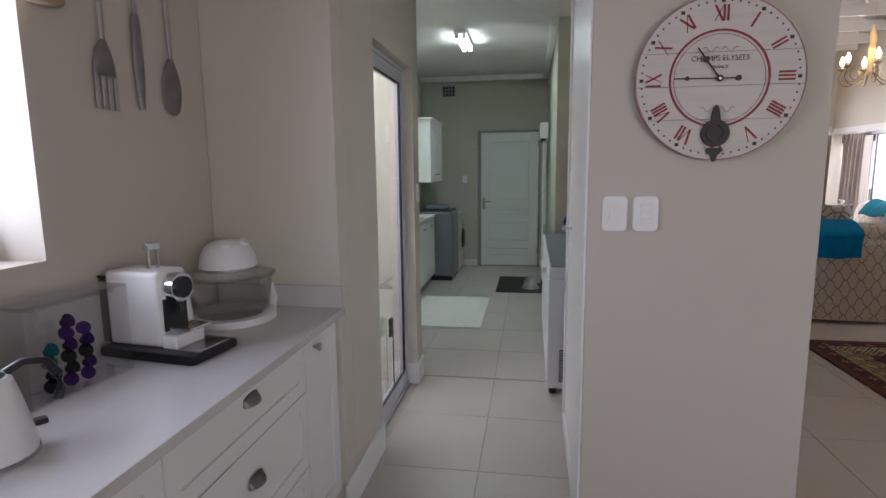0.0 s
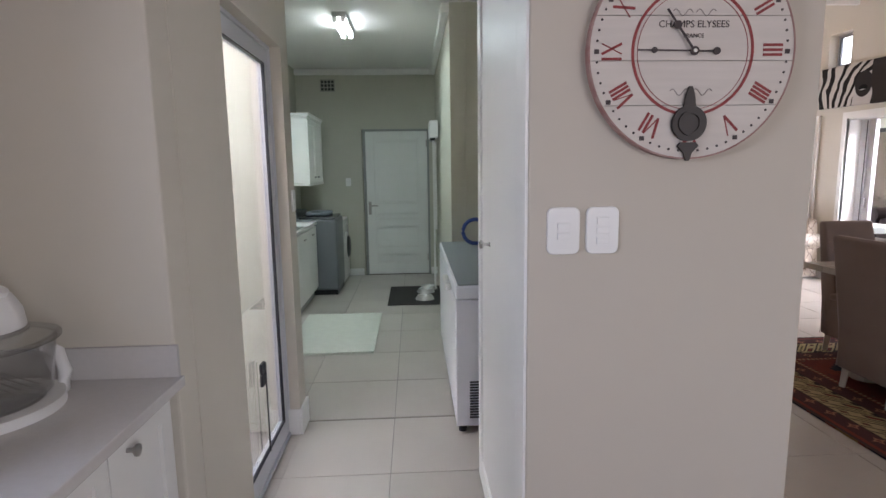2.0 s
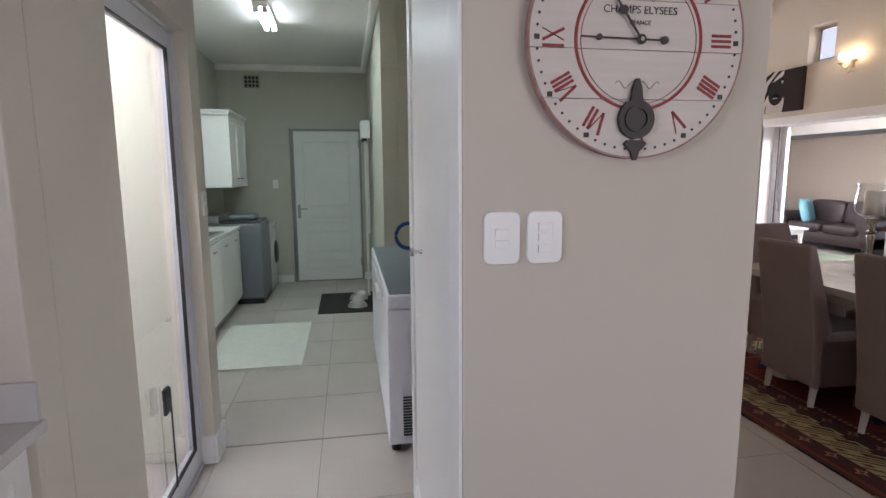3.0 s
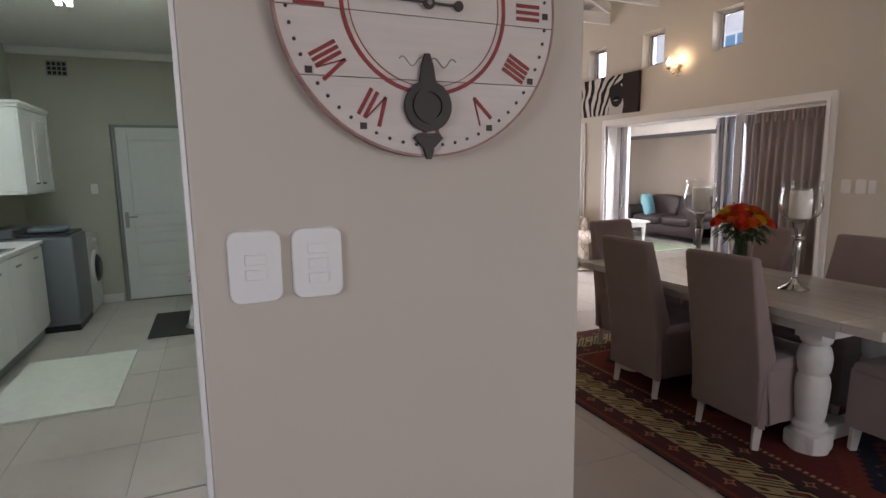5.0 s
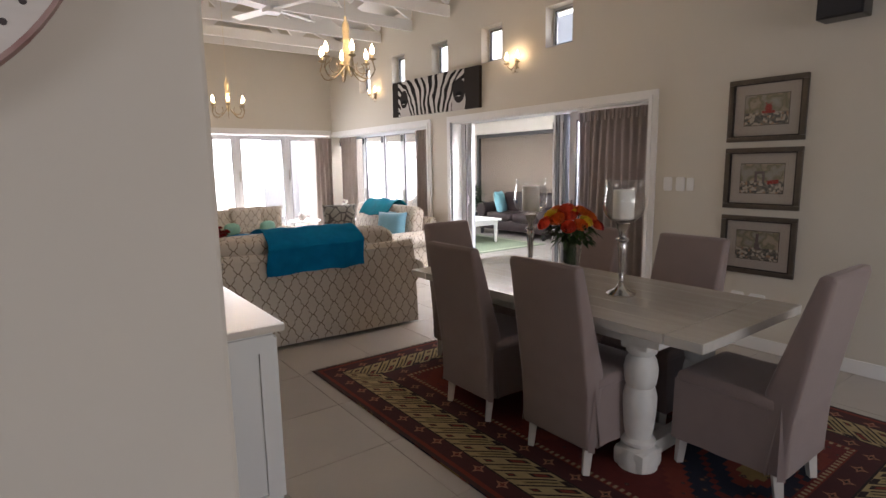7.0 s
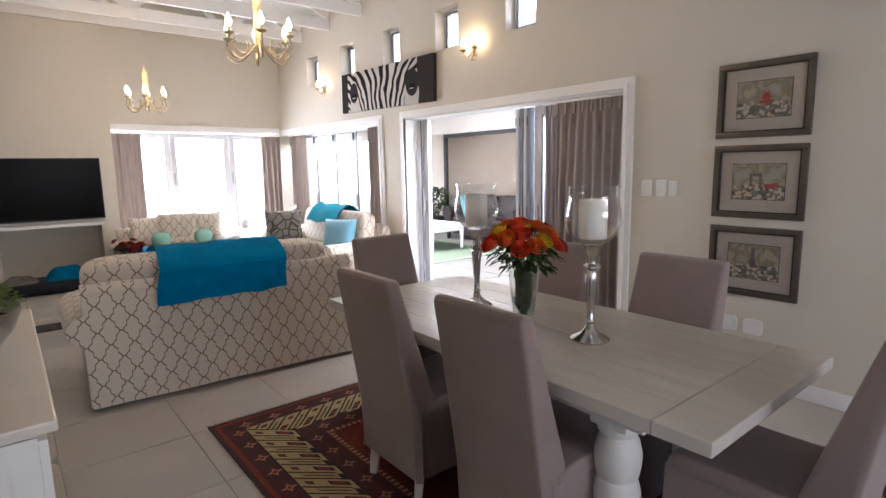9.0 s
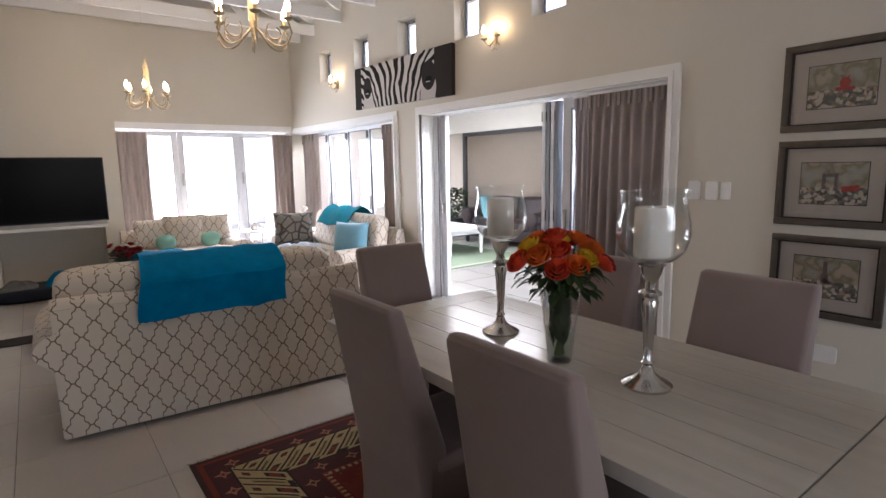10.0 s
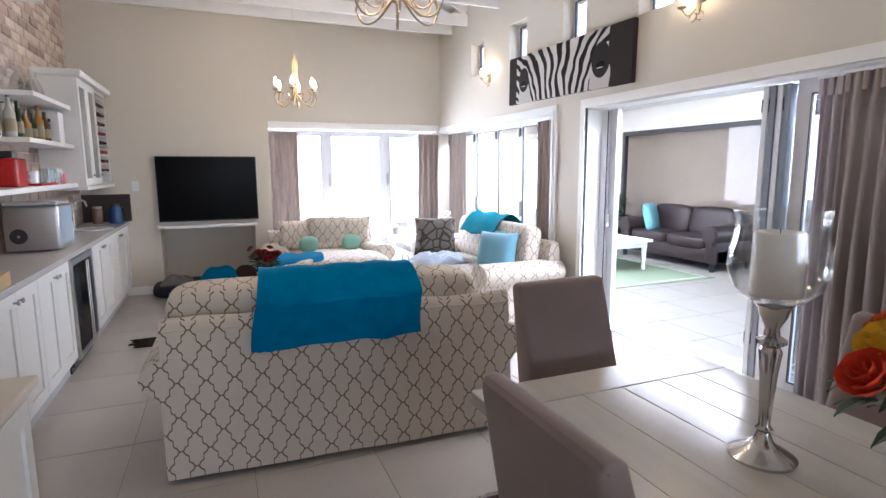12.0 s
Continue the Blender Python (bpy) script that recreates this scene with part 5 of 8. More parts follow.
bed = thing("pet_bed", 1.98, 10.18, 0, 0, "dark padded pet bed with crumpled blankets before the niche", "pet bed")
part("mattress", puff(bmesh.new(), 0, 0, 0.08, 1.25, 0.62, 0.16, e=0.4, seg=28), DARKBLUE, bed, smooth=60)


def crumple(cx, cy, w, d, h, seed):
    def f(u, v):
        x, y = (u - 0.5) * w, (v - 0.5) * d
        e = max(0.0, 1 - (2 * abs(u - 0.5)) ** 3) * max(0.0, 1 - (2 * abs(v - 0.5)) ** 3)
        nz = noise.noise(Vector((x * 6 + seed, y * 6, seed)))
        return Vector((cx + x + 0.02 * nz, cy + y, 0.13 + e * (h + 0.05 * nz)))
    return f


part("blue_blanket", grid_sheet(bmesh.new(), crumple(0.12, 0.0, 0.50, 0.46, 0.17, 3), 26, 22, 0.012), TEAL, bed, smooth=70)
part("dark_blanket", grid_sheet(bmesh.new(), crumple(0.44, 0.06, 0.40, 0.4, 0.14, 8), 22, 20, 0.012), surf("dark_red_fabric", (0.05, 0.018, 0.02), 0.9, var=0.3, vscale=10), bed, smooth=70)
part("grey_blanket", grid_sheet(bmesh.new(), crumple(-0.36, -0.05, 0.40, 0.4, 0.10, 5), 22, 20, 0.012), surf("speckled_fabric", (0.28, 0.27, 0.25), 0.9, var=0.4, vscale=14, col2=(0.02, 0.02, 0.025)), bed, smooth=70)
hide = thing("hide_rug", 1.95, 8.15, 0, 0, "dark brown hide mat with ragged ends beside the sofa", "rug")
bm = bmesh.new()
edge = [(0.45, -0.12), (0.45, 0.15)]
for k in range(9):
    y0 = 0.15 - 0.03 * k
    edge += [(-0.32, y0), (-0.53 - 0.08 * rnd.random(), y0 - 0.015)]
edge.append((-0.32, -0.12))
lo = [bm.verts.new((a, b, 0.001)) for a, b in edge]
hi = [bm.verts.new((a, b, 0.012)) for a, b in edge]
bm.faces.new(lo)
bm.faces.new(hi)
for i in range(len(edge)):
    bm.faces.new((lo[i], lo[(i + 1) % len(edge)], hi[(i + 1) % len(edge)], hi[i]))
part("hide", bm, surf("dark_hide", (0.035, 0.022, 0.016), 0.8, var=0.3, vscale=20), hide)

# ---- curtains ----
def curtain(x, y, rz, w, z0, z1, folds, label, seed=0, amp=0.035, mat=None):
    """Hangs in its own xz plane from z1, centred on x."""
    t = thing("curtain", x, y, 0, rz, label, "curtain", "taupe curtains")
    rr = random.Random(seed)
    ph = [rr.uniform(-0.5, 0.5) for _ in range(folds + 1)]

    def f(u, v):
        k = min(int(u * folds), folds - 1)
        wob = ph[k] * (1 - (u * folds - k)) + ph[k + 1] * (u * folds - k)
        a = amp * (0.45 + 0.55 * v)
        pinch = 1.0 - 0.55 * max(0, 1 - v * 9)
        return Vector((-w / 2 + w * u + 0.006 * math.sin(v * 6 + u * 9), a * pinch * math.sin(2 * math.pi * folds * u + wob * 1.4 * v) + 0.006 * math.sin(v * 4 + u * 5), z1 + (z0 - z1) * v))
    part("drape", grid_sheet(bmesh.new(), f, folds * 12, 18, 0.003), mat or CURT, t, smooth=80)
    for k in range(folds):
        xx = -w / 2 + w * (k + 0.25) / folds
        part("pinch_pleat", box(bmesh.new(), xx - 0.012, xx + 0.012, -0.020, -0.006, z1 - 0.10, z1 - 0.002, bev=0.003), mat or CURT, t)
    part("rail", box(bmesh.new(), -w / 2 - 0.02, w / 2 + 0.02, -0.010, 0.010, z1 + 0.001, z1 + 0.016), WHITE, t)
    return t


CL = "taupe pinch-pleated curtain"
curtain(2.99, 10.66, 0, 0.38, 0.03, 2.00, 4, CL + " at the tall windows", 1, amp=0.05)
curtain(5.08, 10.66, 0, 0.32, 0.03, 2.00, 4, CL + " at the tall windows", 2, amp=0.05)
curtain(5.37, 10.24, -90, 0.62, 0.03, 2.00, 5, CL + " at the corner folding doors, lit through", 3, amp=0.05)
curtain(5.37, 7.91, -90, 0.36, 0.03, 1.99, 4, CL + " at the corner folding doors", 4, amp=0.05)
curtain(5.37, 4.62, -90, 0.70, 0.03, 1.995, 8, CL + " drawn beside the patio opening", 5, amp=0.068)
SHEER = surf("pale_curtain_lining", (0.42, 0.38, 0.40), 0.85, var=0.06, vscale=5, bump=0.2, bscale=260)
curtain(5.40, 5.04, -90, 0.16, 0.03, 1.99, 3, "pale lining edge of the curtain beside the patio opening", 6, mat=SHEER)

# ---- glazed doors and windows ----
def glazed(parent, x0, x1, z0, z1, y=0.0, st=0.06, dep=0.045, handle=None, mat=None, name="door_panel"):
    """One framed pane as a sub-thing under parent, in the parent's xz plane."""
    mat = mat or ALU
    p = part(name, boxes((x0, x0 + st, y - dep / 2, y + dep / 2, z0, z1), (x1 - st, x1, y - dep / 2, y + dep / 2, z0, z1), (x0 + st, x1 - st, y - dep / 2, y + dep / 2, z0, z0 + st * 1.3), (x0 + st, x1 - st, y - dep / 2, y + dep / 2, z1 - st, z1)), mat, parent)
    g = part("pane", box(bmesh.new(), x0 + st + 0.001, x1 - st - 0.001, y - 0.004, y + 0.004, z0 + st * 1.3 + 0.001, z1 - st - 0.001), PANE, p)
    gk = 0.007
    part("gasket", boxes((x0 + st, x0 + st + gk, y - dep / 2 - 0.001, y - 0.005, z0 + st * 1.3, z1 - st), (x1 - st - gk, x1 - st, y - dep / 2 - 0.001, y - 0.005, z0 + st * 1.3, z1 - st), (x0 + st + gk, x1 - st - gk, y - dep / 2 - 0.001, y - 0.005, z0 + st * 1.3, z0 + st * 1.3 + gk), (x0 + st + gk, x1 - st - gk, y - dep / 2 - 0.001, y - 0.005, z1 - st - gk, z1 - st)), DARKALU, p)
    if handle:
        hx, hz = handle
        part("handle", boxes((hx - 0.012, hx + 0.012, y - dep / 2 - 0.03, y - dep / 2, hz - 0.09, hz + 0.09), bev=0.004), PEWTER, p)
    return p


wn_ = thing("window_1", 4.0, 10.86, 0, 0, "white aluminium three-panel folding windows, daylight behind")
wn_["kind"] = "structure"
xs = [-1.22, -0.41, 0.45, 1.215]
for a, b in zip(xs, xs[1:]):
    glazed(wn_, a + 0.002, b - 0.002, 0.0, 2.04, st=0.07, handle=(a + 0.035, 1.35) if a > -1 else None)
wf = thing("window_2", 5.46, 9.2, 0, -90, "white aluminium folding doors in the corner, closed")
wf["kind"] = "structure"
xs = [-1.48, -1.04, -0.595, 0.035, 0.63, 1.05, 1.50]
for i, (a, b) in enumerate(zip(xs, xs[1:])):
    glazed(wf, a + 0.002, b - 0.002, 0.0, 2.015, st=0.045, handle=(a + 0.022, 1.02) if i in (2, 4) else None)
    part("hinge", box(bmesh.new(), a - 0.012, a + 0.012, -0.04, -0.0235, 1.86, 1.96), DARKALU, wf)
pd = thing("window_3", 5.50, 4.95, 0, -90, "folding patio doors stacked open beside the curtain")
pd["kind"] = "structure"
glazed(pd, -0.36, 0.68, 0.0, 2.015, st=0.085, handle=(-0.32, 1.0))
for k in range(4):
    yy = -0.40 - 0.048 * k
    # every other panel takes darker aluminium, the stack's shade put into its colour
    p = part("folded_panel", boxes((yy - 0.018, yy + 0.018, -0.06, 0.0, 0, 2.0), (yy - 0.018, yy + 0.018, 0.60, 0.66, 0, 2.0), (yy - 0.018, yy + 0.018, 0.0, 0.60, 0, 0.08), (yy - 0.018, yy + 0.018, 0.0, 0.60, 1.94, 2.0)), ALU if k % 2 else surf("aluminium_painted_shade", (0.22, 0.24, 0.28), 0.4, bump=0), pd)
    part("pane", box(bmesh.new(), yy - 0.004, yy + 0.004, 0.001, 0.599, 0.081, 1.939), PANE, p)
    part("hinge", boxes((yy - 0.022, yy - 0.0185, -0.065, -0.03, 0.30, 0.38), (yy - 0.022, yy - 0.0185, -0.065, -0.03, 0.98, 1.08), (yy - 0.022, yy - 0.0185, -0.065, -0.03, 1.84, 1.92)), DARKALU, p)
p = part("jamb_frame", boxes((-2.18, -2.09, -0.05, 0.06, 0, 2.015), (-2.09, -2.00, -0.02, 0.03, 0, 2.015)), ALU, pd)
part("seal", boxes((-2.092, -2.080, -0.053, -0.0505, 0, 2.0)), DARKALU, p)
part("latch", boxes((-2.06, -2.03, -0.05, -0.021, 0.95, 1.07), bev=0.004), CHROME, p)
part("track", boxes((-2.09, 0.68, -0.05, 0.05, -0.004, 0.006)), ALU, pd)
part("head_track", boxes((-2.09, 0.68, -0.02, 0.05, 2.0155, 2.0295)), ALU, pd)

for k, w in enumerate(W_LEFT):
    t = thing("window", XE + 0.14, w - 0.18, 2.885, -90, "small square high window with a white aluminium frame", "window", "high windows")
    t["kind"] = "structure"
    glazed(t, -0.179, 0.179, -0.204, 0.204, st=0.028, name="frame")

# ---- lamps ----
BULB_M = surf("lit_candle_bulb", (1, 0.85, 0.6), 0.4, var=0, bump=0, emit=((1.0, 0.74, 0.42), 14.0))
CREAMP = surf("cream_enamel", (0.72, 0.60, 0.38), 0.4, var=0.05, bump=0.02)
IRONC = surf("cream_gold_ironwork", (0.42, 0.34, 0.22), 0.4, 0.3, var=0.2, vscale=30, bump=0.05)


def candle_bulb(parent, x, y, z):
    part("cup", lathe(bmesh.new(), [(0.008, z - 0.052), (0.030, z - 0.040), (0.032, z - 0.034), (0.010, z - 0.034)], 14, x, y), IRONC, parent, smooth=50)
    part("candle_tube", cyl(bmesh.new(), x, y, z - 0.034, z, 0.011, 12), CREAMP, parent, smooth=40)
    part("bulb", lathe(bmesh.new(), [(0.0, z + 0.085), (0.006, z + 0.07), (0.017, z + 0.04), (0.019, z + 0.02), (0.010, z), (0, z)], 14, x, y), BULB_M, parent, smooth=60)


def chandelier(x, y, zb, scale, top, label, power):
    t = thing("chandelier", x, y, zb, 0, label, "chandelier", "chandeliers")
    part("column", lathe(bmesh.new(), [(0, -0.10), (0.012, -0.09), (0.022, -0.05), (0.030, 0.0), (0.026, 0.12), (0.028, 0.26), (0.010, 0.30), (0.012, 0.32), (0, 0.33)], 16), CREAMP, t, smooth=50)
    part("suspension_rod", cyl(bmesh.new(), 0, 0, 0.32, top - zb, 0.0016, 6), CREAMP, t)
    R0 = 0.205 * scale
    for k in range(6):
        a = 2 * math.pi * k / 6 + 0.25
        ca, sa = math.cos(a), math.sin(a)
        pts = []
        for i in range(15):
            f = i / 14
            r = 0.02 + (R0 + 0.03) * f - 0.03 * max(0, f - 0.7) / 0.3
            z = -0.06 - 0.13 * math.sin(f * math.pi * 0.80) + 0.035 * f
            pts.append((r * ca, r * sa, z))
        pts.append((R0 * ca, R0 * sa, -0.03))
        part("arm", tubeline(bmesh.new(), pts, 0.0055, 6), IRONC, t, smooth=60)
        cur = []
        for i in range(14):
            b = i / 13 * 5.0
            q = R0 * 0.62 + 0.055 * math.cos(b + 2.4)
            cur.append((q * ca, q * sa, -0.075 + 0.055 * math.sin(b + 2.4)))
        part("scroll", tubeline(bmesh.new(), cur, 0.004, 6), IRONC, t, smooth=60)
        candle_bulb(t, R0 * ca, R0 * sa, 0.02)
    bulb("chandelier_light", x, y, zb + 0.16, power, WARM, 0.12)
    return t


chandelier(3.0, 5.56, 2.36, 1.05, 4.60, "cream and gilt candle chandelier above the table, lit", 7)
chandelier(2.93, 8.76, 2.30, 1.0, 4.60, "cream and gilt six-arm candle chandelier above the sofas, lit", 7)


def sconce(y, z):
    t = thing("wall_sconce", XE, y, z, -90, "gilt twin-candle wall sconce on the pale wall, lit", "wall lamp", "wall sconces")
    part("backplate", lathe(bmesh.new(), [(0, -0.07), (0.012, -0.06), (0.02, 0), (0.012, 0.06), (0, 0.07)], 12, 0, -0.014), IRONC, t, smooth=50)
    for s in (-1, 1):
        pts = [(0, -0.02, -0.02)]
        for i in range(9):
            f = i / 8
            pts.append((s * (0.085 * f), -0.03 - 0.05 * f, -0.02 - 0.05 * math.sin(f * math.pi)))
        part("arm", tubeline(bmesh.new(), pts, 0.005, 6), IRONC, t, smooth=60)
        part("curl", tubeline(bmesh.new(), [(s * (0.03 + 0.03 * math.cos(i * 0.5)), -0.03, -0.08 + 0.03 * math.sin(i * 0.5)) for i in range(11)], 0.004, 6), IRONC, t, smooth=60)
        candle_bulb(t, s * 0.085, -0.08, 0.03)
    bulb("sconce_light", XE - 0.10, y, z + 0.09, 0.40, WARM, 0.05)


sconce(5.93, 2.60)
sconce(9.06, 2.60)

fan = thing("ceiling_fan", 3.12, 7.53, 3.2, 20, "white ceiling fan hanging between the trusses", "ceiling fan")
part("motor", lathe(bmesh.new(), [(0, -0.05), (0.09, -0.04), (0.11, 0.02), (0.07, 0.08), (0, 0.10)], 24), WHITE, fan, smooth=50)
part("down_rod", cyl(bmesh.new(), 0, 0, 0.09, 1.36, 0.012, 10), WHITE, fan)
for k in range(4):
    bm = bmesh.new()
    box(bm, 0.10, 0.62, -0.06, 0.06, -0.004, 0.004, bev=0.003)
    bmesh.ops.rotate(bm, verts=bm.verts, cent=(0, 0, 0), matrix=Matrix.Rotation(radians(90 * k), 3, "Z") @ Matrix.Rotation(radians(10), 3, "X"))
    part("blade", bm, WHITE, fan)

spk = thing("loudspeaker", XE, 2.80, 2.52, -90, "small black loudspeaker on a wall bracket", "loudspeaker")
part("cabinet", box(bmesh.new(), -0.13, 0.13, -0.22, -0.05, -0.14, 0.17, bev=0.01), BLACKP, spk)
part("grille", box(bmesh.new(), -0.115, 0.115, -0.226, -0.221, -0.125, 0.155, bev=0.002), DARKALU, spk)
part("bracket", box(bmesh.new(), -0.03, 0.03, -0.05, 0, -0.05, 0.05), BLACKP, spk)

# ---- sideboard ----
def shaker(parent, x0, x1, z0, z1, y, name="door", knob=None, mat=None, rail=0.06, knob_mat=None):
    """A framed door facing -y in its parent's frame."""
    mat = mat or CABW
    d = part(name, boxes((x0, x0 + rail, y - 0.02, y, z0, z1), (x1 - rail, x1, y - 0.02, y, z0, z1), (x0 + rail, x1 - rail, y - 0.02, y, z0, z0 + rail), (x0 + rail, x1 - rail, y - 0.02, y, z1 - rail, z1), (x0 + rail, x1 - rail, y - 0.010, y, z0 + rail, z1 - rail)), mat, parent)
    if knob:
        part("knob", lathe(bmesh.new(), [(0, 0), (0.006, 0), (0.006, 0.014), (0.015, 0.022), (0.015, 0.028), (0, 0.034)], 16), knob_mat or PEWTER, d, smooth=50, at=pose(knob[0], y - 0.02, knob[1], 90, 0, 0))
    return d


sb = thing("sideboard", 1.32, 4.215, 0, 90, "cream-topped white painted sideboard against the wall", "sideboard")
part("top", box(bmesh.new(), -0.735, 0.735, -0.285, 0.27, 0.83, 0.86, bev=0.006), surf("cream_top", (0.66, 0.60, 0.52), 0.28, var=0.05, vscale=5, bump=0.05), sb)
part("carcass", box(bmesh.new(), -0.71, 0.71, -0.24, 0.265, 0.06, 0.829), CABW, sb)
for k in range(3):
    a = -0.70 + 1.40 * k / 3
    shaker(sb, a + 0.004, a + 1.40 / 3 - 0.004, 0.10, 0.80, -0.2405, knob=(a + (0.42 if k < 2 else 0.05), 0.55))
for s in (-1, 1):
    part("side_panel", boxes((min(s * 0.7105, s * 0.722), max(s * 0.7105, s * 0.722), -0.24, -0.18, 0.06, 0.82), (min(s * 0.7105, s * 0.722), max(s * 0.7105, s * 0.722), 0.20, 0.26, 0.06, 0.82), (min(s * 0.7105, s * 0.722), max(s * 0.7105, s * 0.722), -0.18, 0.20, 0.75, 0.82), (min(s * 0.7105, s * 0.722), max(s * 0.7105, s * 0.722), -0.18, 0.20, 0.06, 0.14)), CABW, sb)
    for yy in (-0.2, 0.22):
        part("foot", cyl(bmesh.new(), s * 0.66, yy, 0, 0.06, 0.02, 10, 0.028), CABW, sb)
SILVBOWL = surf("hammered_silver", (0.55, 0.53, 0.51), 0.3, 0.9, var=0.2, vscale=50, bump=0.5, bscale=60)
pb = thing("planted_bowl", 1.40, 4.28, 0.86, 0, "silver mosaic bowl of lime-green foliage on the sideboard", "pot plant")
part("bowl", lathe(bmesh.new(), [(0, 0), (0.08, 0), (0.09, 0.01), (0.14, 0.07), (0.175, 0.15), (0.168, 0.15), (0.13, 0.08), (0, 0.05)], 36), SILVBOWL, pb, smooth=50)
part("soil", lathe(bmesh.new(), [(0, 0.115), (0.148, 0.115)], 24), surf("potting_soil", (0.03, 0.02, 0.014), 0.95), pb)
bm = bmesh.new()
for k in range(900):
    a, rr = rnd.uniform(0, 6.28), 0.165 * math.sqrt(rnd.random())
    hz = 0.12 + 0.13 * math.sqrt(max(0, 1 - (rr / 0.18) ** 2)) * rnd.uniform(0.6, 1.1)
    leaf(bm, (rr * math.cos(a), rr * math.sin(a), hz), (math.cos(a) * rnd.uniform(0, 1), math.sin(a) * rnd.uniform(0, 1), rnd.uniform(0.2, 1.2)), rnd.uniform(0.02, 0.035), 0.014, 0.5)
part("foliage", bm, LIME, pb, "dense lime-green leaves", kind="stuff")


def ginger_jar(x, y, s, label):
    t = thing("glass_jar", x, y, 0.86, 0, label, "glass jar", "silvered glass jars")
    part("body", lathe(bmesh.new(), [(0, 0), (0.05 * s, 0), (0.055 * s, 0.015), (0.035 * s, 0.03), (0.05 * s, 0.06), (0.095 * s, 0.14), (0.10 * s, 0.18), (0.085 * s, 0.22), (0.06 * s, 0.24), (0.062 * s, 0.25)], 28), surf("mercury_glass", (0.62, 0.60, 0.58), 0.15, 0.75, var=0.35, vscale=25, bump=0.1), t, smooth=50)
    part("lid", lathe(bmesh.new(), [(0.066 * s, 0.251), (0.064 * s, 0.265), (0.03 * s, 0.285), (0.012 * s, 0.295), (0.018 * s, 0.31), (0.012 * s, 0.325), (0, 0.33)], 24), SILVER, t, smooth=50)
    part("handle", tubeline(bmesh.new(), [(0.09 * s, 0, 0.20), (0.12 * s, 0, 0.205), (0.12 * s, 0, 0.18), (0.095 * s, 0, 0.17)], 0.005, 6), SILVER, t)
    return t


ginger_jar(1.36, 3.86, 1.0, "silvered glass jar with a domed lid on the sideboard")
ginger_jar(1.33, 4.62, 0.9, "silvered glass jar with a domed lid behind the planted bowl")

# ---- things: kitchen ----
kc = thing("kitchen_cabinet", -0.98, 0.33, 0, 90, "white shaker base cabinets with cup-handled drawers in the kitchen", "kitchen cabinet")
part("carcass", box(bmesh.new(), -1.83, 1.83, -0.24, 0.265, 0.10, 0.90), CABW, kc)
part("kickboard", box(bmesh.new(), -1.83, 1.83, -0.20, -0.18, 0, 0.099), CABW, kc)


def cup_handle(parent, x, z, y):
    bm = bmesh.new()
    n, m = 10, 5
    g = []
    for i in range(n + 1):
        a = math.pi * i / n
        g.append([bm.verts.new((x - 0.042 * math.cos(a), y - 0.026 * math.sin(a) * math.sin(math.pi / 2 * j / m), z + 0.020 * (1 - j / m * 1.0) * math.sin(a) ** 0.5 - 0.012 * j / m)) for j in range(m + 1)])
    for i in range(n):
        for j in range(m):
            bm.faces.new((g[i][j], g[i + 1][j], g[i + 1][j + 1], g[i][j + 1]))
    bmesh.ops.solidify(bm, geom=list(bm.faces), thickness=0.002)
    return part("cup_handle", bm, PEWTER, parent, smooth=60)


def drawer(parent, x0, x1, z0, z1, y, handle=True):
    r = 0.05
    d = part("drawer_front", boxes((x0, x0 + r, y - 0.02, y, z0, z1), (x1 - r, x1, y - 0.02, y, z0, z1), (x0 + r, x1 - r, y - 0.02, y, z0, z0 + r), (x0 + r, x1 - r, y - 0.02, y, z1 - r, z1), (x0 + r, x1 - r, y - 0.012, y, z0 + r, z1 - r)), CABW, parent)
    if handle:
        cup_handle(d, (x0 + x1) / 2, (z0 + z1) / 2 + (0.045 if z1 - z0 < 0.2 else 0.03), y - 0.0205)
    return d


# local x runs along the counter: world y = 0.33 + x; fronts face the room
YF_ = -0.2405
for a, b in ((-1.81, -1.16), (-0.50, 0.15), (0.75, 1.51)):
    a2, b2 = a + 0.003, b - 0.003
    drawer(kc, a2, b2, 0.705, 0.885, YF_)
    drawer(kc, a2, b2, 0.42, 0.70, YF_)
    drawer(kc, a2, b2, 0.13, 0.415, YF_)
shaker(kc, -1.157, -0.832, 0.13, 0.885, YF_, knob=(-0.87, 0.83))
shaker(kc, -0.828, -0.503, 0.13, 0.885, YF_, knob=(-0.79, 0.83))
shaker(kc, 0.153, 0.448, 0.13, 0.885, YF_, knob=(0.41, 0.83))
shaker(kc, 0.452, 0.747, 0.13, 0.885, YF_, knob=(0.49, 0.83))
shaker(kc, 1.513, 1.822, 0.13, 0.885, YF_, knob=(1.59, 0.842))
wt = part("worktop", boxes((XK, -0.68, -1.5, YK, 0.90, 0.93), bev=0.003), QUARTZ)
tagged(wt, label="pale quartz kitchen worktop on the white cabinets", category="worktop")
us = part("worktop_upstand", boxes((XK + 0.014, -0.69, YK - 0.015, YK - 0.001, 0.9305, 1.02), (XK + 0.016, -1.0, YK - 0.0155, YK - 0.015, 0.9305, 1.0)), QUARTZ)
tagged(us, label="pale quartz upstand at the worktop's end", category="worktop")

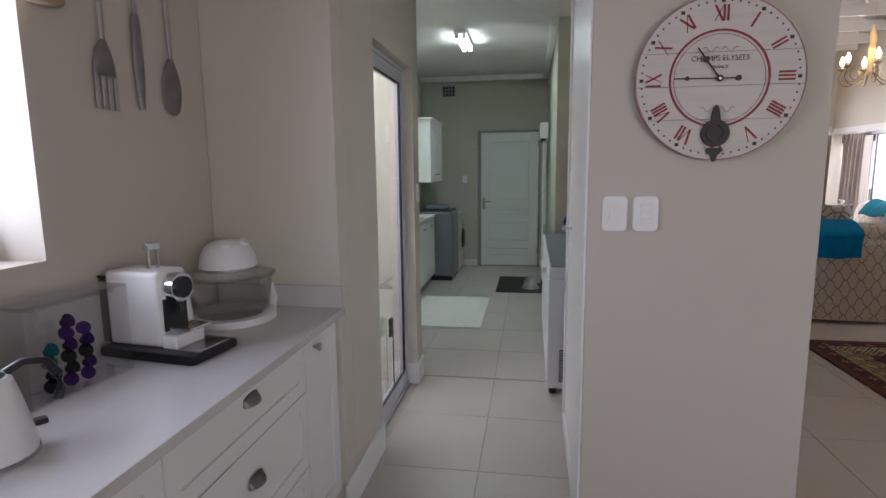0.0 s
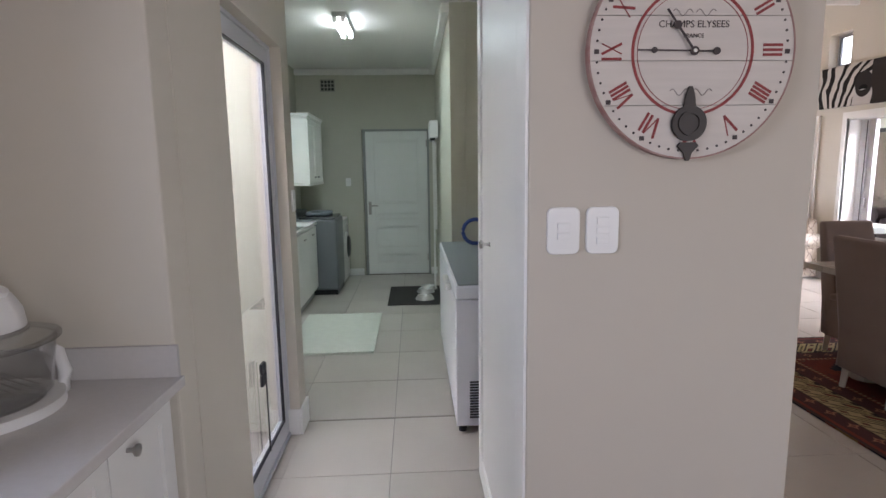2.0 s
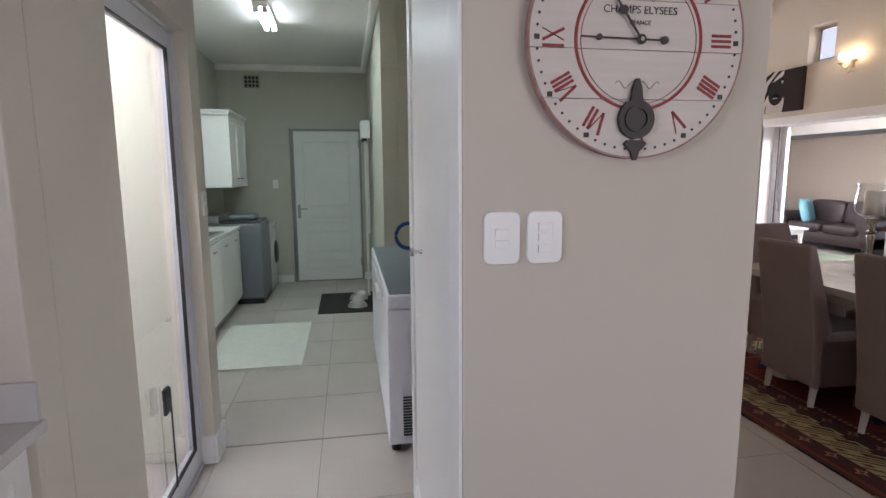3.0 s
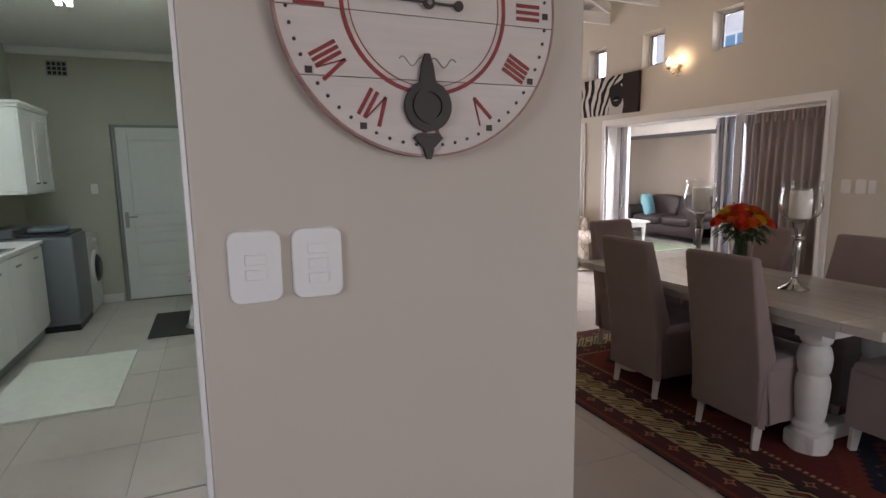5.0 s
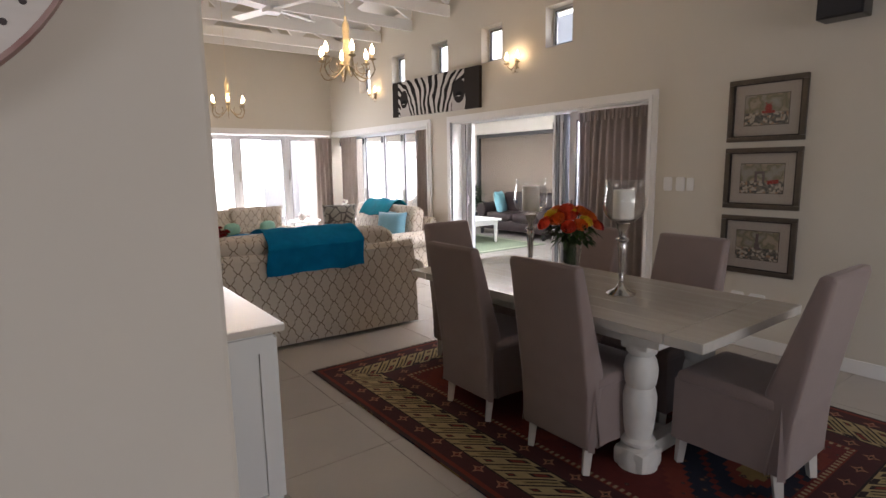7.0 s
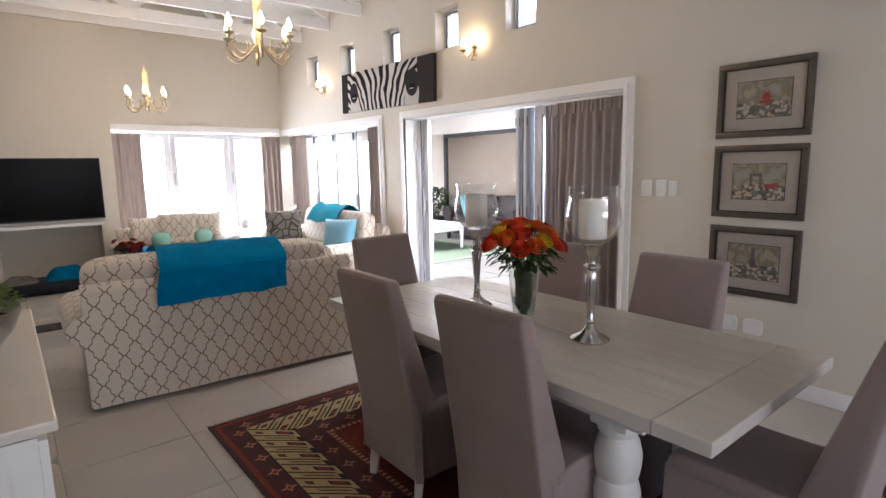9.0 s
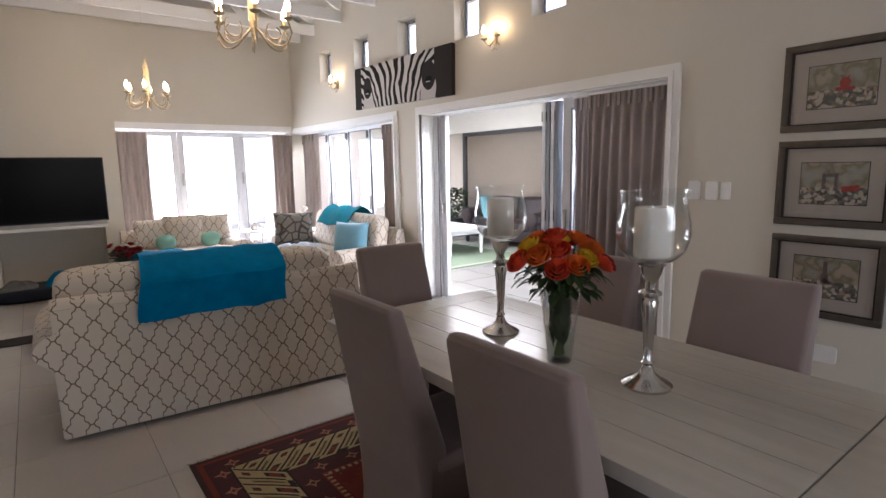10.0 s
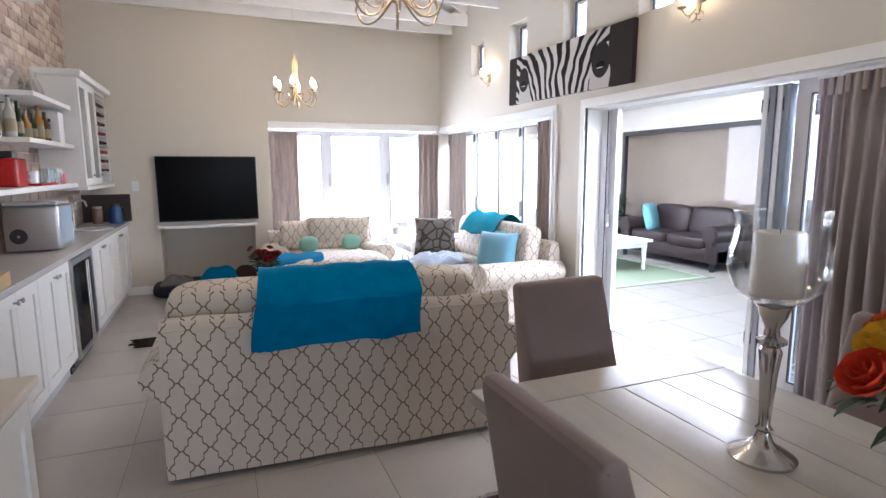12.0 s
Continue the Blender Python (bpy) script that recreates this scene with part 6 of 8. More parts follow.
kw = thing("window_4", -1.43, 0.85, 0, -90, "kitchen window with a white frame and bright daylight")
kw["kind"] = "structure"
glazed(kw, -0.548, 0.0, 1.252, 2.148, st=0.05)
glazed(kw, 0.002, 0.548, 1.252, 2.148, st=0.05)
part("window_sill", box(bmesh.new(), -0.60, 0.58, -0.22, -0.03, 1.215, 1.25, bev=0.005), WHITE, kw)
bl = thing("roman_blind", XK, 0.82, 0, 90, "beige fabric roman blind folded up over the kitchen window", "window blind")
for k in range(3):
    part("fold", puff(bmesh.new(), 0, -0.03 - 0.01 * k, 2.075 - 0.05 * k, 1.30, 0.05, 0.10, e=0.3, seg=20), surf("beige_blind_fabric", (0.42, 0.32, 0.21), 0.85, var=0.05, bump=0.3, bscale=300), bl, smooth=60)
part("batten", box(bmesh.new(), -0.65, 0.65, -0.06, 0.0, 2.14, 2.24), WHITE, bl)

CUT = surf("hammered_pewter", (0.56, 0.53, 0.50), 0.38, 0.45, var=0.25, vscale=18, bump=0.5, bscale=50)


def cutlery(kind, y, z0, label):
    t = thing("wall_" + kind, XK + 0.004, y, z0, 90, label, "wall decoration", "giant wall cutlery")
    head = {"fork": [(0.018, 0.50), (0.034, 0.46), (0.038, 0.38), (0.036, 0.28)], "knife": [(0.014, 0.42), (0.024, 0.40), (0.026, 0.24), (0.022, 0.10), (0.006, 0.0)], "spoon": [(0.012, 0.20), (0.034, 0.17), (0.056, 0.11), (0.055, 0.06), (0.036, 0.015), (0.004, 0.0)]}[kind]
    bm = bmesh.new()
    if kind == "fork":
        head = [(0.010, 0.21), (0.034, 0.175), (0.046, 0.13), (0.047, 0.10)]
    elif kind == "knife":
        head = [(0.012, 0.31), (0.021, 0.29), (0.024, 0.18), (0.022, 0.08), (0.012, 0.0)]
    rows = []
    for w, z in head:
        rows.append([bm.verts.new((w * math.cos(math.pi * k / 8), -0.006 - 0.012 * math.sin(math.pi * k / 8), z)) for k in range(9)])
    for a, b in zip(rows, rows[1:]):
        for k in range(8):
            bm.faces.new((a[k], a[k + 1], b[k + 1], b[k]))
    bmesh.ops.solidify(bm, geom=list(bm.faces), thickness=-0.004)
    if kind == "fork":
        for k in range(4):
            x = -0.038 + 0.0253 * k
            box(bm, x - 0.008, x + 0.008, -0.012, -0.005, 0.0, 0.105, bev=0.002)
    part("head", bm, CUT, t, smooth=60)
    top = head[0][1]
    bm = bmesh.new()
    pts, rr = [], []
    for i in range(26):
        f = i / 25
        pts.append((0, -0.012, top - 0.01 + (0.62 - 0.0) * f))
        rr.append(0.009 + 0.014 * f ** 1.5 + 0.003 * math.sin(f * 40) * f)
    tubeline(bm, pts, rr, 10)
    for v in bm.verts:
        v.co.y = -0.004 + (v.co.y + 0.012) * 0.45 - 0.006
    h = part("handle", bm, CUT, t, smooth=60)
    bm = bmesh.new()
    for k in range(4):
        z = top + 0.33 + 0.07 * k
        tubeline(bm, [(0.012 * math.sin(i * 0.9), -0.020 - 0.003 * math.cos(i), z + 0.006 * i) for i in range(10)], 0.0035, 6)
    part("relief", bm, CUT, h, smooth=60)
    return t


cutlery("fork", 1.64, 1.685, "giant pewter fork hung on the kitchen wall")
cutlery("knife", 1.795, 1.70, "giant pewter knife hung on the kitchen wall")
cutlery("spoon", 1.96, 1.695, "giant pewter spoon hung on the kitchen wall")

# coffee machine: front towards +x in its own frame
cm = thing("coffee_machine", -1.07, 1.575, 0.93, -8, "white capsule coffee machine on a black tray, on the worktop", "coffee machine")
bm = bmesh.new()
box(bm, -0.15, 0.20, -0.10, 0.10, 0, 0.032, bev=0.012)
tray = part("drip_base", bm, BLACKP, cm, smooth=40)
part("body", box(bmesh.new(), -0.14, 0.06, -0.068, 0.055, 0.033, 0.265, bev=0.018, seg=3), WHITEP, cm, "glossy white housing", smooth=40)
part("foot", box(bmesh.new(), 0.061, 0.115, -0.066, 0.053, 0.033, 0.075, bev=0.006), WHITEP, cm)
part("cheek", box(bmesh.new(), 0.0605, 0.065, -0.05, 0.04, 0.08, 0.18), BLACKP, cm)
hd_ = part("brew_head", rod(bmesh.new(), (0.045, -0.007, 0.213), (0.098, -0.007, 0.213), 0.044, 28), CHROME, cm, smooth=40)
part("brew_face", rod(bmesh.new(), (0.0985, -0.007, 0.213), (0.106, -0.007, 0.213), 0.033, 24), BLACKP, hd_, smooth=40)
part("spout", rod(bmesh.new(), (0.085, -0.007, 0.135), (0.085, -0.007, 0.168), 0.010, 12), BLACKP, hd_)
lv = part("lever", boxes((-0.012, 0.0, -0.03, -0.022, 0.265, 0.335), (-0.012, 0.0, 0.006, 0.014, 0.265, 0.335), (-0.016, 0.004, -0.034, 0.018, 0.325, 0.345), bev=0.003), CHROME, cm)
part("cup_stand", box(bmesh.new(), 0.08, 0.155, -0.05, 0.04, 0.088, 0.096, bev=0.003), CHROME, cm)
part("drip_grid", boxes(*[(0.118 + 0.014 * k, 0.124 + 0.014 * k, -0.07, 0.07, 0.0325, 0.036) for k in range(6)]), CHROME, tray)
part("water_tank", box(bmesh.new(), -0.205, -0.142, -0.06, 0.05, 0.033, 0.235, bev=0.008), thin_glass("smoky_tank", (0.45, 0.45, 0.48)), cm)
part("tank_lid", box(bmesh.new(), -0.21, -0.14, -0.063, 0.053, 0.236, 0.246, bev=0.003), BLACKP, cm)

# capsule stand of clear acrylic
cs = thing("capsule_stand", -1.12, 1.28, 0.93, 84, "clear acrylic stand of coloured coffee capsules on the worktop", "capsule holder")
ACR = thin_glass("clear_acrylic", (0.93, 0.94, 0.96))
part("case", boxes((-0.15, 0.15, 0.045, 0.05, 0.0, 0.25), (-0.15, -0.145, -0.05, 0.045, 0.0, 0.25), (0.145, 0.15, -0.05, 0.045, 0.0, 0.25), (-0.145, 0.145, -0.05, 0.045, 0.0, 0.006), (-0.145, 0.145, -0.05, 0.045, 0.244, 0.25), bev=0.001), ACR, cs)
capc = {"teal": surf("teal_foil", (0.01, 0.16, 0.20), 0.25, 0.7, bump=0), "green": surf("green_foil", (0.02, 0.10, 0.07), 0.25, 0.7, bump=0), "black": surf("black_foil", (0.02, 0.02, 0.022), 0.25, 0.7, bump=0), "purple": surf("purple_foil", (0.06, 0.02, 0.13), 0.25, 0.7, bump=0)}
for i, (x, cols) in enumerate(((-0.064, ("black", "black", "green", "teal")), (-0.012, ("purple", "black", "black", "purple", "purple", "purple")), (0.038, ("purple", "purple", "black", "purple", "purple")))):
    for k, c in enumerate(cols):
        z = 0.026 + 0.031 * k
        p = part("capsule", lathe(bmesh.new(), [(0, -0.014), (0.010, -0.013), (0.0145, 0.004), (0.0185, 0.006), (0.0185, 0.008), (0, 0.009)], 16), capc[c], cs, smooth=40, at=pose(x + (0.004 if k % 2 else -0.004), -0.012, z, 62, 0, 12 if k % 2 else -14))
part("tube_rack", boxes(*[(-0.128 + 0.037 * k, -0.108 + 0.037 * k, -0.045, 0.04, 0.235, 0.240) for k in range(7)]), ACR, cs)

# kettle
SQUAT = Matrix.Diagonal((1, 1, 0.74, 1))
kt = thing("kettle", -0.985, 0.93, 0.93, 60, "white ribbed electric kettle with a black handle, on the worktop", "kettle")
kp = [(0, 0)]
for i in range(36):
    f = i / 35
    kp.append((0.085 - 0.018 * f - 0.012 * f * f + (0.0015 if i % 2 else 0), 0.012 + 0.20 * f))
part("body", lathe(bmesh.new(), kp + [(0.05, 0.222), (0, 0.226)], 36), WHITEP, kt, smooth=30)
part("lid", lathe(bmesh.new(), [(0, 0.245), (0.01, 0.243), (0.012, 0.232), (0.045, 0.224)], 24), BLACKP, kt, smooth=50)
part("handle", tubeline(bmesh.new(), [(0.045, 0, 0.226), (0.075, 0, 0.245), (0.112, 0, 0.235), (0.132, 0, 0.19), (0.135, 0, 0.14), (0.128, 0, 0.115)], 0.011, 8), BLACKP, kt, smooth=60)
part("switch", box(bmesh.new(), 0.082, 0.105, -0.012, 0.012, 0.055, 0.072, bev=0.004), BLACKP, kt)
part("base", cyl(bmesh.new(), 0, 0, 0, 0.011, 0.088, 30), CHROME, kt, smooth=40)
part("spout", rod(bmesh.new(), (-0.055, 0, 0.18), (-0.09, 0, 0.21), 0.02, 10, 0.012), WHITEP, kt)
for ob in kt.children:
    ob.data.transform(SQUAT)

# halogen cooker with glass bowl
hc = thing("halogen_oven", -1.06, 1.955, 0.93, -30, "white halogen oven with a clear glass bowl, in the worktop's corner", "halogen oven")
part("glass_bowl", lathe(bmesh.new(), [(0, 0.020), (0.11, 0.022), (0.135, 0.04), (0.150, 0.15), (0.152, 0.155), (0.149, 0.155), (0.132, 0.045), (0.108, 0.028), (0, 0.026)], 40), CLEAR, hc, smooth=50)
part("rim", lathe(bmesh.new(), [(0.148, 0.152), (0.162, 0.156), (0.162, 0.162), (0.148, 0.164)], 40), thin_glass("rim_glass", (0.8, 0.8, 0.8)), hc, smooth=50)
part("glass_lid", lathe(bmesh.new(), [(0.155, 0.165), (0.11, 0.178), (0.09, 0.180)], 36), CLEAR, hc, smooth=50)
for ob in hc.children:
    ob.data.transform(Matrix.Diagonal((1.05, 1.05, 1.10, 1)))
ld = part("lid_motor", lathe(bmesh.new(), [(0, 0.192), (0.098, 0.195), (0.104, 0.208), (0.100, 0.245), (0.082, 0.282), (0.05, 0.300), (0, 0.305)], 36), WHITEP, hc, "white domed motor lid", smooth=50)
part("lid_band", lathe(bmesh.new(), [(0.1, 0.193), (0.107, 0.196), (0.107, 0.202), (0.1, 0.205)], 36), PEWTER, ld, smooth=50)
for s in (-1, 1):
    part("dial", rod(bmesh.new(), (0.048, s * 0.034, 0.278), (0.060, s * 0.040, 0.302), 0.018, 16), WHITEP, ld)
    bm = bmesh.new()
    tubeline(bm, [(0.02, s * 0.165, 0.0), (0.02, s * 0.175, 0.05), (0.0, s * 0.172, 0.10), (-0.03, s * 0.16, 0.115)], 0.018, 8)
    part("cradle_arm", bm, WHITEP, hc, smooth=60)
part("cradle", ringmesh(bmesh.new(), 0.125, 0.165, 0.0, 0.025, 40), WHITEP, hc, smooth=40, at=pose(0, 0, 0, 90, 0, 0))
part("wire_rack", boxes(*[(-0.09, 0.09, -0.08 + 0.02 * k, -0.078 + 0.02 * k, 0.06, 0.062) for k in range(9)]), CHROME, hc)

# ---- passage and laundry ----
gd = thing("glass_door", XH - 0.085, 3.195, 0, 90, "white aluminium framed glass door onto the side court", "glass door")
glazed(gd, -0.435, 0.435, 0.02, 2.11, st=0.075, dep=0.04, mat=ALU, name="leaf")
part("threshold", box(bmesh.new(), -0.445, 0.445, -0.03, 0.05, -0.003, 0.018), ALU, gd)
part("outer_frame", boxes((-0.4445, -0.436, -0.03, 0.03, 0.019, 2.129), (0.436, 0.4445, -0.03, 0.03, 0.019, 2.129), (-0.436, 0.436, -0.03, 0.03, 2.112, 2.129)), ALU, gd)
part("lock_box", boxes((-0.06, 0.0, -0.036, -0.0215, 0.49, 0.545), (-0.06, 0.0, -0.036, -0.0215, 0.55, 0.60), bev=0.004), DARKALU, gd)
part("pull_rod", box(bmesh.new(), 0.03, 0.036, -0.028, -0.022, 0.12, 0.58), BLACKP, gd)
structure("court_wall", boxes((-3.0, -2.8, 1.0, 6.0, -0.13, 3.0)), PLASTER, "white plastered court wall outside the glass door")

cas = structure("door_frame", boxes((0.262, 0.2695, YC + 0.004, 2.20, 0, CEILK - 0.001), (0.262, 0.33, 2.201, 2.395, 0, CEILK - 0.001)), WHITE, "white painted door frame in the passage")
lf = thing("cupboard_door", 0.288, 2.77, 0, -90, "tall white cupboard door with a small knob in the passage", "cupboard door")
part("panel", box(bmesh.new(), -0.36, 0.36, -0.012, 0.012, 0.02, CEILK - 0.02), WHITE, lf)
part("inner_frame", boxes((-0.36, -0.28, -0.022, -0.0125, 0.02, CEILK - 0.02), (0.28, 0.36, -0.022, -0.0125, 0.02, CEILK - 0.02), (-0.28, 0.28, -0.022, -0.0125, 0.02, 0.12), (-0.28, 0.28, -0.022, -0.0125, CEILK - 0.12, CEILK - 0.02)), WHITE, lf)
part("knob", lathe(bmesh.new(), [(0, 0), (0.010, 0), (0.006, 0.006), (0.006, 0.02), (0.017, 0.03), (0.015, 0.04), (0, 0.044)], 16), CHROME, lf, smooth=50, at=pose(0.02, -0.0225, 1.20, 90, 0, 0))

fz = thing("chest_freezer", 0.50, 4.45, 0, 0, "white chest freezer with a grey lid, against the passage wall", "chest freezer")
part("body", box(bmesh.new(), -0.31, 0.11, -0.90, 0.895, 0.05, 0.78, bev=0.008), FREEZER, fz)
part("lid", box(bmesh.new(), -0.31, 0.11, -0.90, 0.895, 0.785, 0.86, bev=0.012), FREEZER, fz)
part("lid_top", box(bmesh.new(), -0.295, 0.10, -0.885, 0.885, 0.8602, 0.866), surf("grey_lid", (0.22, 0.25, 0.26), 0.5, bump=0.02), fz)
part("vent_grille", boxes(*[(-0.235, -0.05, -0.906, -0.9005, 0.10 + 0.016 * k, 0.108 + 0.016 * k) for k in range(14)]), DARKALU, fz)
part("handle", boxes((-0.345, -0.3105, -0.55, -0.25, 0.76, 0.80), bev=0.01), WHITEP, fz)
for sx in (-1, 1):
    for sy in (-1, 1):
        part("foot", cyl(bmesh.new(), -0.10 + sx * 0.17, sy * 0.84, 0, 0.05, 0.025, 10), BLACKP, fz)
tagged(part("hose_coil", tubeline(bmesh.new(), [(0.47 + 0.10 * math.cos(i * 0.5), 5.05, 0.985 + 0.10 * math.sin(i * 0.5)) for i in range(26)], 0.015, 8), surf("blue_hose", (0.02, 0.05, 0.25), 0.4, bump=0), None, smooth=60), label="coiled blue hose on the chest freezer", category="hose")

ldoor = thing("door_1", -0.255, YF - 0.01, 0, 0, "white panelled laundry door with a lever handle")
ldoor["kind"] = "structure"
DOORM = surf("door_white", (0.76, 0.77, 0.74), 0.45, var=0.02, bump=0.05)
lw = part("leaf", boxes((-0.425, 0.43, 0.03, 0.06, 0.012, 2.02)), DOORM, ldoor)
RAILS = ((0.012, 0.17), (0.30, 0.40), (0.70, 0.80), (0.90, 1.02), (1.90, 2.02))
part("stile_and_rail", boxes((-0.425, -0.31, 0.010, 0.0295, 0.012, 2.02), (0.315, 0.43, 0.010, 0.0295, 0.012, 2.02), *[(-0.31, 0.315, 0.010, 0.0295, a, b) for a, b in RAILS], bev=0.004), DOORM, lw)
for (_, a), (b, _) in zip(RAILS, RAILS[1:]):
    part("raised_panel", box(bmesh.new(), -0.285, 0.29, 0.014, 0.0295, a + 0.025, b - 0.025, bev=0.009), DOORM, lw)
part("frame", boxes((-0.459, -0.427, -0.004, 0.07, 0, 2.05), (0.432, 0.459, -0.004, 0.07, 0, 2.05), (-0.427, 0.432, -0.004, 0.07, 2.022, 2.05)), surf("grey_door_frame", (0.30, 0.31, 0.30), 0.5, bump=0), ldoor)
part("door_handle", boxes((-0.405, -0.365, 0.001, 0.0095, 0.87, 1.05), (-0.39, -0.27, -0.032, -0.020, 0.985, 1.002), (-0.392, -0.378, -0.032, 0.001, 0.987, 1.0), bev=0.002), PEWTER, ldoor)
for z in (0.25, 1.85):
    part("hinge", box(bmesh.new(), 0.415, 0.431, -0.006, 0.0095, z - 0.05, z + 0.05), PEWTER, ldoor)

vt = thing("air_vent", -1.165, YF, 2.64, 0, "terracotta-grey pierced air brick high on the laundry wall", "air vent")
part("plate", boxes((-0.10, 0.10, -0.004, 0.0, -0.082, 0.082)), surf("vent_plate", (0.36, 0.35, 0.30), 0.8, bump=0), vt)
for i in range(4):
    for j in range(3):
        part("slot", box(bmesh.new(), -0.086 + 0.046 * i, -0.052 + 0.046 * i, -0.006, -0.0042, -0.068 + 0.048 * j, -0.032 + 0.048 * j), BLACKP, vt)
switch_plate("light_switch", -0.93, YF, 1.33, 0.075, 0.115, 0, 1, "white wall switch beside the laundry door", "laundry switches")
switch_plate("light_switch", XH, 3.74, 1.33, 0.07, 0.12, 90, 1, "white wall switch at the passage corner", "laundry switches")

tl = thing("tube_light", -0.64, 5.95, CEILK, 90, "twin fluorescent tube light on the laundry ceiling, lit", "ceiling light")
part("housing", box(bmesh.new(), -0.32, 0.32, -0.06, 0.06, -0.04, 0, bev=0.004), WHITE, tl)
TUBE = surf("lit_tube", (1, 1, 1), 0.5, var=0, bump=0, emit=((0.85, 1.0, 0.96), 12.0))
for s in (-1, 1):
    part("tube", rod(bmesh.new(), (-0.29, s * 0.035, -0.062), (0.29, s * 0.035, -0.062), 0.016, 12), TUBE, tl, smooth=40)
    for e in (-1, 1):
        part("lamp_holder", box(bmesh.new(), e * 0.30 - 0.01, e * 0.30 + 0.01, s * 0.035 - 0.02, s * 0.035 + 0.02, -0.085, -0.0405), WHITE, tl)

lc = thing("laundry_cabinet", -1.37, 5.45, 0, 90, "white shaker base cabinets with a sink top in the laundry", "laundry cabinet")
part("carcass", box(bmesh.new(), -1.6, 1.65, -0.17, 0.229, 0.10, 0.87), CABW, lc)
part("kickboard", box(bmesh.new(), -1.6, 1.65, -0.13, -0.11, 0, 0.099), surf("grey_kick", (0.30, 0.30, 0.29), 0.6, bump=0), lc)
for k in range(7):
    a = -1.59 + 0.46 * k
    d = part("door", box(bmesh.new(), a + 0.002, a + 0.458, -0.1895, -0.1705, 0.13, 0.85, bev=0.003), CABW, lc)
    part("handle", box(bmesh.new(), a + 0.18, a + 0.28, -0.204, -0.190, 0.765, 0.782, bev=0.003), PEWTER, d)
part("worktop", box(bmesh.new(), -1.6, 1.65, -0.20, 0.229, 0.8705, 0.90, bev=0.004), WHITE, lc)
for a, b in ((-0.30, 0.30), (0.42, 1.02)):
    sink = part("sink_rim", boxes((a, b, -0.165, -0.135, 0.9005, 0.912), (a, b, 0.115, 0.145, 0.9005, 0.912), (a, a + 0.03, -0.135, 0.115, 0.9005, 0.912), (b - 0.03, b, -0.135, 0.115, 0.9005, 0.912), bev=0.003), STEEL, lc)
    # flat plate, no recess: the bowl's inner shade is put into its dark colour
    part("sink_bowl", box(bmesh.new(), a + 0.031, b - 0.031, -0.134, 0.114, 0.9005, 0.903), surf("steel_painted_shade", (0.12, 0.125, 0.13), 0.35, 0.8, bump=0), sink)
part("tap", tubeline(bmesh.new(), [(0.36, 0.19, 0.90), (0.36, 0.19, 1.10), (0.36, 0.15, 1.15), (0.36, 0.06, 1.15), (0.36, 0.04, 1.11)], 0.011, 8), CHROME, lc, smooth=60)
wc = thing("wall_cabinet", -1.38, 7.36, 1.355, 90, "white shaker wall cabinet with a cornice above the laundry worktop", "wall cabinet")
part("carcass", box(bmesh.new(), -0.455, 0.455, -0.17, 0.219, 0, 0.72), CABW, wc)
for k in range(2):
    a = -0.455 + 0.455 * k
    d = shaker(wc, a + 0.003, a + 0.452, 0.004, 0.715, -0.1705)
    part("handle", box(bmesh.new(), a + (0.30 if k == 0 else 0.06), a + (0.39 if k == 0 else 0.15), -0.203, -0.191, 0.055, 0.070, bev=0.003), BLACKP, d)
part("cornice", boxes((-0.475, 0.455, -0.20, 0.219, 0.7205, 0.748), (-0.49, 0.455, -0.215, 0.219, 0.7485, 0.775), bev=0.006), CABW, wc)
part("pelmet", box(bmesh.new(), -0.475, 0.455, -0.195, 0.219, -0.03, -0.001, bev=0.004), CABW, wc)

wm = thing("top_loader", -1.20, 7.44, 0, 90, "grey top-loading washing machine beyond the laundry cabinets", "washing machine")
part("body", box(bmesh.new(), -0.29, 0.31, -0.25, 0.385, 0.06, 0.92, bev=0.03, seg=3), GREYAPP, wm, smooth=40)
part("lid", box(bmesh.new(), -0.27, 0.27, -0.23, 0.20, 0.921, 0.945, bev=0.01), surf("dark_lid", (0.06, 0.065, 0.075), 0.25, bump=0), wm)
part("control_panel", box(bmesh.new(), -0.30, 0.30, 0.201, 0.39, 0.921, 1.01, bev=0.02), GREYAPP, wm)
part("plinth", box(bmesh.new(), -0.28, 0.30, -0.235, 0.38, 0, 0.059), BLACKP, wm)
part("folded_towel", puff(bmesh.new(), 0.05, 0.0, 0.972, 0.4, 0.3, 0.05, e=0.4, seg=16), surf("grey_towel", (0.24, 0.27, 0.30), 0.95, bump=0.5, bscale=80), wm, smooth=60)
fl = thing("front_loader", -1.265, 8.05, 0, 90, "white front-loading washing machine by the laundry door wall", "washing machine")
part("body", box(bmesh.new(), -0.30, 0.30, -0.31, 0.33, 0.02, 0.85, bev=0.012), WHITEP, fl)
dr = part("door", rod(bmesh.new(), (0, -0.31, 0.47), (0, -0.335, 0.47), 0.20, 32), WHITEP, fl, smooth=40)
part("porthole", rod(bmesh.new(), (0, -0.3355, 0.47), (0, -0.36, 0.47), 0.155, 32, 0.12), BLACKP, dr, smooth=40)
part("detergent_drawer", box(bmesh.new(), -0.28, -0.12, -0.316, -0.3105, 0.73, 0.82), WHITEP, fl)
part("dial", rod(bmesh.new(), (0.05, -0.311, 0.775), (0.05, -0.335, 0.775), 0.025, 20), WHITEP, fl)

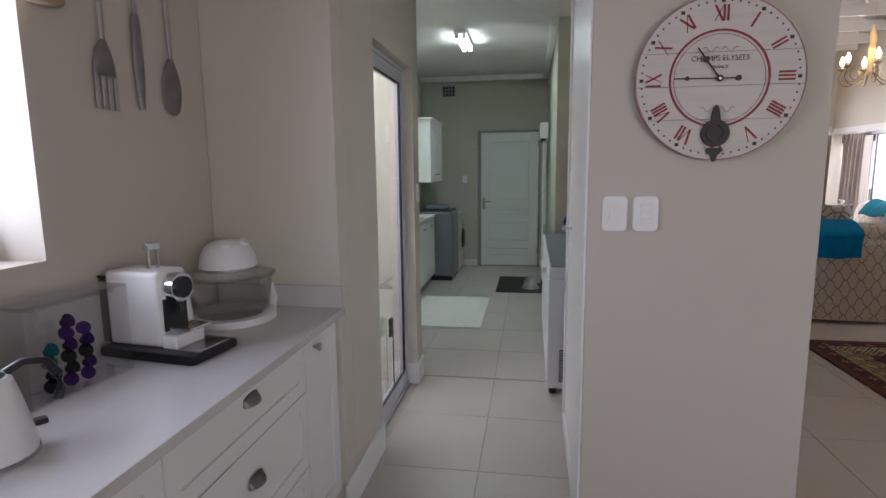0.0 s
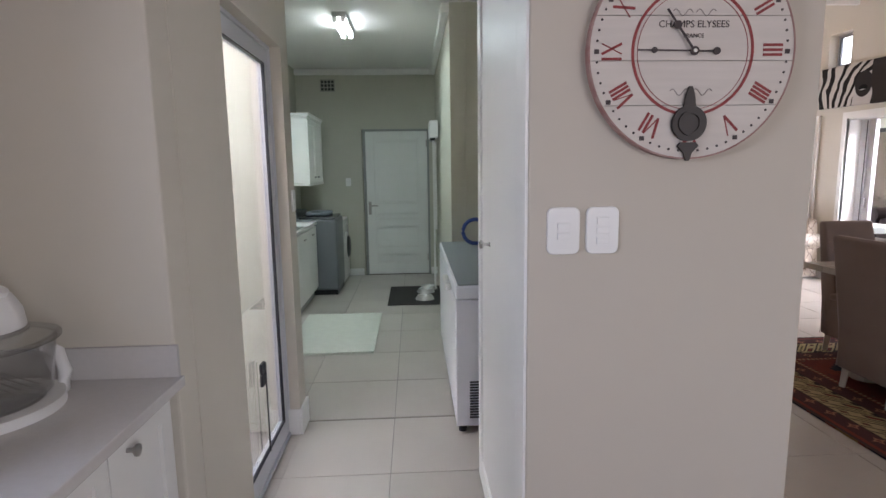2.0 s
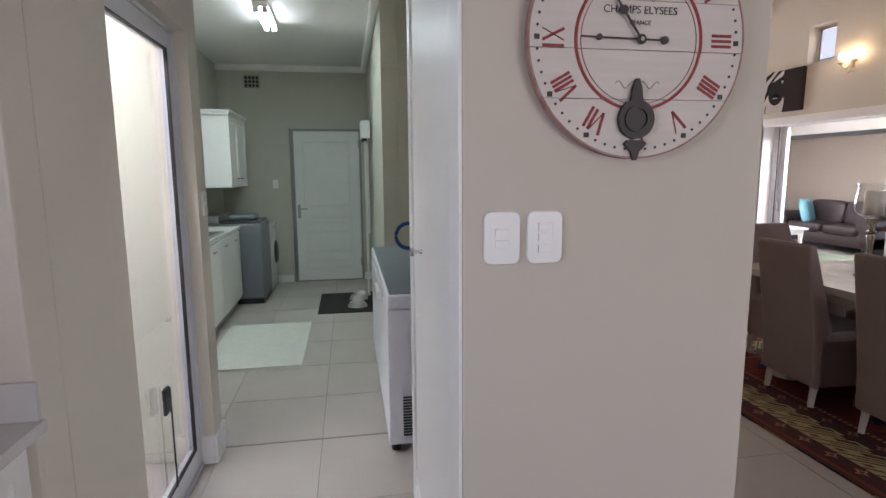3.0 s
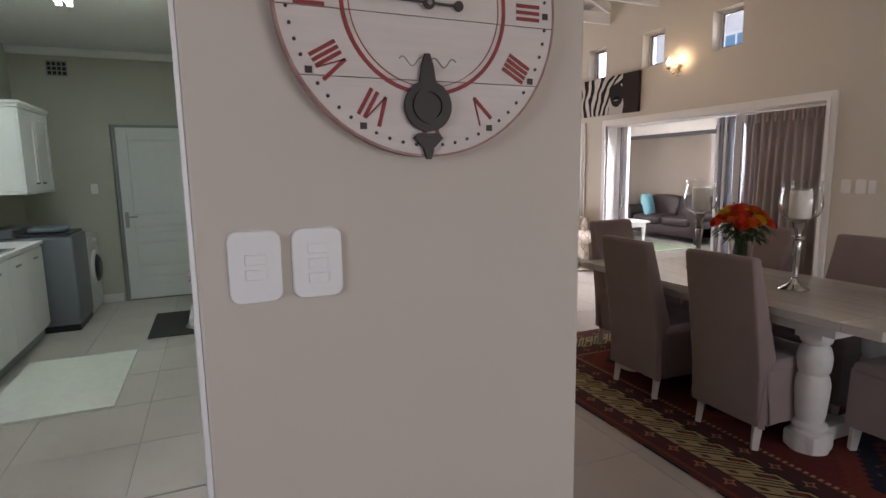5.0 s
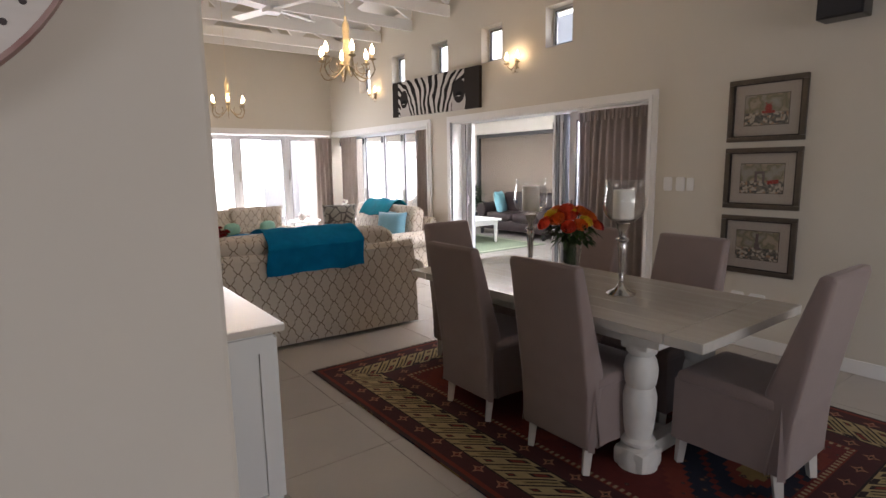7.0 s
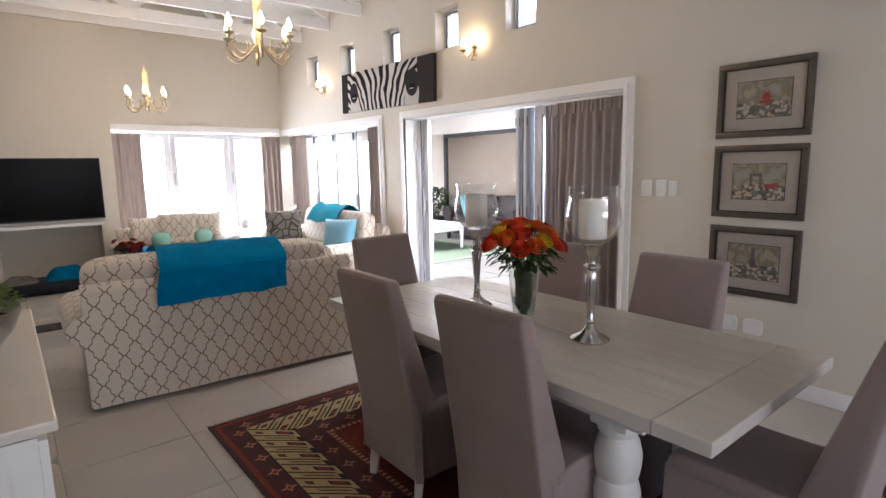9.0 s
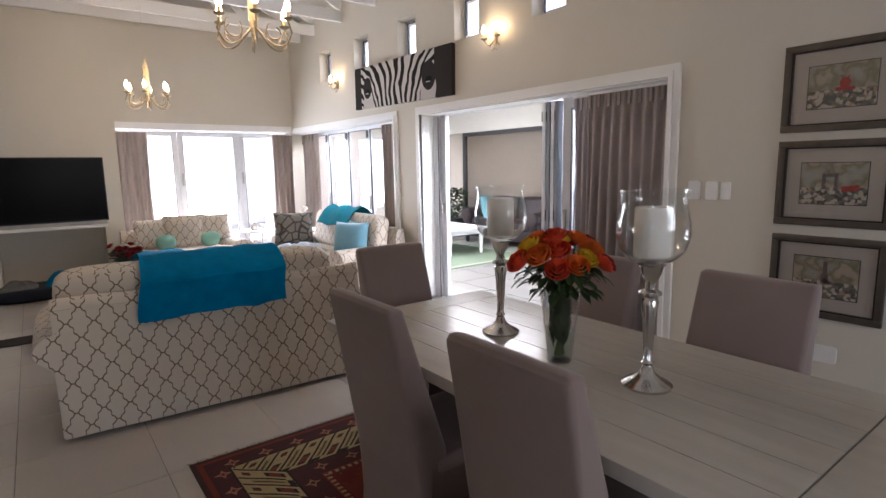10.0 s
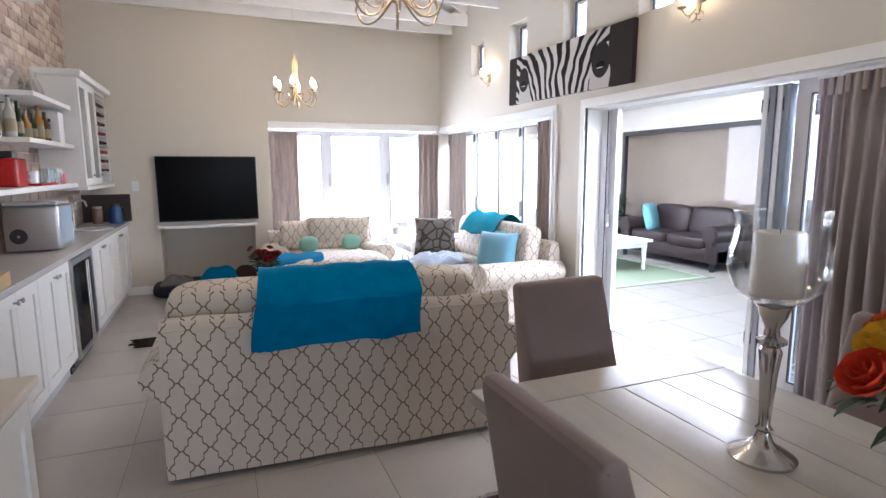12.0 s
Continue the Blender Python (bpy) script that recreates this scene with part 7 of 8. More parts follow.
MATW = surf("pale_cotton_mat", (0.68, 0.70, 0.62), 0.95, var=0.08, vscale=12, bump=0.7, bscale=120)
rg = thing("cotton_mat", -0.72, 5.60, 0, 0, "pale woven cotton mat with short tassels on the laundry floor", "mat")
part("woven_body", box(bmesh.new(), -0.42, 0.34, -0.60, 0.62, 0, 0.010, bev=0.003), MATW, rg)
for s in (-0.60, 0.62):
    bm = bmesh.new()
    for k in range(70):
        x = -0.42 + 0.76 * k / 70
        rod(bm, (x, s, 0.005), (x + rnd.uniform(-0.006, 0.006), s + (0.045 if s > 0 else -0.045), 0.003), 0.003, 3)
    part("fringe", bm, MATW, rg, kind="stuff")
dm = thing("rubber_mat", -0.02, 7.02, 0, 0, "dark rubber feeding mat by the laundry wall", "mat")
part("sheet", box(bmesh.new(), -0.32, 0.30, -0.48, 0.48, 0, 0.008, bev=0.002), surf("dark_mat", (0.035, 0.030, 0.028), 0.8, var=0.2, vscale=20, bump=0.4, bscale=90), dm)
for k, (x, y) in enumerate(((0.08, 6.80), (0.10, 7.16), (0.14, 7.34))):
    b = thing("pet_bowl", x, y, 0.008, 0, "steel pet bowl on the dark mat", "pet bowl", "pet bowls")
    part("outer", lathe(bmesh.new(), [(0, 0.01), (0.06, 0.008), (0.075, 0.04), (0.085, 0.045), (0.11, 0.0)], 28), STEEL, b, smooth=50)
hb = thing("folding_board", 0.285, 7.35, 0, -90, "white wall rack with a folded narrow board on the laundry wall", "wall rack")
part("rack", box(bmesh.new(), -0.18, 0.18, -0.11, -0.005, 1.86, 2.06, bev=0.01), WHITEP, hb)
part("hook_bar", box(bmesh.new(), -0.17, 0.17, -0.10, -0.04, 1.83, 1.859), BLACKP, hb)
part("pole", rod(bmesh.new(), (0.05, -0.06, 0.0), (0.05, -0.06, 1.83), 0.012, 10), WHITEP, hb)
part("board", box(bmesh.new(), -0.12, 0.0, -0.05, -0.02, 0.75, 1.82, bev=0.01), WHITEP, hb)

# ---- bar wall ----
bc = thing("bar_cabinet", 0.90, 7.735, 0, 90, "white shaker bar cabinets along the brick wall", "bar cabinet")
part("carcass", boxes((-2.56, -0.19, -0.20, 0.215, 0.10, 0.86), (0.52, 2.56, -0.20, 0.215, 0.10, 0.86), (-0.19, 0.52, 0.10, 0.215, 0.10, 0.86)), CABW, bc)
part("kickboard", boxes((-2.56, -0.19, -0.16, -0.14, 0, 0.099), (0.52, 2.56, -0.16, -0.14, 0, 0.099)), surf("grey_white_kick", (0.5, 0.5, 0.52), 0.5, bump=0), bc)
units = [(-2.55, -1.68), (-1.68, -0.92), (-0.92, -0.19), (0.52, 1.48), (1.48, 2.40)]
for a, b in units:
    m_ = (a + b) / 2
    shaker(bc, a + 0.003, m_ - 0.002, 0.13, 0.85, -0.2005, knob=(m_ - 0.035, 0.80), knob_mat=PEWTER, rail=0.07)
    shaker(bc, m_ + 0.002, b - 0.003, 0.13, 0.85, -0.2005, knob=(m_ + 0.035, 0.80), knob_mat=PEWTER, rail=0.07)
drawer(bc, 2.403, 2.555, 0.70, 0.85, -0.2005, False)
drawer(bc, 2.403, 2.555, 0.13, 0.695, -0.2005, False)
bt = part("bar_worktop", box(bmesh.new(), XB, 1.14, 5.172, YT, 0.861, 0.90, bev=0.004), QUARTZ)
tagged(bt, label="pale quartz bar worktop on the white cabinets", category="worktop")
wf2 = thing("wine_fridge", 0.90, 7.90, 0, 90, "black glass-fronted wine fridge with steel trim in the bar", "wine fridge")
part("body", box(bmesh.new(), -0.345, 0.345, -0.19, 0.09, 0.05, 0.855), BLACKP, wf2)
part("steel_frame", boxes((-0.345, -0.30, -0.235, -0.195, 0.10, 0.85), (0.30, 0.345, -0.235, -0.195, 0.10, 0.85), (-0.30, 0.30, -0.235, -0.195, 0.10, 0.14), (-0.30, 0.30, -0.235, -0.195, 0.80, 0.85)), STEEL, wf2)
part("glass", box(bmesh.new(), -0.30, 0.30, -0.225, -0.20, 0.14, 0.80), SCREEN, wf2)
part("handle", rod(bmesh.new(), (0.02, -0.262, 0.16), (0.02, -0.262, 0.80), 0.009, 10), CHROME, wf2)
part("handle", rod(bmesh.new(), (-0.04, -0.262, 0.16), (-0.04, -0.262, 0.80), 0.009, 10), CHROME, wf2)
part("plinth", box(bmesh.new(), -0.345, 0.345, -0.17, 0.05, 0, 0.049), BLACKP, wf2)

ic = thing("ice_maker", 0.875, 7.93, 0.90, 0, "brushed steel countertop ice maker with a round side vent", "ice maker")
part("body", box(bmesh.new(), -0.17, 0.17, -0.20, 0.20, 0.01, 0.34, bev=0.02, seg=3), STEEL, ic, smooth=40)
part("top", box(bmesh.new(), -0.165, 0.165, -0.19, 0.19, 0.341, 0.365, bev=0.01), surf("pale_lid", (0.55, 0.55, 0.54), 0.4, bump=0), ic)
part("vent", ringmesh(bmesh.new(), 0.01, 0.055, -0.206, -0.2005, 24), DARKALU, ic, at=pose(-0.08, 0, 0.12))
part("front_panel", box(bmesh.new(), 0.1705, 0.176, -0.17, 0.17, 0.05, 0.32), surf("pale_blue_panel", (0.45, 0.55, 0.65), 0.3, bump=0), ic)
bx = thing("wooden_box", 1.02, 6.28, 0.90, 4, "pale printed cardboard box on the bar worktop", "box")
part("carton", box(bmesh.new(), -0.11, 0.11, -0.12, 0.12, 0, 0.075, bev=0.003), surf("kraft_card", (0.48, 0.34, 0.16), 0.8, var=0.1, bump=0.1), bx)
part("printed_panel", boxes((0.01, 0.09, -0.1215, -0.1205, 0.03, 0.034), (0.01, 0.09, -0.1215, -0.1205, 0.04, 0.044), (0.01, 0.07, -0.1215, -0.1205, 0.05, 0.054)), INK, bx)
tagged(part("tray_box", box(bmesh.new(), 0.80, 1.05, 6.05, 6.14, 0.90, 1.02, bev=0.01), BLACKP), label="small black box on the bar worktop", category="box")

tp = thing("bar_tap", 0.80, 9.30, 0.90, 0, "tall chrome swan-neck tap at the bar sink", "tap")
part("spout", tubeline(bmesh.new(), [(0, 0, 0), (0, 0, 0.24), (0.02, 0, 0.29), (0.07, 0, 0.31), (0.11, 0, 0.29), (0.125, 0, 0.24)], 0.011, 8), CHROME, tp, smooth=60)
part("lever", tubeline(bmesh.new(), [(0, -0.02, 0.06), (0, -0.07, 0.09)], 0.006, 6), CHROME, tp)
sk_ = part("bar_sink", ringmesh(bmesh.new(), 0.14, 0.20, -0.004, 0.004, 36), STEEL, None, smooth=40, at=pose(0.92, 9.42, 0.904, 90, 0, 0))
tagged(sk_, label="round steel inset sink rim in the bar worktop", category="sink")
cb = thing("coffee_corner", 0.94, YT - 0.005, 0.90, 0, "dark splashback board behind the kettle and coffee jar", "splashback board")
part("board", box(bmesh.new(), -0.255, 0.235, -0.02, 0, 0.002, 0.32), surf("dark_board", (0.035, 0.025, 0.022), 0.3, bump=0.03), cb)
kj = thing("blue_kettle", 1.04, 10.12, 0.90, 0, "blue-lit glass kettle on the bar worktop", "kettle")
part("jug", lathe(bmesh.new(), [(0, 0), (0.07, 0), (0.075, 0.02), (0.06, 0.17), (0.05, 0.19), (0, 0.19)], 24), surf("blue_plastic", (0.03, 0.10, 0.26), 0.2, bump=0), kj, smooth=50)
part("lid", cyl(bmesh.new(), 0, 0, 0.19, 0.215, 0.045, 20), BLACKP, kj)
part("handle", tubeline(bmesh.new(), [(0.05, 0, 0.18), (0.10, 0, 0.16), (0.10, 0, 0.06), (0.07, 0, 0.04)], 0.010, 6), BLACKP, kj)
cj = thing("coffee_jar", 0.86, 10.12, 0.90, 0, "glass coffee jar with a brown filling on the bar worktop", "jar")
part("jar", lathe(bmesh.new(), [(0, 0), (0.05, 0), (0.055, 0.02), (0.055, 0.15), (0.045, 0.17), (0, 0.17)], 20), surf("brown_jar", (0.20, 0.13, 0.09), 0.2, bump=0), cj, smooth=50)
part("lid", cyl(bmesh.new(), 0, 0, 0.17, 0.19, 0.047, 20), PEWTER, cj)
bm = bmesh.new()
switch_plate("light_switch", 1.235, YT, 1.31, 0.075, 0.12, 0, 1, "white wall switch beside the television", "television wall switches")

dc = thing("display_cabinet", 0.842, 9.57, 1.35, 90, "white glazed display cabinet with a wine rack on the brick wall", "display cabinet")
part("carcass", boxes((-0.70, -0.675, -0.16, 0.16, 0, 0.98), (0.035, 0.06, -0.16, 0.16, 0, 0.98), (0.675, 0.70, -0.16, 0.16, 0, 0.98), (-0.675, 0.675, 0.14, 0.16, 0, 0.98), (-0.675, 0.035, -0.16, 0.14, 0, 0.022), (0.06, 0.675, -0.16, 0.14, 0, 0.022), (-0.675, 0.035, -0.16, 0.14, 0.958, 0.98), (0.06, 0.675, -0.16, 0.14, 0.958, 0.98)), CABW, dc)
for a, b in ((-0.695, -0.322), (-0.319, 0.055)):
    d = part("door", boxes((a, a + 0.065, -0.182, -0.1605, 0.004, 0.976), (b - 0.06, b, -0.182, -0.1605, 0.004, 0.976), (a + 0.065, b - 0.06, -0.182, -0.1605, 0.004, 0.07), (a + 0.065, b - 0.06, -0.182, -0.1605, 0.91, 0.976)), CABW, dc)
    part("pane", box(bmesh.new(), a + 0.061, b - 0.061, -0.174, -0.169, 0.071, 0.909), surf("frosted_pane", (0.35, 0.37, 0.36), 0.25, var=0.2, vscale=3, bump=0), d)
    part("knob", lathe(bmesh.new(), [(0, 0), (0.006, 0), (0.012, 0.016), (0, 0.022)], 12), PEWTER, d, at=pose(b - 0.03 if a < -0.3 else a + 0.03, -0.182, 0.10, 90, 0, 0))
part("cornice", box(bmesh.new(), -0.73, 0.72, -0.225, 0.16, 0.981, 1.045, bev=0.02), CABW, dc)
part("plinth", box(bmesh.new(), -0.70, 0.70, -0.19, 0.16, -0.035, -0.001), CABW, dc)
for k in range(9):
    part("rack_shelf", box(bmesh.new(), 0.061, 0.674, -0.16, 0.139, 0.105 + 0.10 * k, 0.112 + 0.10 * k), CABW, dc)
WB = [surf("dark_wine_bottle", (0.012, 0.018, 0.012), 0.12, bump=0), surf("red_capsule", (0.30, 0.015, 0.02), 0.3, bump=0)]
for k in range(8):
    for j in range(6):
        w = thing("wine_bottle", 0.842 + 0.14, 9.57 + 0.115 + 0.10 * j, 1.35 + 0.152 + 0.10 * k, 0, "dark wine bottle lying in the white wall rack", "wine bottle", "wine bottles in the rack")
        part("bottle", rod(bmesh.new(), (-0.20, 0, 0), (-0.02, 0, 0), 0.036, 14), WB[0], w, smooth=40)
        part("neck", rod(bmesh.new(), (-0.0199, 0, 0), (0.06, 0, 0), 0.015, 10, 0.014), WB[(k * 3 + j * 2) % 5 == 1 or k in (2, 4)], w, smooth=40)
        w.matrix_basis = pose(0.842 + 0.10, 9.57 + 0.115 + 0.10 * j, 1.35 + 0.149 + 0.10 * k)

for z, y0 in ((2.03, 7.80), (1.69, 7.60), (1.345, 6.2)):
    s = part("wall_shelf", box(bmesh.new(), XB + 0.001, 0.96, y0, 8.865, z, z + 0.035, bev=0.003), WHITE)
    tagged(s, label="white wall shelf beside the display cabinet on the brick wall", category="shelf", group="bar wall shelves")
BOT = [surf("brown_glass", (0.05, 0.02, 0.008), 0.1, bump=0), surf("green_glass", (0.012, 0.03, 0.012), 0.1, bump=0), surf("amber_spirit", (0.40, 0.22, 0.05), 0.1, bump=0), surf("silver_bottle", (0.55, 0.55, 0.53), 0.2, 0.7, bump=0), surf("clear_bottle", (0.5, 0.5, 0.46), 0.1, bump=0)]
LABELM = surf("paper_label", (0.36, 0.31, 0.20), 0.7, bump=0)


def bottle(x, y, z, r, h, mat, label):
    t = thing("bottle", x, y, z, 0, label, "bottle", "bottles on the bar shelves")
    part("glass", lathe(bmesh.new(), [(0, 0), (r, 0), (r * 1.02, 0.01), (r, h * 0.60), (r * 0.40, h * 0.75), (r * 0.34, h * 0.96), (0, h * 0.96)], 16), mat, t, smooth=50)
    part("cap", cyl(bmesh.new(), 0, 0, h * 0.96, h, r * 0.40, 12), BLACKP, t)
    part("label", lathe(bmesh.new(), [(r * 1.025, h * 0.15), (r * 1.03, h * 0.45)], 16), LABELM, t)


names_ = ["brown", "green", "amber", "silver", "clear"]
for k in range(13):
    m_ = rnd.randrange(5)
    bottle(0.76 + 0.06 * (k % 2), 7.66 + 0.085 * k, 1.725, rnd.uniform(0.028, 0.037), rnd.uniform(0.20, 0.30), BOT[m_], "%s spirit bottle on the middle bar shelf" % names_[m_])
for k in range(5):
    g = thing("drinking_glass", 0.86, 8.25 + 0.10 * k, 1.38, 0, "clear drinking glass on the lower bar shelf", "glass", "glasses on the lower bar shelf")
    part("bowl", lathe(bmesh.new(), [(0, 0.002), (0.03, 0.0), (0.034, 0.09), (0.038, 0.13), (0.035, 0.13), (0.030, 0.01)], 18), CLEAR, g, smooth=50)
for k in range(4):
    g = thing("glass_decanter", 0.82, 7.88 + 0.17 * k, 2.065, 0, "large clear glass decanter on the upper bar shelf", "decanter", "decanters on the upper bar shelf")
    part("bowl", lathe(bmesh.new(), [(0, 0.004), (0.06, 0), (0.07, 0.05), (0.05, 0.12), (0.02, 0.17), (0.03, 0.21), (0.027, 0.21), (0.017, 0.17), (0.045, 0.12), (0.064, 0.05), (0, 0.01)], 22), CLEAR, g, smooth=50)
wbx = thing("gift_box", 0.84, 8.72, 1.725, 0, "white gift box beside the display cabinet", "box")
part("carton", box(bmesh.new(), -0.07, 0.07, -0.08, 0.08, 0, 0.27, bev=0.003), WHITEP, wbx)
part("badge", box(bmesh.new(), -0.01, 0.01, -0.083, -0.0805, 0.18, 0.21), INK, wbx)
REDG = surf("gloss_red", (0.50, 0.012, 0.015), 0.2, bump=0)
rm = thing("red_coffee_machine", 0.80, 7.72, 1.38, 0, "glossy red coffee machine on the lower bar shelf", "coffee machine")
part("body", box(bmesh.new(), -0.09, 0.07, -0.13, 0.10, 0, 0.20, bev=0.02, seg=3), REDG, rm, smooth=40)
part("tank", box(bmesh.new(), -0.08, 0.05, -0.12, -0.02, 0.201, 0.25, bev=0.01), BLACKP, rm)
tr = thing("red_tray", 0.82, 8.12, 1.38, 0, "red enamel tray on the lower bar shelf", "tray")
part("dish", box(bmesh.new(), -0.10, 0.11, -0.22, 0.22, 0, 0.018, bev=0.006), REDG, tr)
mg = thing("steel_mug", 0.84, 8.0, 1.3985, 0, "steel mug on the red tray", "mug")
part("cup", lathe(bmesh.new(), [(0, 0), (0.04, 0), (0.042, 0.09), (0.038, 0.09), (0.036, 0.01), (0, 0.008)], 20), STEEL, mg, smooth=50)
part("handle", tubeline(bmesh.new(), [(0, -0.04, 0.075), (0, -0.07, 0.065), (0, -0.07, 0.03), (0, -0.04, 0.02)], 0.005, 6), STEEL, mg)
tagged(part("tall_candle", cyl(bmesh.new(), 0.88, 8.72, 1.38, 1.47, 0.02, 16), REDG), label="red pillar candle at the shelf's end", category="candle")
tagged(part("soap_bottle", lathe(bmesh.new(), [(0, 0), (0.03, 0), (0.032, 0.12), (0.012, 0.15), (0.012, 0.17), (0, 0.17)], 16, 0.86, 8.85, 0.90), WHITEP, None, smooth=50), label="white soap dispenser by the bar sink", category="soap dispenser")

# ---- patio ----
structure("patio_roof", boxes((7.25, 12.5, 2.0, 14.0, 2.62, 2.80), (7.25, 7.40, 2.0, 14.0, 2.45, 2.619)), PLASTER, "white patio roof with a fascia beam")
structure("patio_wall", boxes((10.0, 10.2, 8.1, 14.0, -0.13, 2.62), (5.6, 10.2, 13.0, 13.2, -0.13, 2.62)), surf("sand_plaster", (0.66, 0.60, 0.54), 0.85, var=0.06, vscale=1.2, bump=0.3, bscale=20), "sand-coloured plastered patio wall")
blnd = thing("patio_blind", 9.80, 10.34, 0, -90, "clear roll-down patio blind in a dark frame", "outdoor blind")
part("screen", box(bmesh.new(), -1.48, 1.48, -0.004, 0.004, 0.10, 2.13), BLIND_M, blnd)
part("frame", boxes((-1.56, -1.485, -0.04, 0.04, -0.024, 2.62), (1.485, 1.56, -0.04, 0.04, -0.024, 2.62), (-1.485, 1.485, -0.05, 0.05, 2.131, 2.21)), surf("dark_grey_frame", (0.07, 0.07, 0.075), 0.5, bump=0), blnd)
part("bottom_rail", box(bmesh.new(), -1.485, 1.485, -0.02, 0.02, 0.06, 0.099), ALU, blnd)
structure("patio_beam", boxes((9.70, 9.90, 2.0, 13.0, 2.21, 2.62)), PLASTER, "white beam over the patio blind")
sp_ = thing("downlight", 9.0, 9.2, 2.62, 0, "small round downlight in the patio ceiling, lit", "downlight")
part("bezel", cyl(bmesh.new(), 0, 0, -0.012, 0, 0.05, 20), WHITE, sp_)
part("lens", cyl(bmesh.new(), 0, 0, -0.016, -0.0125, 0.035, 20), BULB_M, sp_)

ls = thing("leather_sofa", 9.10, 9.60, -0.024, 90, "dark brown leather sofa with rolled arms on the patio", "sofa")
part("base", box(bmesh.new(), -1.0, 1.0, -0.40, 0.38, 0.12, 0.34, bev=0.03), LEATHER, ls, smooth=40)
part("backrest", puff(bmesh.new(), 0, -0.36, 0.55, 1.80, 0.26, 0.66, e=0.3, seg=28), LEATHER, ls, smooth=60)
for s in (-1, 1):
    bm = bmesh.new()
    box(bm, min(s * 0.80, s * 1.0), max(s * 0.80, s * 1.0), -0.36, 0.40, 0.12, 0.52, bev=0.03)
    rod(bm, (s * 0.90, -0.40, 0.54), (s * 0.90, 0.42, 0.54), 0.14, 28)
    a_ = part("arm", bm, LEATHER, ls, smooth=50)
    part("stud_panel", rod(bmesh.new(), (s * 0.90, 0.42, 0.54), (s * 0.90, 0.432, 0.54), 0.115, 24), LEATHER, a_)
    part("seat_cushion", puff(bmesh.new(), s * 0.40, 0.06, 0.40, 0.79, 0.72, 0.20, e=0.35, seg=24), LEATHER, ls, smooth=60)
    part("back_cushion", puff(bmesh.new(), s * 0.42, -0.22, 0.66, 0.86, 0.28, 0.50, e=0.5, seg=24, rot=Matrix.Rotation(radians(10), 3, "X")), LEATHER, ls, smooth=60)
    for q in (-0.36, 0.36):
        part("foot", cyl(bmesh.new(), s * 0.92, q, 0, 0.12, 0.035, 12, 0.045), BLACKP, ls)
cushion("scatter_cushion", 8.97, 10.17, 0.66, 0.54, 0.52, 0.17, -14, 30, surf("turquoise_cushion", (0.15, 0.34, 0.39), 0.9, bump=0.3, bscale=200), "turquoise cushion on the leather sofa")
pt = thing("patio_table", 7.62, 9.75, -0.012, 0, "white painted coffee table with turned legs on the green rug", "coffee table")
part("top", box(bmesh.new(), -0.42, 0.42, -0.62, 0.62, 0.42, 0.46, bev=0.008), WHITE, pt)
part("apron", box(bmesh.new(), -0.37, 0.37, -0.56, 0.56, 0.34, 0.419), WHITE, pt)
for sx in (-1, 1):
    for sy in (-1, 1):
        part("leg", lathe(bmesh.new(), [(0, 0), (0.022, 0), (0.03, 0.06), (0.022, 0.10), (0.035, 0.25), (0.038, 0.339), (0, 0.339)], 14, sx * 0.34, sy * 0.53), WHITE, pt, smooth=50)
tagged(part("white_box", box(bmesh.new(), 7.35, 7.65, 9.95, 10.2, 0.4485, 0.52, bev=0.006), WHITEP), label="white tissue box on the patio coffee table", category="box")
pf = thing("round_pouffe", 6.75, 9.9, -0.012, 0, "grey round pouffe on the patio", "pouffe")
part("seat", puff(bmesh.new(), 0, 0, 0.20, 0.55, 0.55, 0.40, e=0.7, seg=28), surf("grey_felt", (0.12, 0.12, 0.12), 0.9, bump=0.4, bscale=100), pf, smooth=70)
rb = part("rug_border", boxes((6.36, 8.39, 8.41, 8.47, -0.0119, -0.0095), (8.33, 8.39, 8.47, 11.1, -0.0119, -0.0095)), surf("pale_rug_band", (0.30, 0.32, 0.24), 0.95, bump=0.3, bscale=200))
gr = part("green_rug", box(bmesh.new(), 6.3, 8.45, 8.35, 11.2, -0.0238, -0.012, bev=0.003), GREENRUG)
rb.parent = gr
tagged(gr, label="green outdoor rug under the patio seating", category="rug")
pl = thing("potted_shrub", 9.3, 11.6, -0.024, 0, "leafy green shrub in a dark pot in the patio corner", "pot plant")
part("pot", lathe(bmesh.new(), [(0, 0), (0.15, 0), (0.20, 0.38), (0.17, 0.38), (0, 0.34)], 24), BLACKP, pl, smooth=50)
bm = bmesh.new()
for k in range(260):
    a = rnd.uniform(0, 6.28)
    leaf(bm, (rnd.uniform(0, 0.25) * math.cos(a), rnd.uniform(0, 0.25) * math.sin(a), rnd.uniform(0.4, 1.0)), (math.cos(a), math.sin(a), rnd.uniform(-0.2, 0.9)), rnd.uniform(0.12, 0.22), 0.06)
part("foliage", bm, LEAF, pl, kind="stuff")

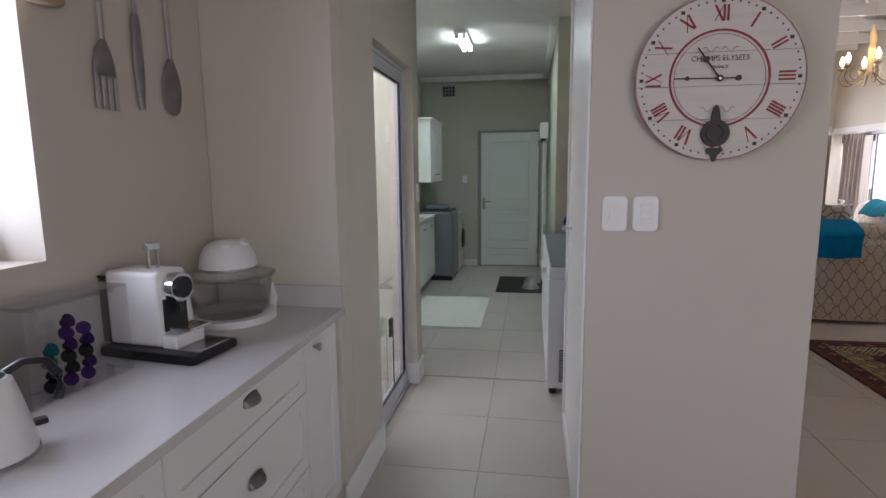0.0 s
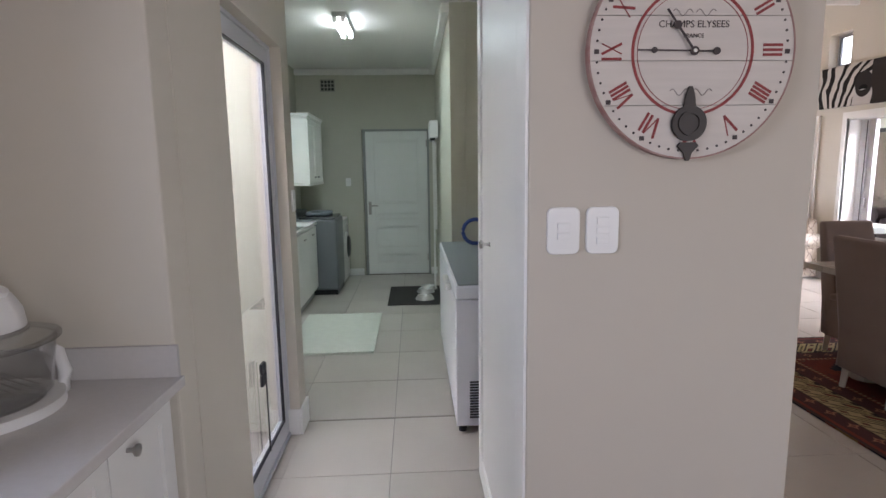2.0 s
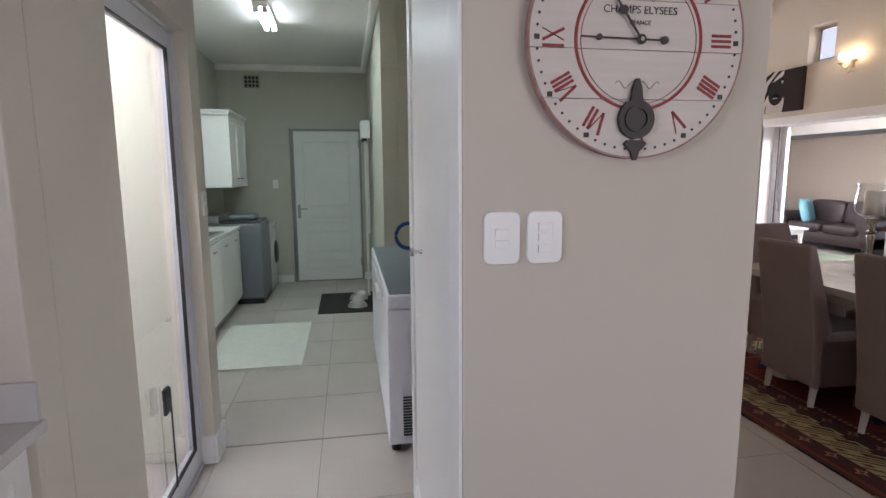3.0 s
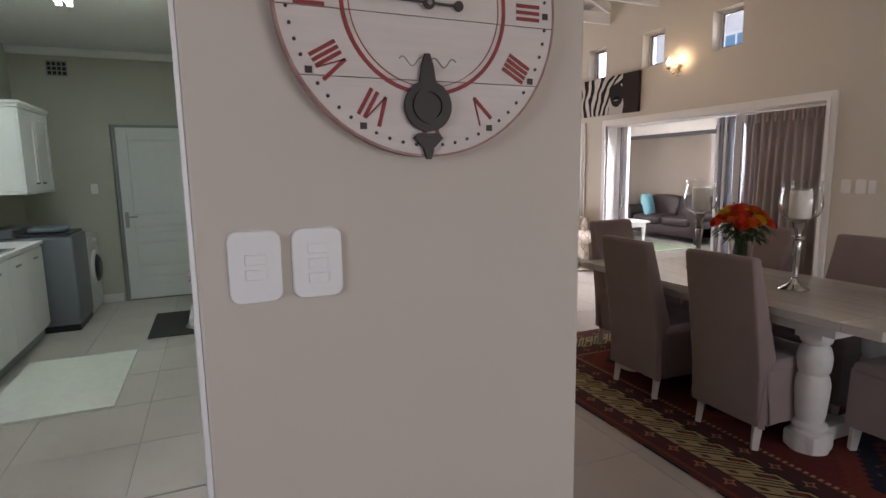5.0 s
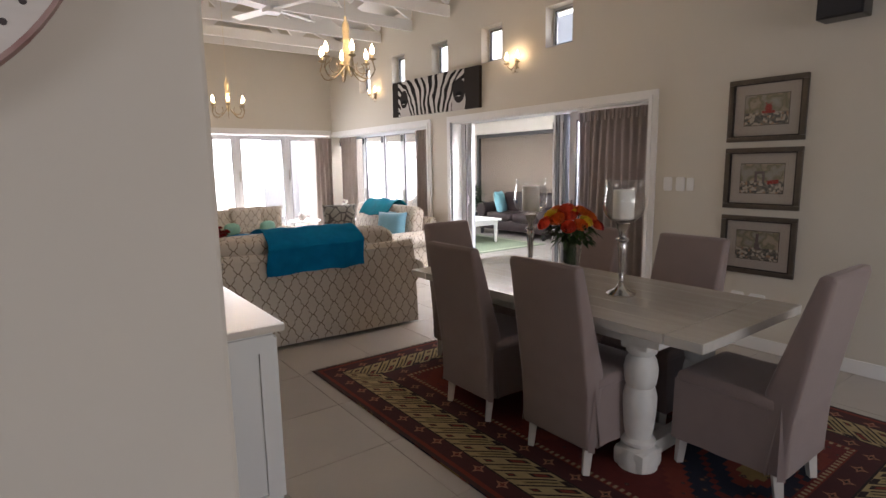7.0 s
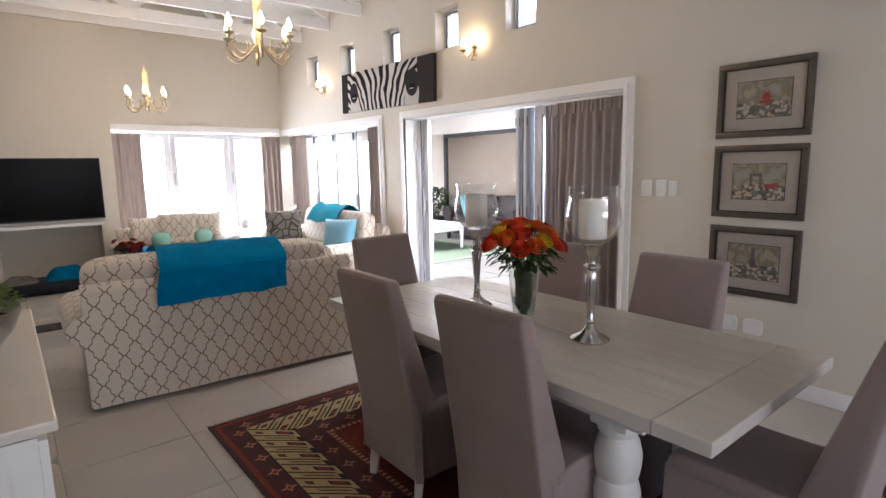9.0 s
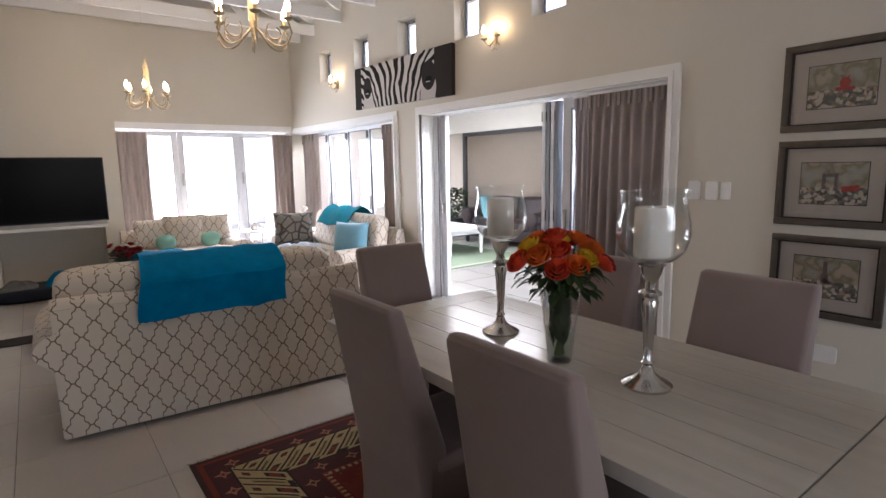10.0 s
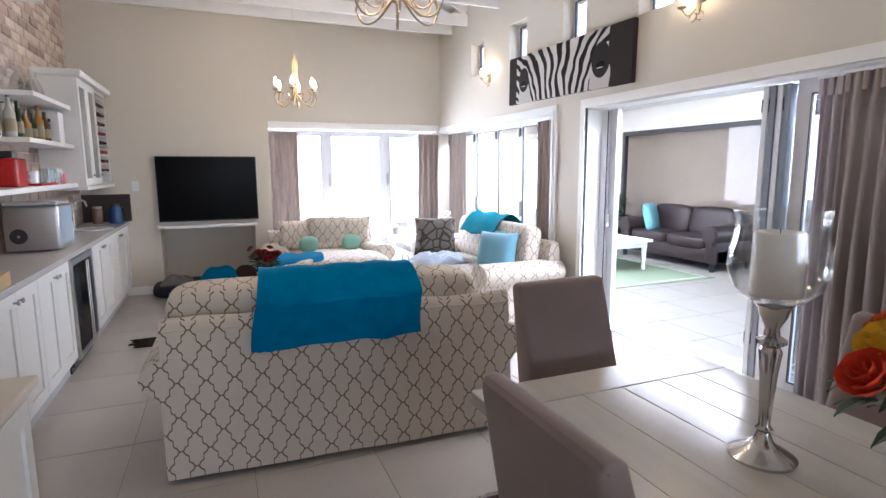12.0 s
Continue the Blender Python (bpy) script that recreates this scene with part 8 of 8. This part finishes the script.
hs = thing("neighbour_house", 17.0, 12.5, -0.13, 0, "white rendered neighbouring house with windows coloured sky blue", "house")
part("wall", boxes((0, 4, -5.5, 6, 0, 7)), PLASTER, hs)
# the sky's blue reflection is painted in as the pane colour
BLUEG = surf("sky_tinted_glass", (0.12, 0.28, 0.42), 0.1, bump=0)
for z in (0.6, 2.6, 4.8):
    for k in range(5):
        w = part("window", boxes((-0.04, 0, -4.8 + 2.1 * k, -3.2 + 2.1 * k, z, z + 1.3)), WHITE, hs)
        part("pane", boxes((-0.06, -0.041, -4.7 + 2.1 * k, -4.05 + 2.1 * k, z + 0.1, z + 1.2), (-0.06, -0.041, -3.95 + 2.1 * k, -3.3 + 2.1 * k, z + 0.1, z + 1.2)), BLUEG, w)
for k, y in enumerate(range(4)):
    part("balcony_rail", boxes((-0.6, -0.56, -5.0 + 2.6 * k, -2.6 + 2.6 * k, 2.25, 2.32), (-0.6, -0.56, -5.0 + 2.6 * k, -4.95 + 2.6 * k, 1.5, 2.25), (-0.6, 0, -5.0 + 2.6 * k, -2.6 + 2.6 * k, 1.4, 1.5)), PLASTER, hs)
GLOW = surf("bright_sky_backdrop", (0.8, 0.8, 0.8), 1.0, var=0, bump=0, emit=((0.97, 0.985, 1.0), 1.6))
structure("backdrop_sky", boxes((-2.0, 5.4, 15.0, 15.05, -0.13, 7.0)), GLOW, "plain bright sky beyond the tall windows")
structure("backdrop_sky_east", boxes((30.0, 30.1, -25.0, 60.0, -0.13, 20.0)), GLOW, "plain bright sky beyond the small high windows")
structure("garden_wall", boxes((-6, 16, 19, 19.3, -0.13, 2.4)), PLASTER, "white garden wall beyond the windows")

# ---- bricks ----
BRM = surf("whitewashed_brick", (0.36, 0.27, 0.22), 0.9, var=0.3, vscale=14, bump=0.7, bscale=45, col2=(0.68, 0.63, 0.56), dist=0.004)
nt = BRM.node_tree
oi = nt.nodes.new("ShaderNodeObjectInfo")
b_ = nt.nodes["Principled BSDF"]
old_ = b_.inputs["Base Color"].links[0].from_socket
tint = ramp(nt, oi.outputs["Random"], [(0, (0.55, 0.46, 0.42)), (0.35, (1.15, 1.1, 1.05)), (0.7, (0.85, 0.72, 0.65)), (1.0, (1.3, 1.28, 1.25))], "LINEAR")
nt.links.new(mixc(nt, 1.0, old_, tint, "MULTIPLY"), b_.inputs["Base Color"])
mortar = part("mortar", box(bmesh.new(), XB - 0.0299, XB - 0.010, 5.175, YT - 0.001, 0.905, 4.3), surf("white_mortar", (0.52, 0.48, 0.43), 0.95, var=0.1, bump=0.5, bscale=50), None)
mortar["kind"] = "structure"
mortar["label"] = "rough pale mortar between whitewashed bricks"
meshes = []
for v in range(6):
    rb = random.Random(40 + v)
    bm = bmesh.new()
    box(bm, -0.011, 0.004, -0.105, 0.105, -0.034, 0.034, bev=0.005, seg=1)
    for q in bm.verts:
        q.co += Vector((rb.uniform(-0.002, 0.002), rb.uniform(-0.003, 0.003), rb.uniform(-0.003, 0.003)))
    me = bpy.data.meshes.new("brick")
    bm.to_mesh(me)
    bm.free()
    me.materials.append(BRM)
    meshes.append(me)
rest, near = [], []
row = 0
z = 0.945
while z < 4.2:
    y = 5.29 + (0.11 if row % 2 else 0)
    while y < YT - 0.10:
        (near if (z > 1.9 and y > 8.0 and z < 3.7) or (1.25 > z and y > 8.2) else rest).append((y, z))
        y += 0.222
    z += 0.082
    row += 1
near = sorted(near, key=lambda q: -q[0])[:300]
rset = set(near)
for k, (y, z) in enumerate(near):
    b = new("brick", meshes[k % 6])
    b.matrix_basis = pose(XB - 0.004 + rnd.uniform(-0.003, 0.003), y, z, 0, 0, 0)
    b.parent = mortar
bm = bmesh.new()
for y, z in rest:
    r = bmesh.ops.create_cube(bm, size=1.0, matrix=Matrix.Translation((XB - 0.004 + rnd.uniform(-0.002, 0.002), y, z)) @ Matrix.Diagonal((0.014, 0.208, 0.067, 1)))
rb_ = part("brick_rest", bm, BRM, mortar, "whitewashed bricks low on the wall", kind="stuff")

# ---- tiles ----
P_, TX_, TY_ = 0.603, -0.17, 2.58
variants = {}


def tile(x0, x1, y0, y1, z, mat, parent, th=0.0038):
    key = (round(x1 - x0, 3), round(y1 - y0, 3), mat.name)
    if key not in variants:
        bm = bmesh.new()
        w, d = (x1 - x0) / 2, (y1 - y0) / 2
        lo = [bm.verts.new((a * w, b * d, -th)) for a, b in ((-1, -1), (1, -1), (1, 1), (-1, 1))]
        hi = [bm.verts.new((a * (w - 0.001), b * (d - 0.001), 0)) for a, b in ((-1, -1), (1, -1), (1, 1), (-1, 1))]
        bm.faces.new(hi)
        for k in range(4):
            bm.faces.new((lo[k], lo[(k + 1) % 4], hi[(k + 1) % 4], hi[k]))
        me = bpy.data.meshes.new("tile")
        bm.to_mesh(me)
        bm.free()
        me.materials.append(mat)
        variants[key] = me
    t = new("tile", variants[key])
    t.matrix_basis = pose((x0 + x1) / 2, (y0 + y1) / 2, z)
    t.parent = parent
    return t


floor_ob = bpy.data.objects["floor"]
AREAS = [(XH - 0.13, XH, 2.76, 3.63), (XH, 0.91, -1.0, 3.80), (XL, 0.43, 3.80, YF), (0.43, 0.91, 3.80, 5.05), (XW, XE, YC, YT), (0.91, XE, -1.0, YC), (XB + 0.3, XW, 5.17, YT), (2.77, XE, YT, YN)]
seen_t = []
for ax0, ax1, ay0, ay1 in AREAS:
    i0, i1 = math.floor((ax0 - TX_) / P_), math.ceil((ax1 - TX_) / P_)
    j0, j1 = math.floor((ay0 - TY_) / P_), math.ceil((ay1 - TY_) / P_)
    for i in range(i0, i1):
        for j in range(j0, j1):
            x0, x1 = max(ax0, TX_ + i * P_ + 0.0015), min(ax1, TX_ + (i + 1) * P_ - 0.0015)
            y0, y1 = max(ay0, TY_ + j * P_ + 0.0015), min(ay1, TY_ + (j + 1) * P_ - 0.0015)
            if x1 - x0 > 0.03 and y1 - y0 > 0.03:
                seen_t.append((x0, x1, y0, y1))
seen_t.sort(key=lambda q: math.hypot((q[0] + q[1]) / 2 - 1.6, (q[2] + q[3]) / 2 - 4.0))
for q in seen_t[:300]:
    tile(*q, 0.0, TILE, floor_ob)
bm = bmesh.new()
for x0, x1, y0, y1 in seen_t[300:]:
    box(bm, x0, x1, y0, y1, -0.0038, 0)
if seen_t[300:]:
    part("tile_rest", bm, TILE, floor_ob, kind="stuff")
patio_ob = bpy.data.objects["patio_floor"]
PAVE = surf("patio_tile", (0.20, 0.185, 0.165), 0.55, var=0.12, vscale=2.5, bump=0.15, bscale=20)
for i in range(13):
    for j in range(13):
        x0, y0 = X2 + 0.004 + 0.6 * i, 4.0 + 0.6 * j
        if x0 < 9.9:
            tile(x0, x0 + 0.592, y0, y0 + 0.592, -0.0205, PAVE, patio_ob, 0.0034)
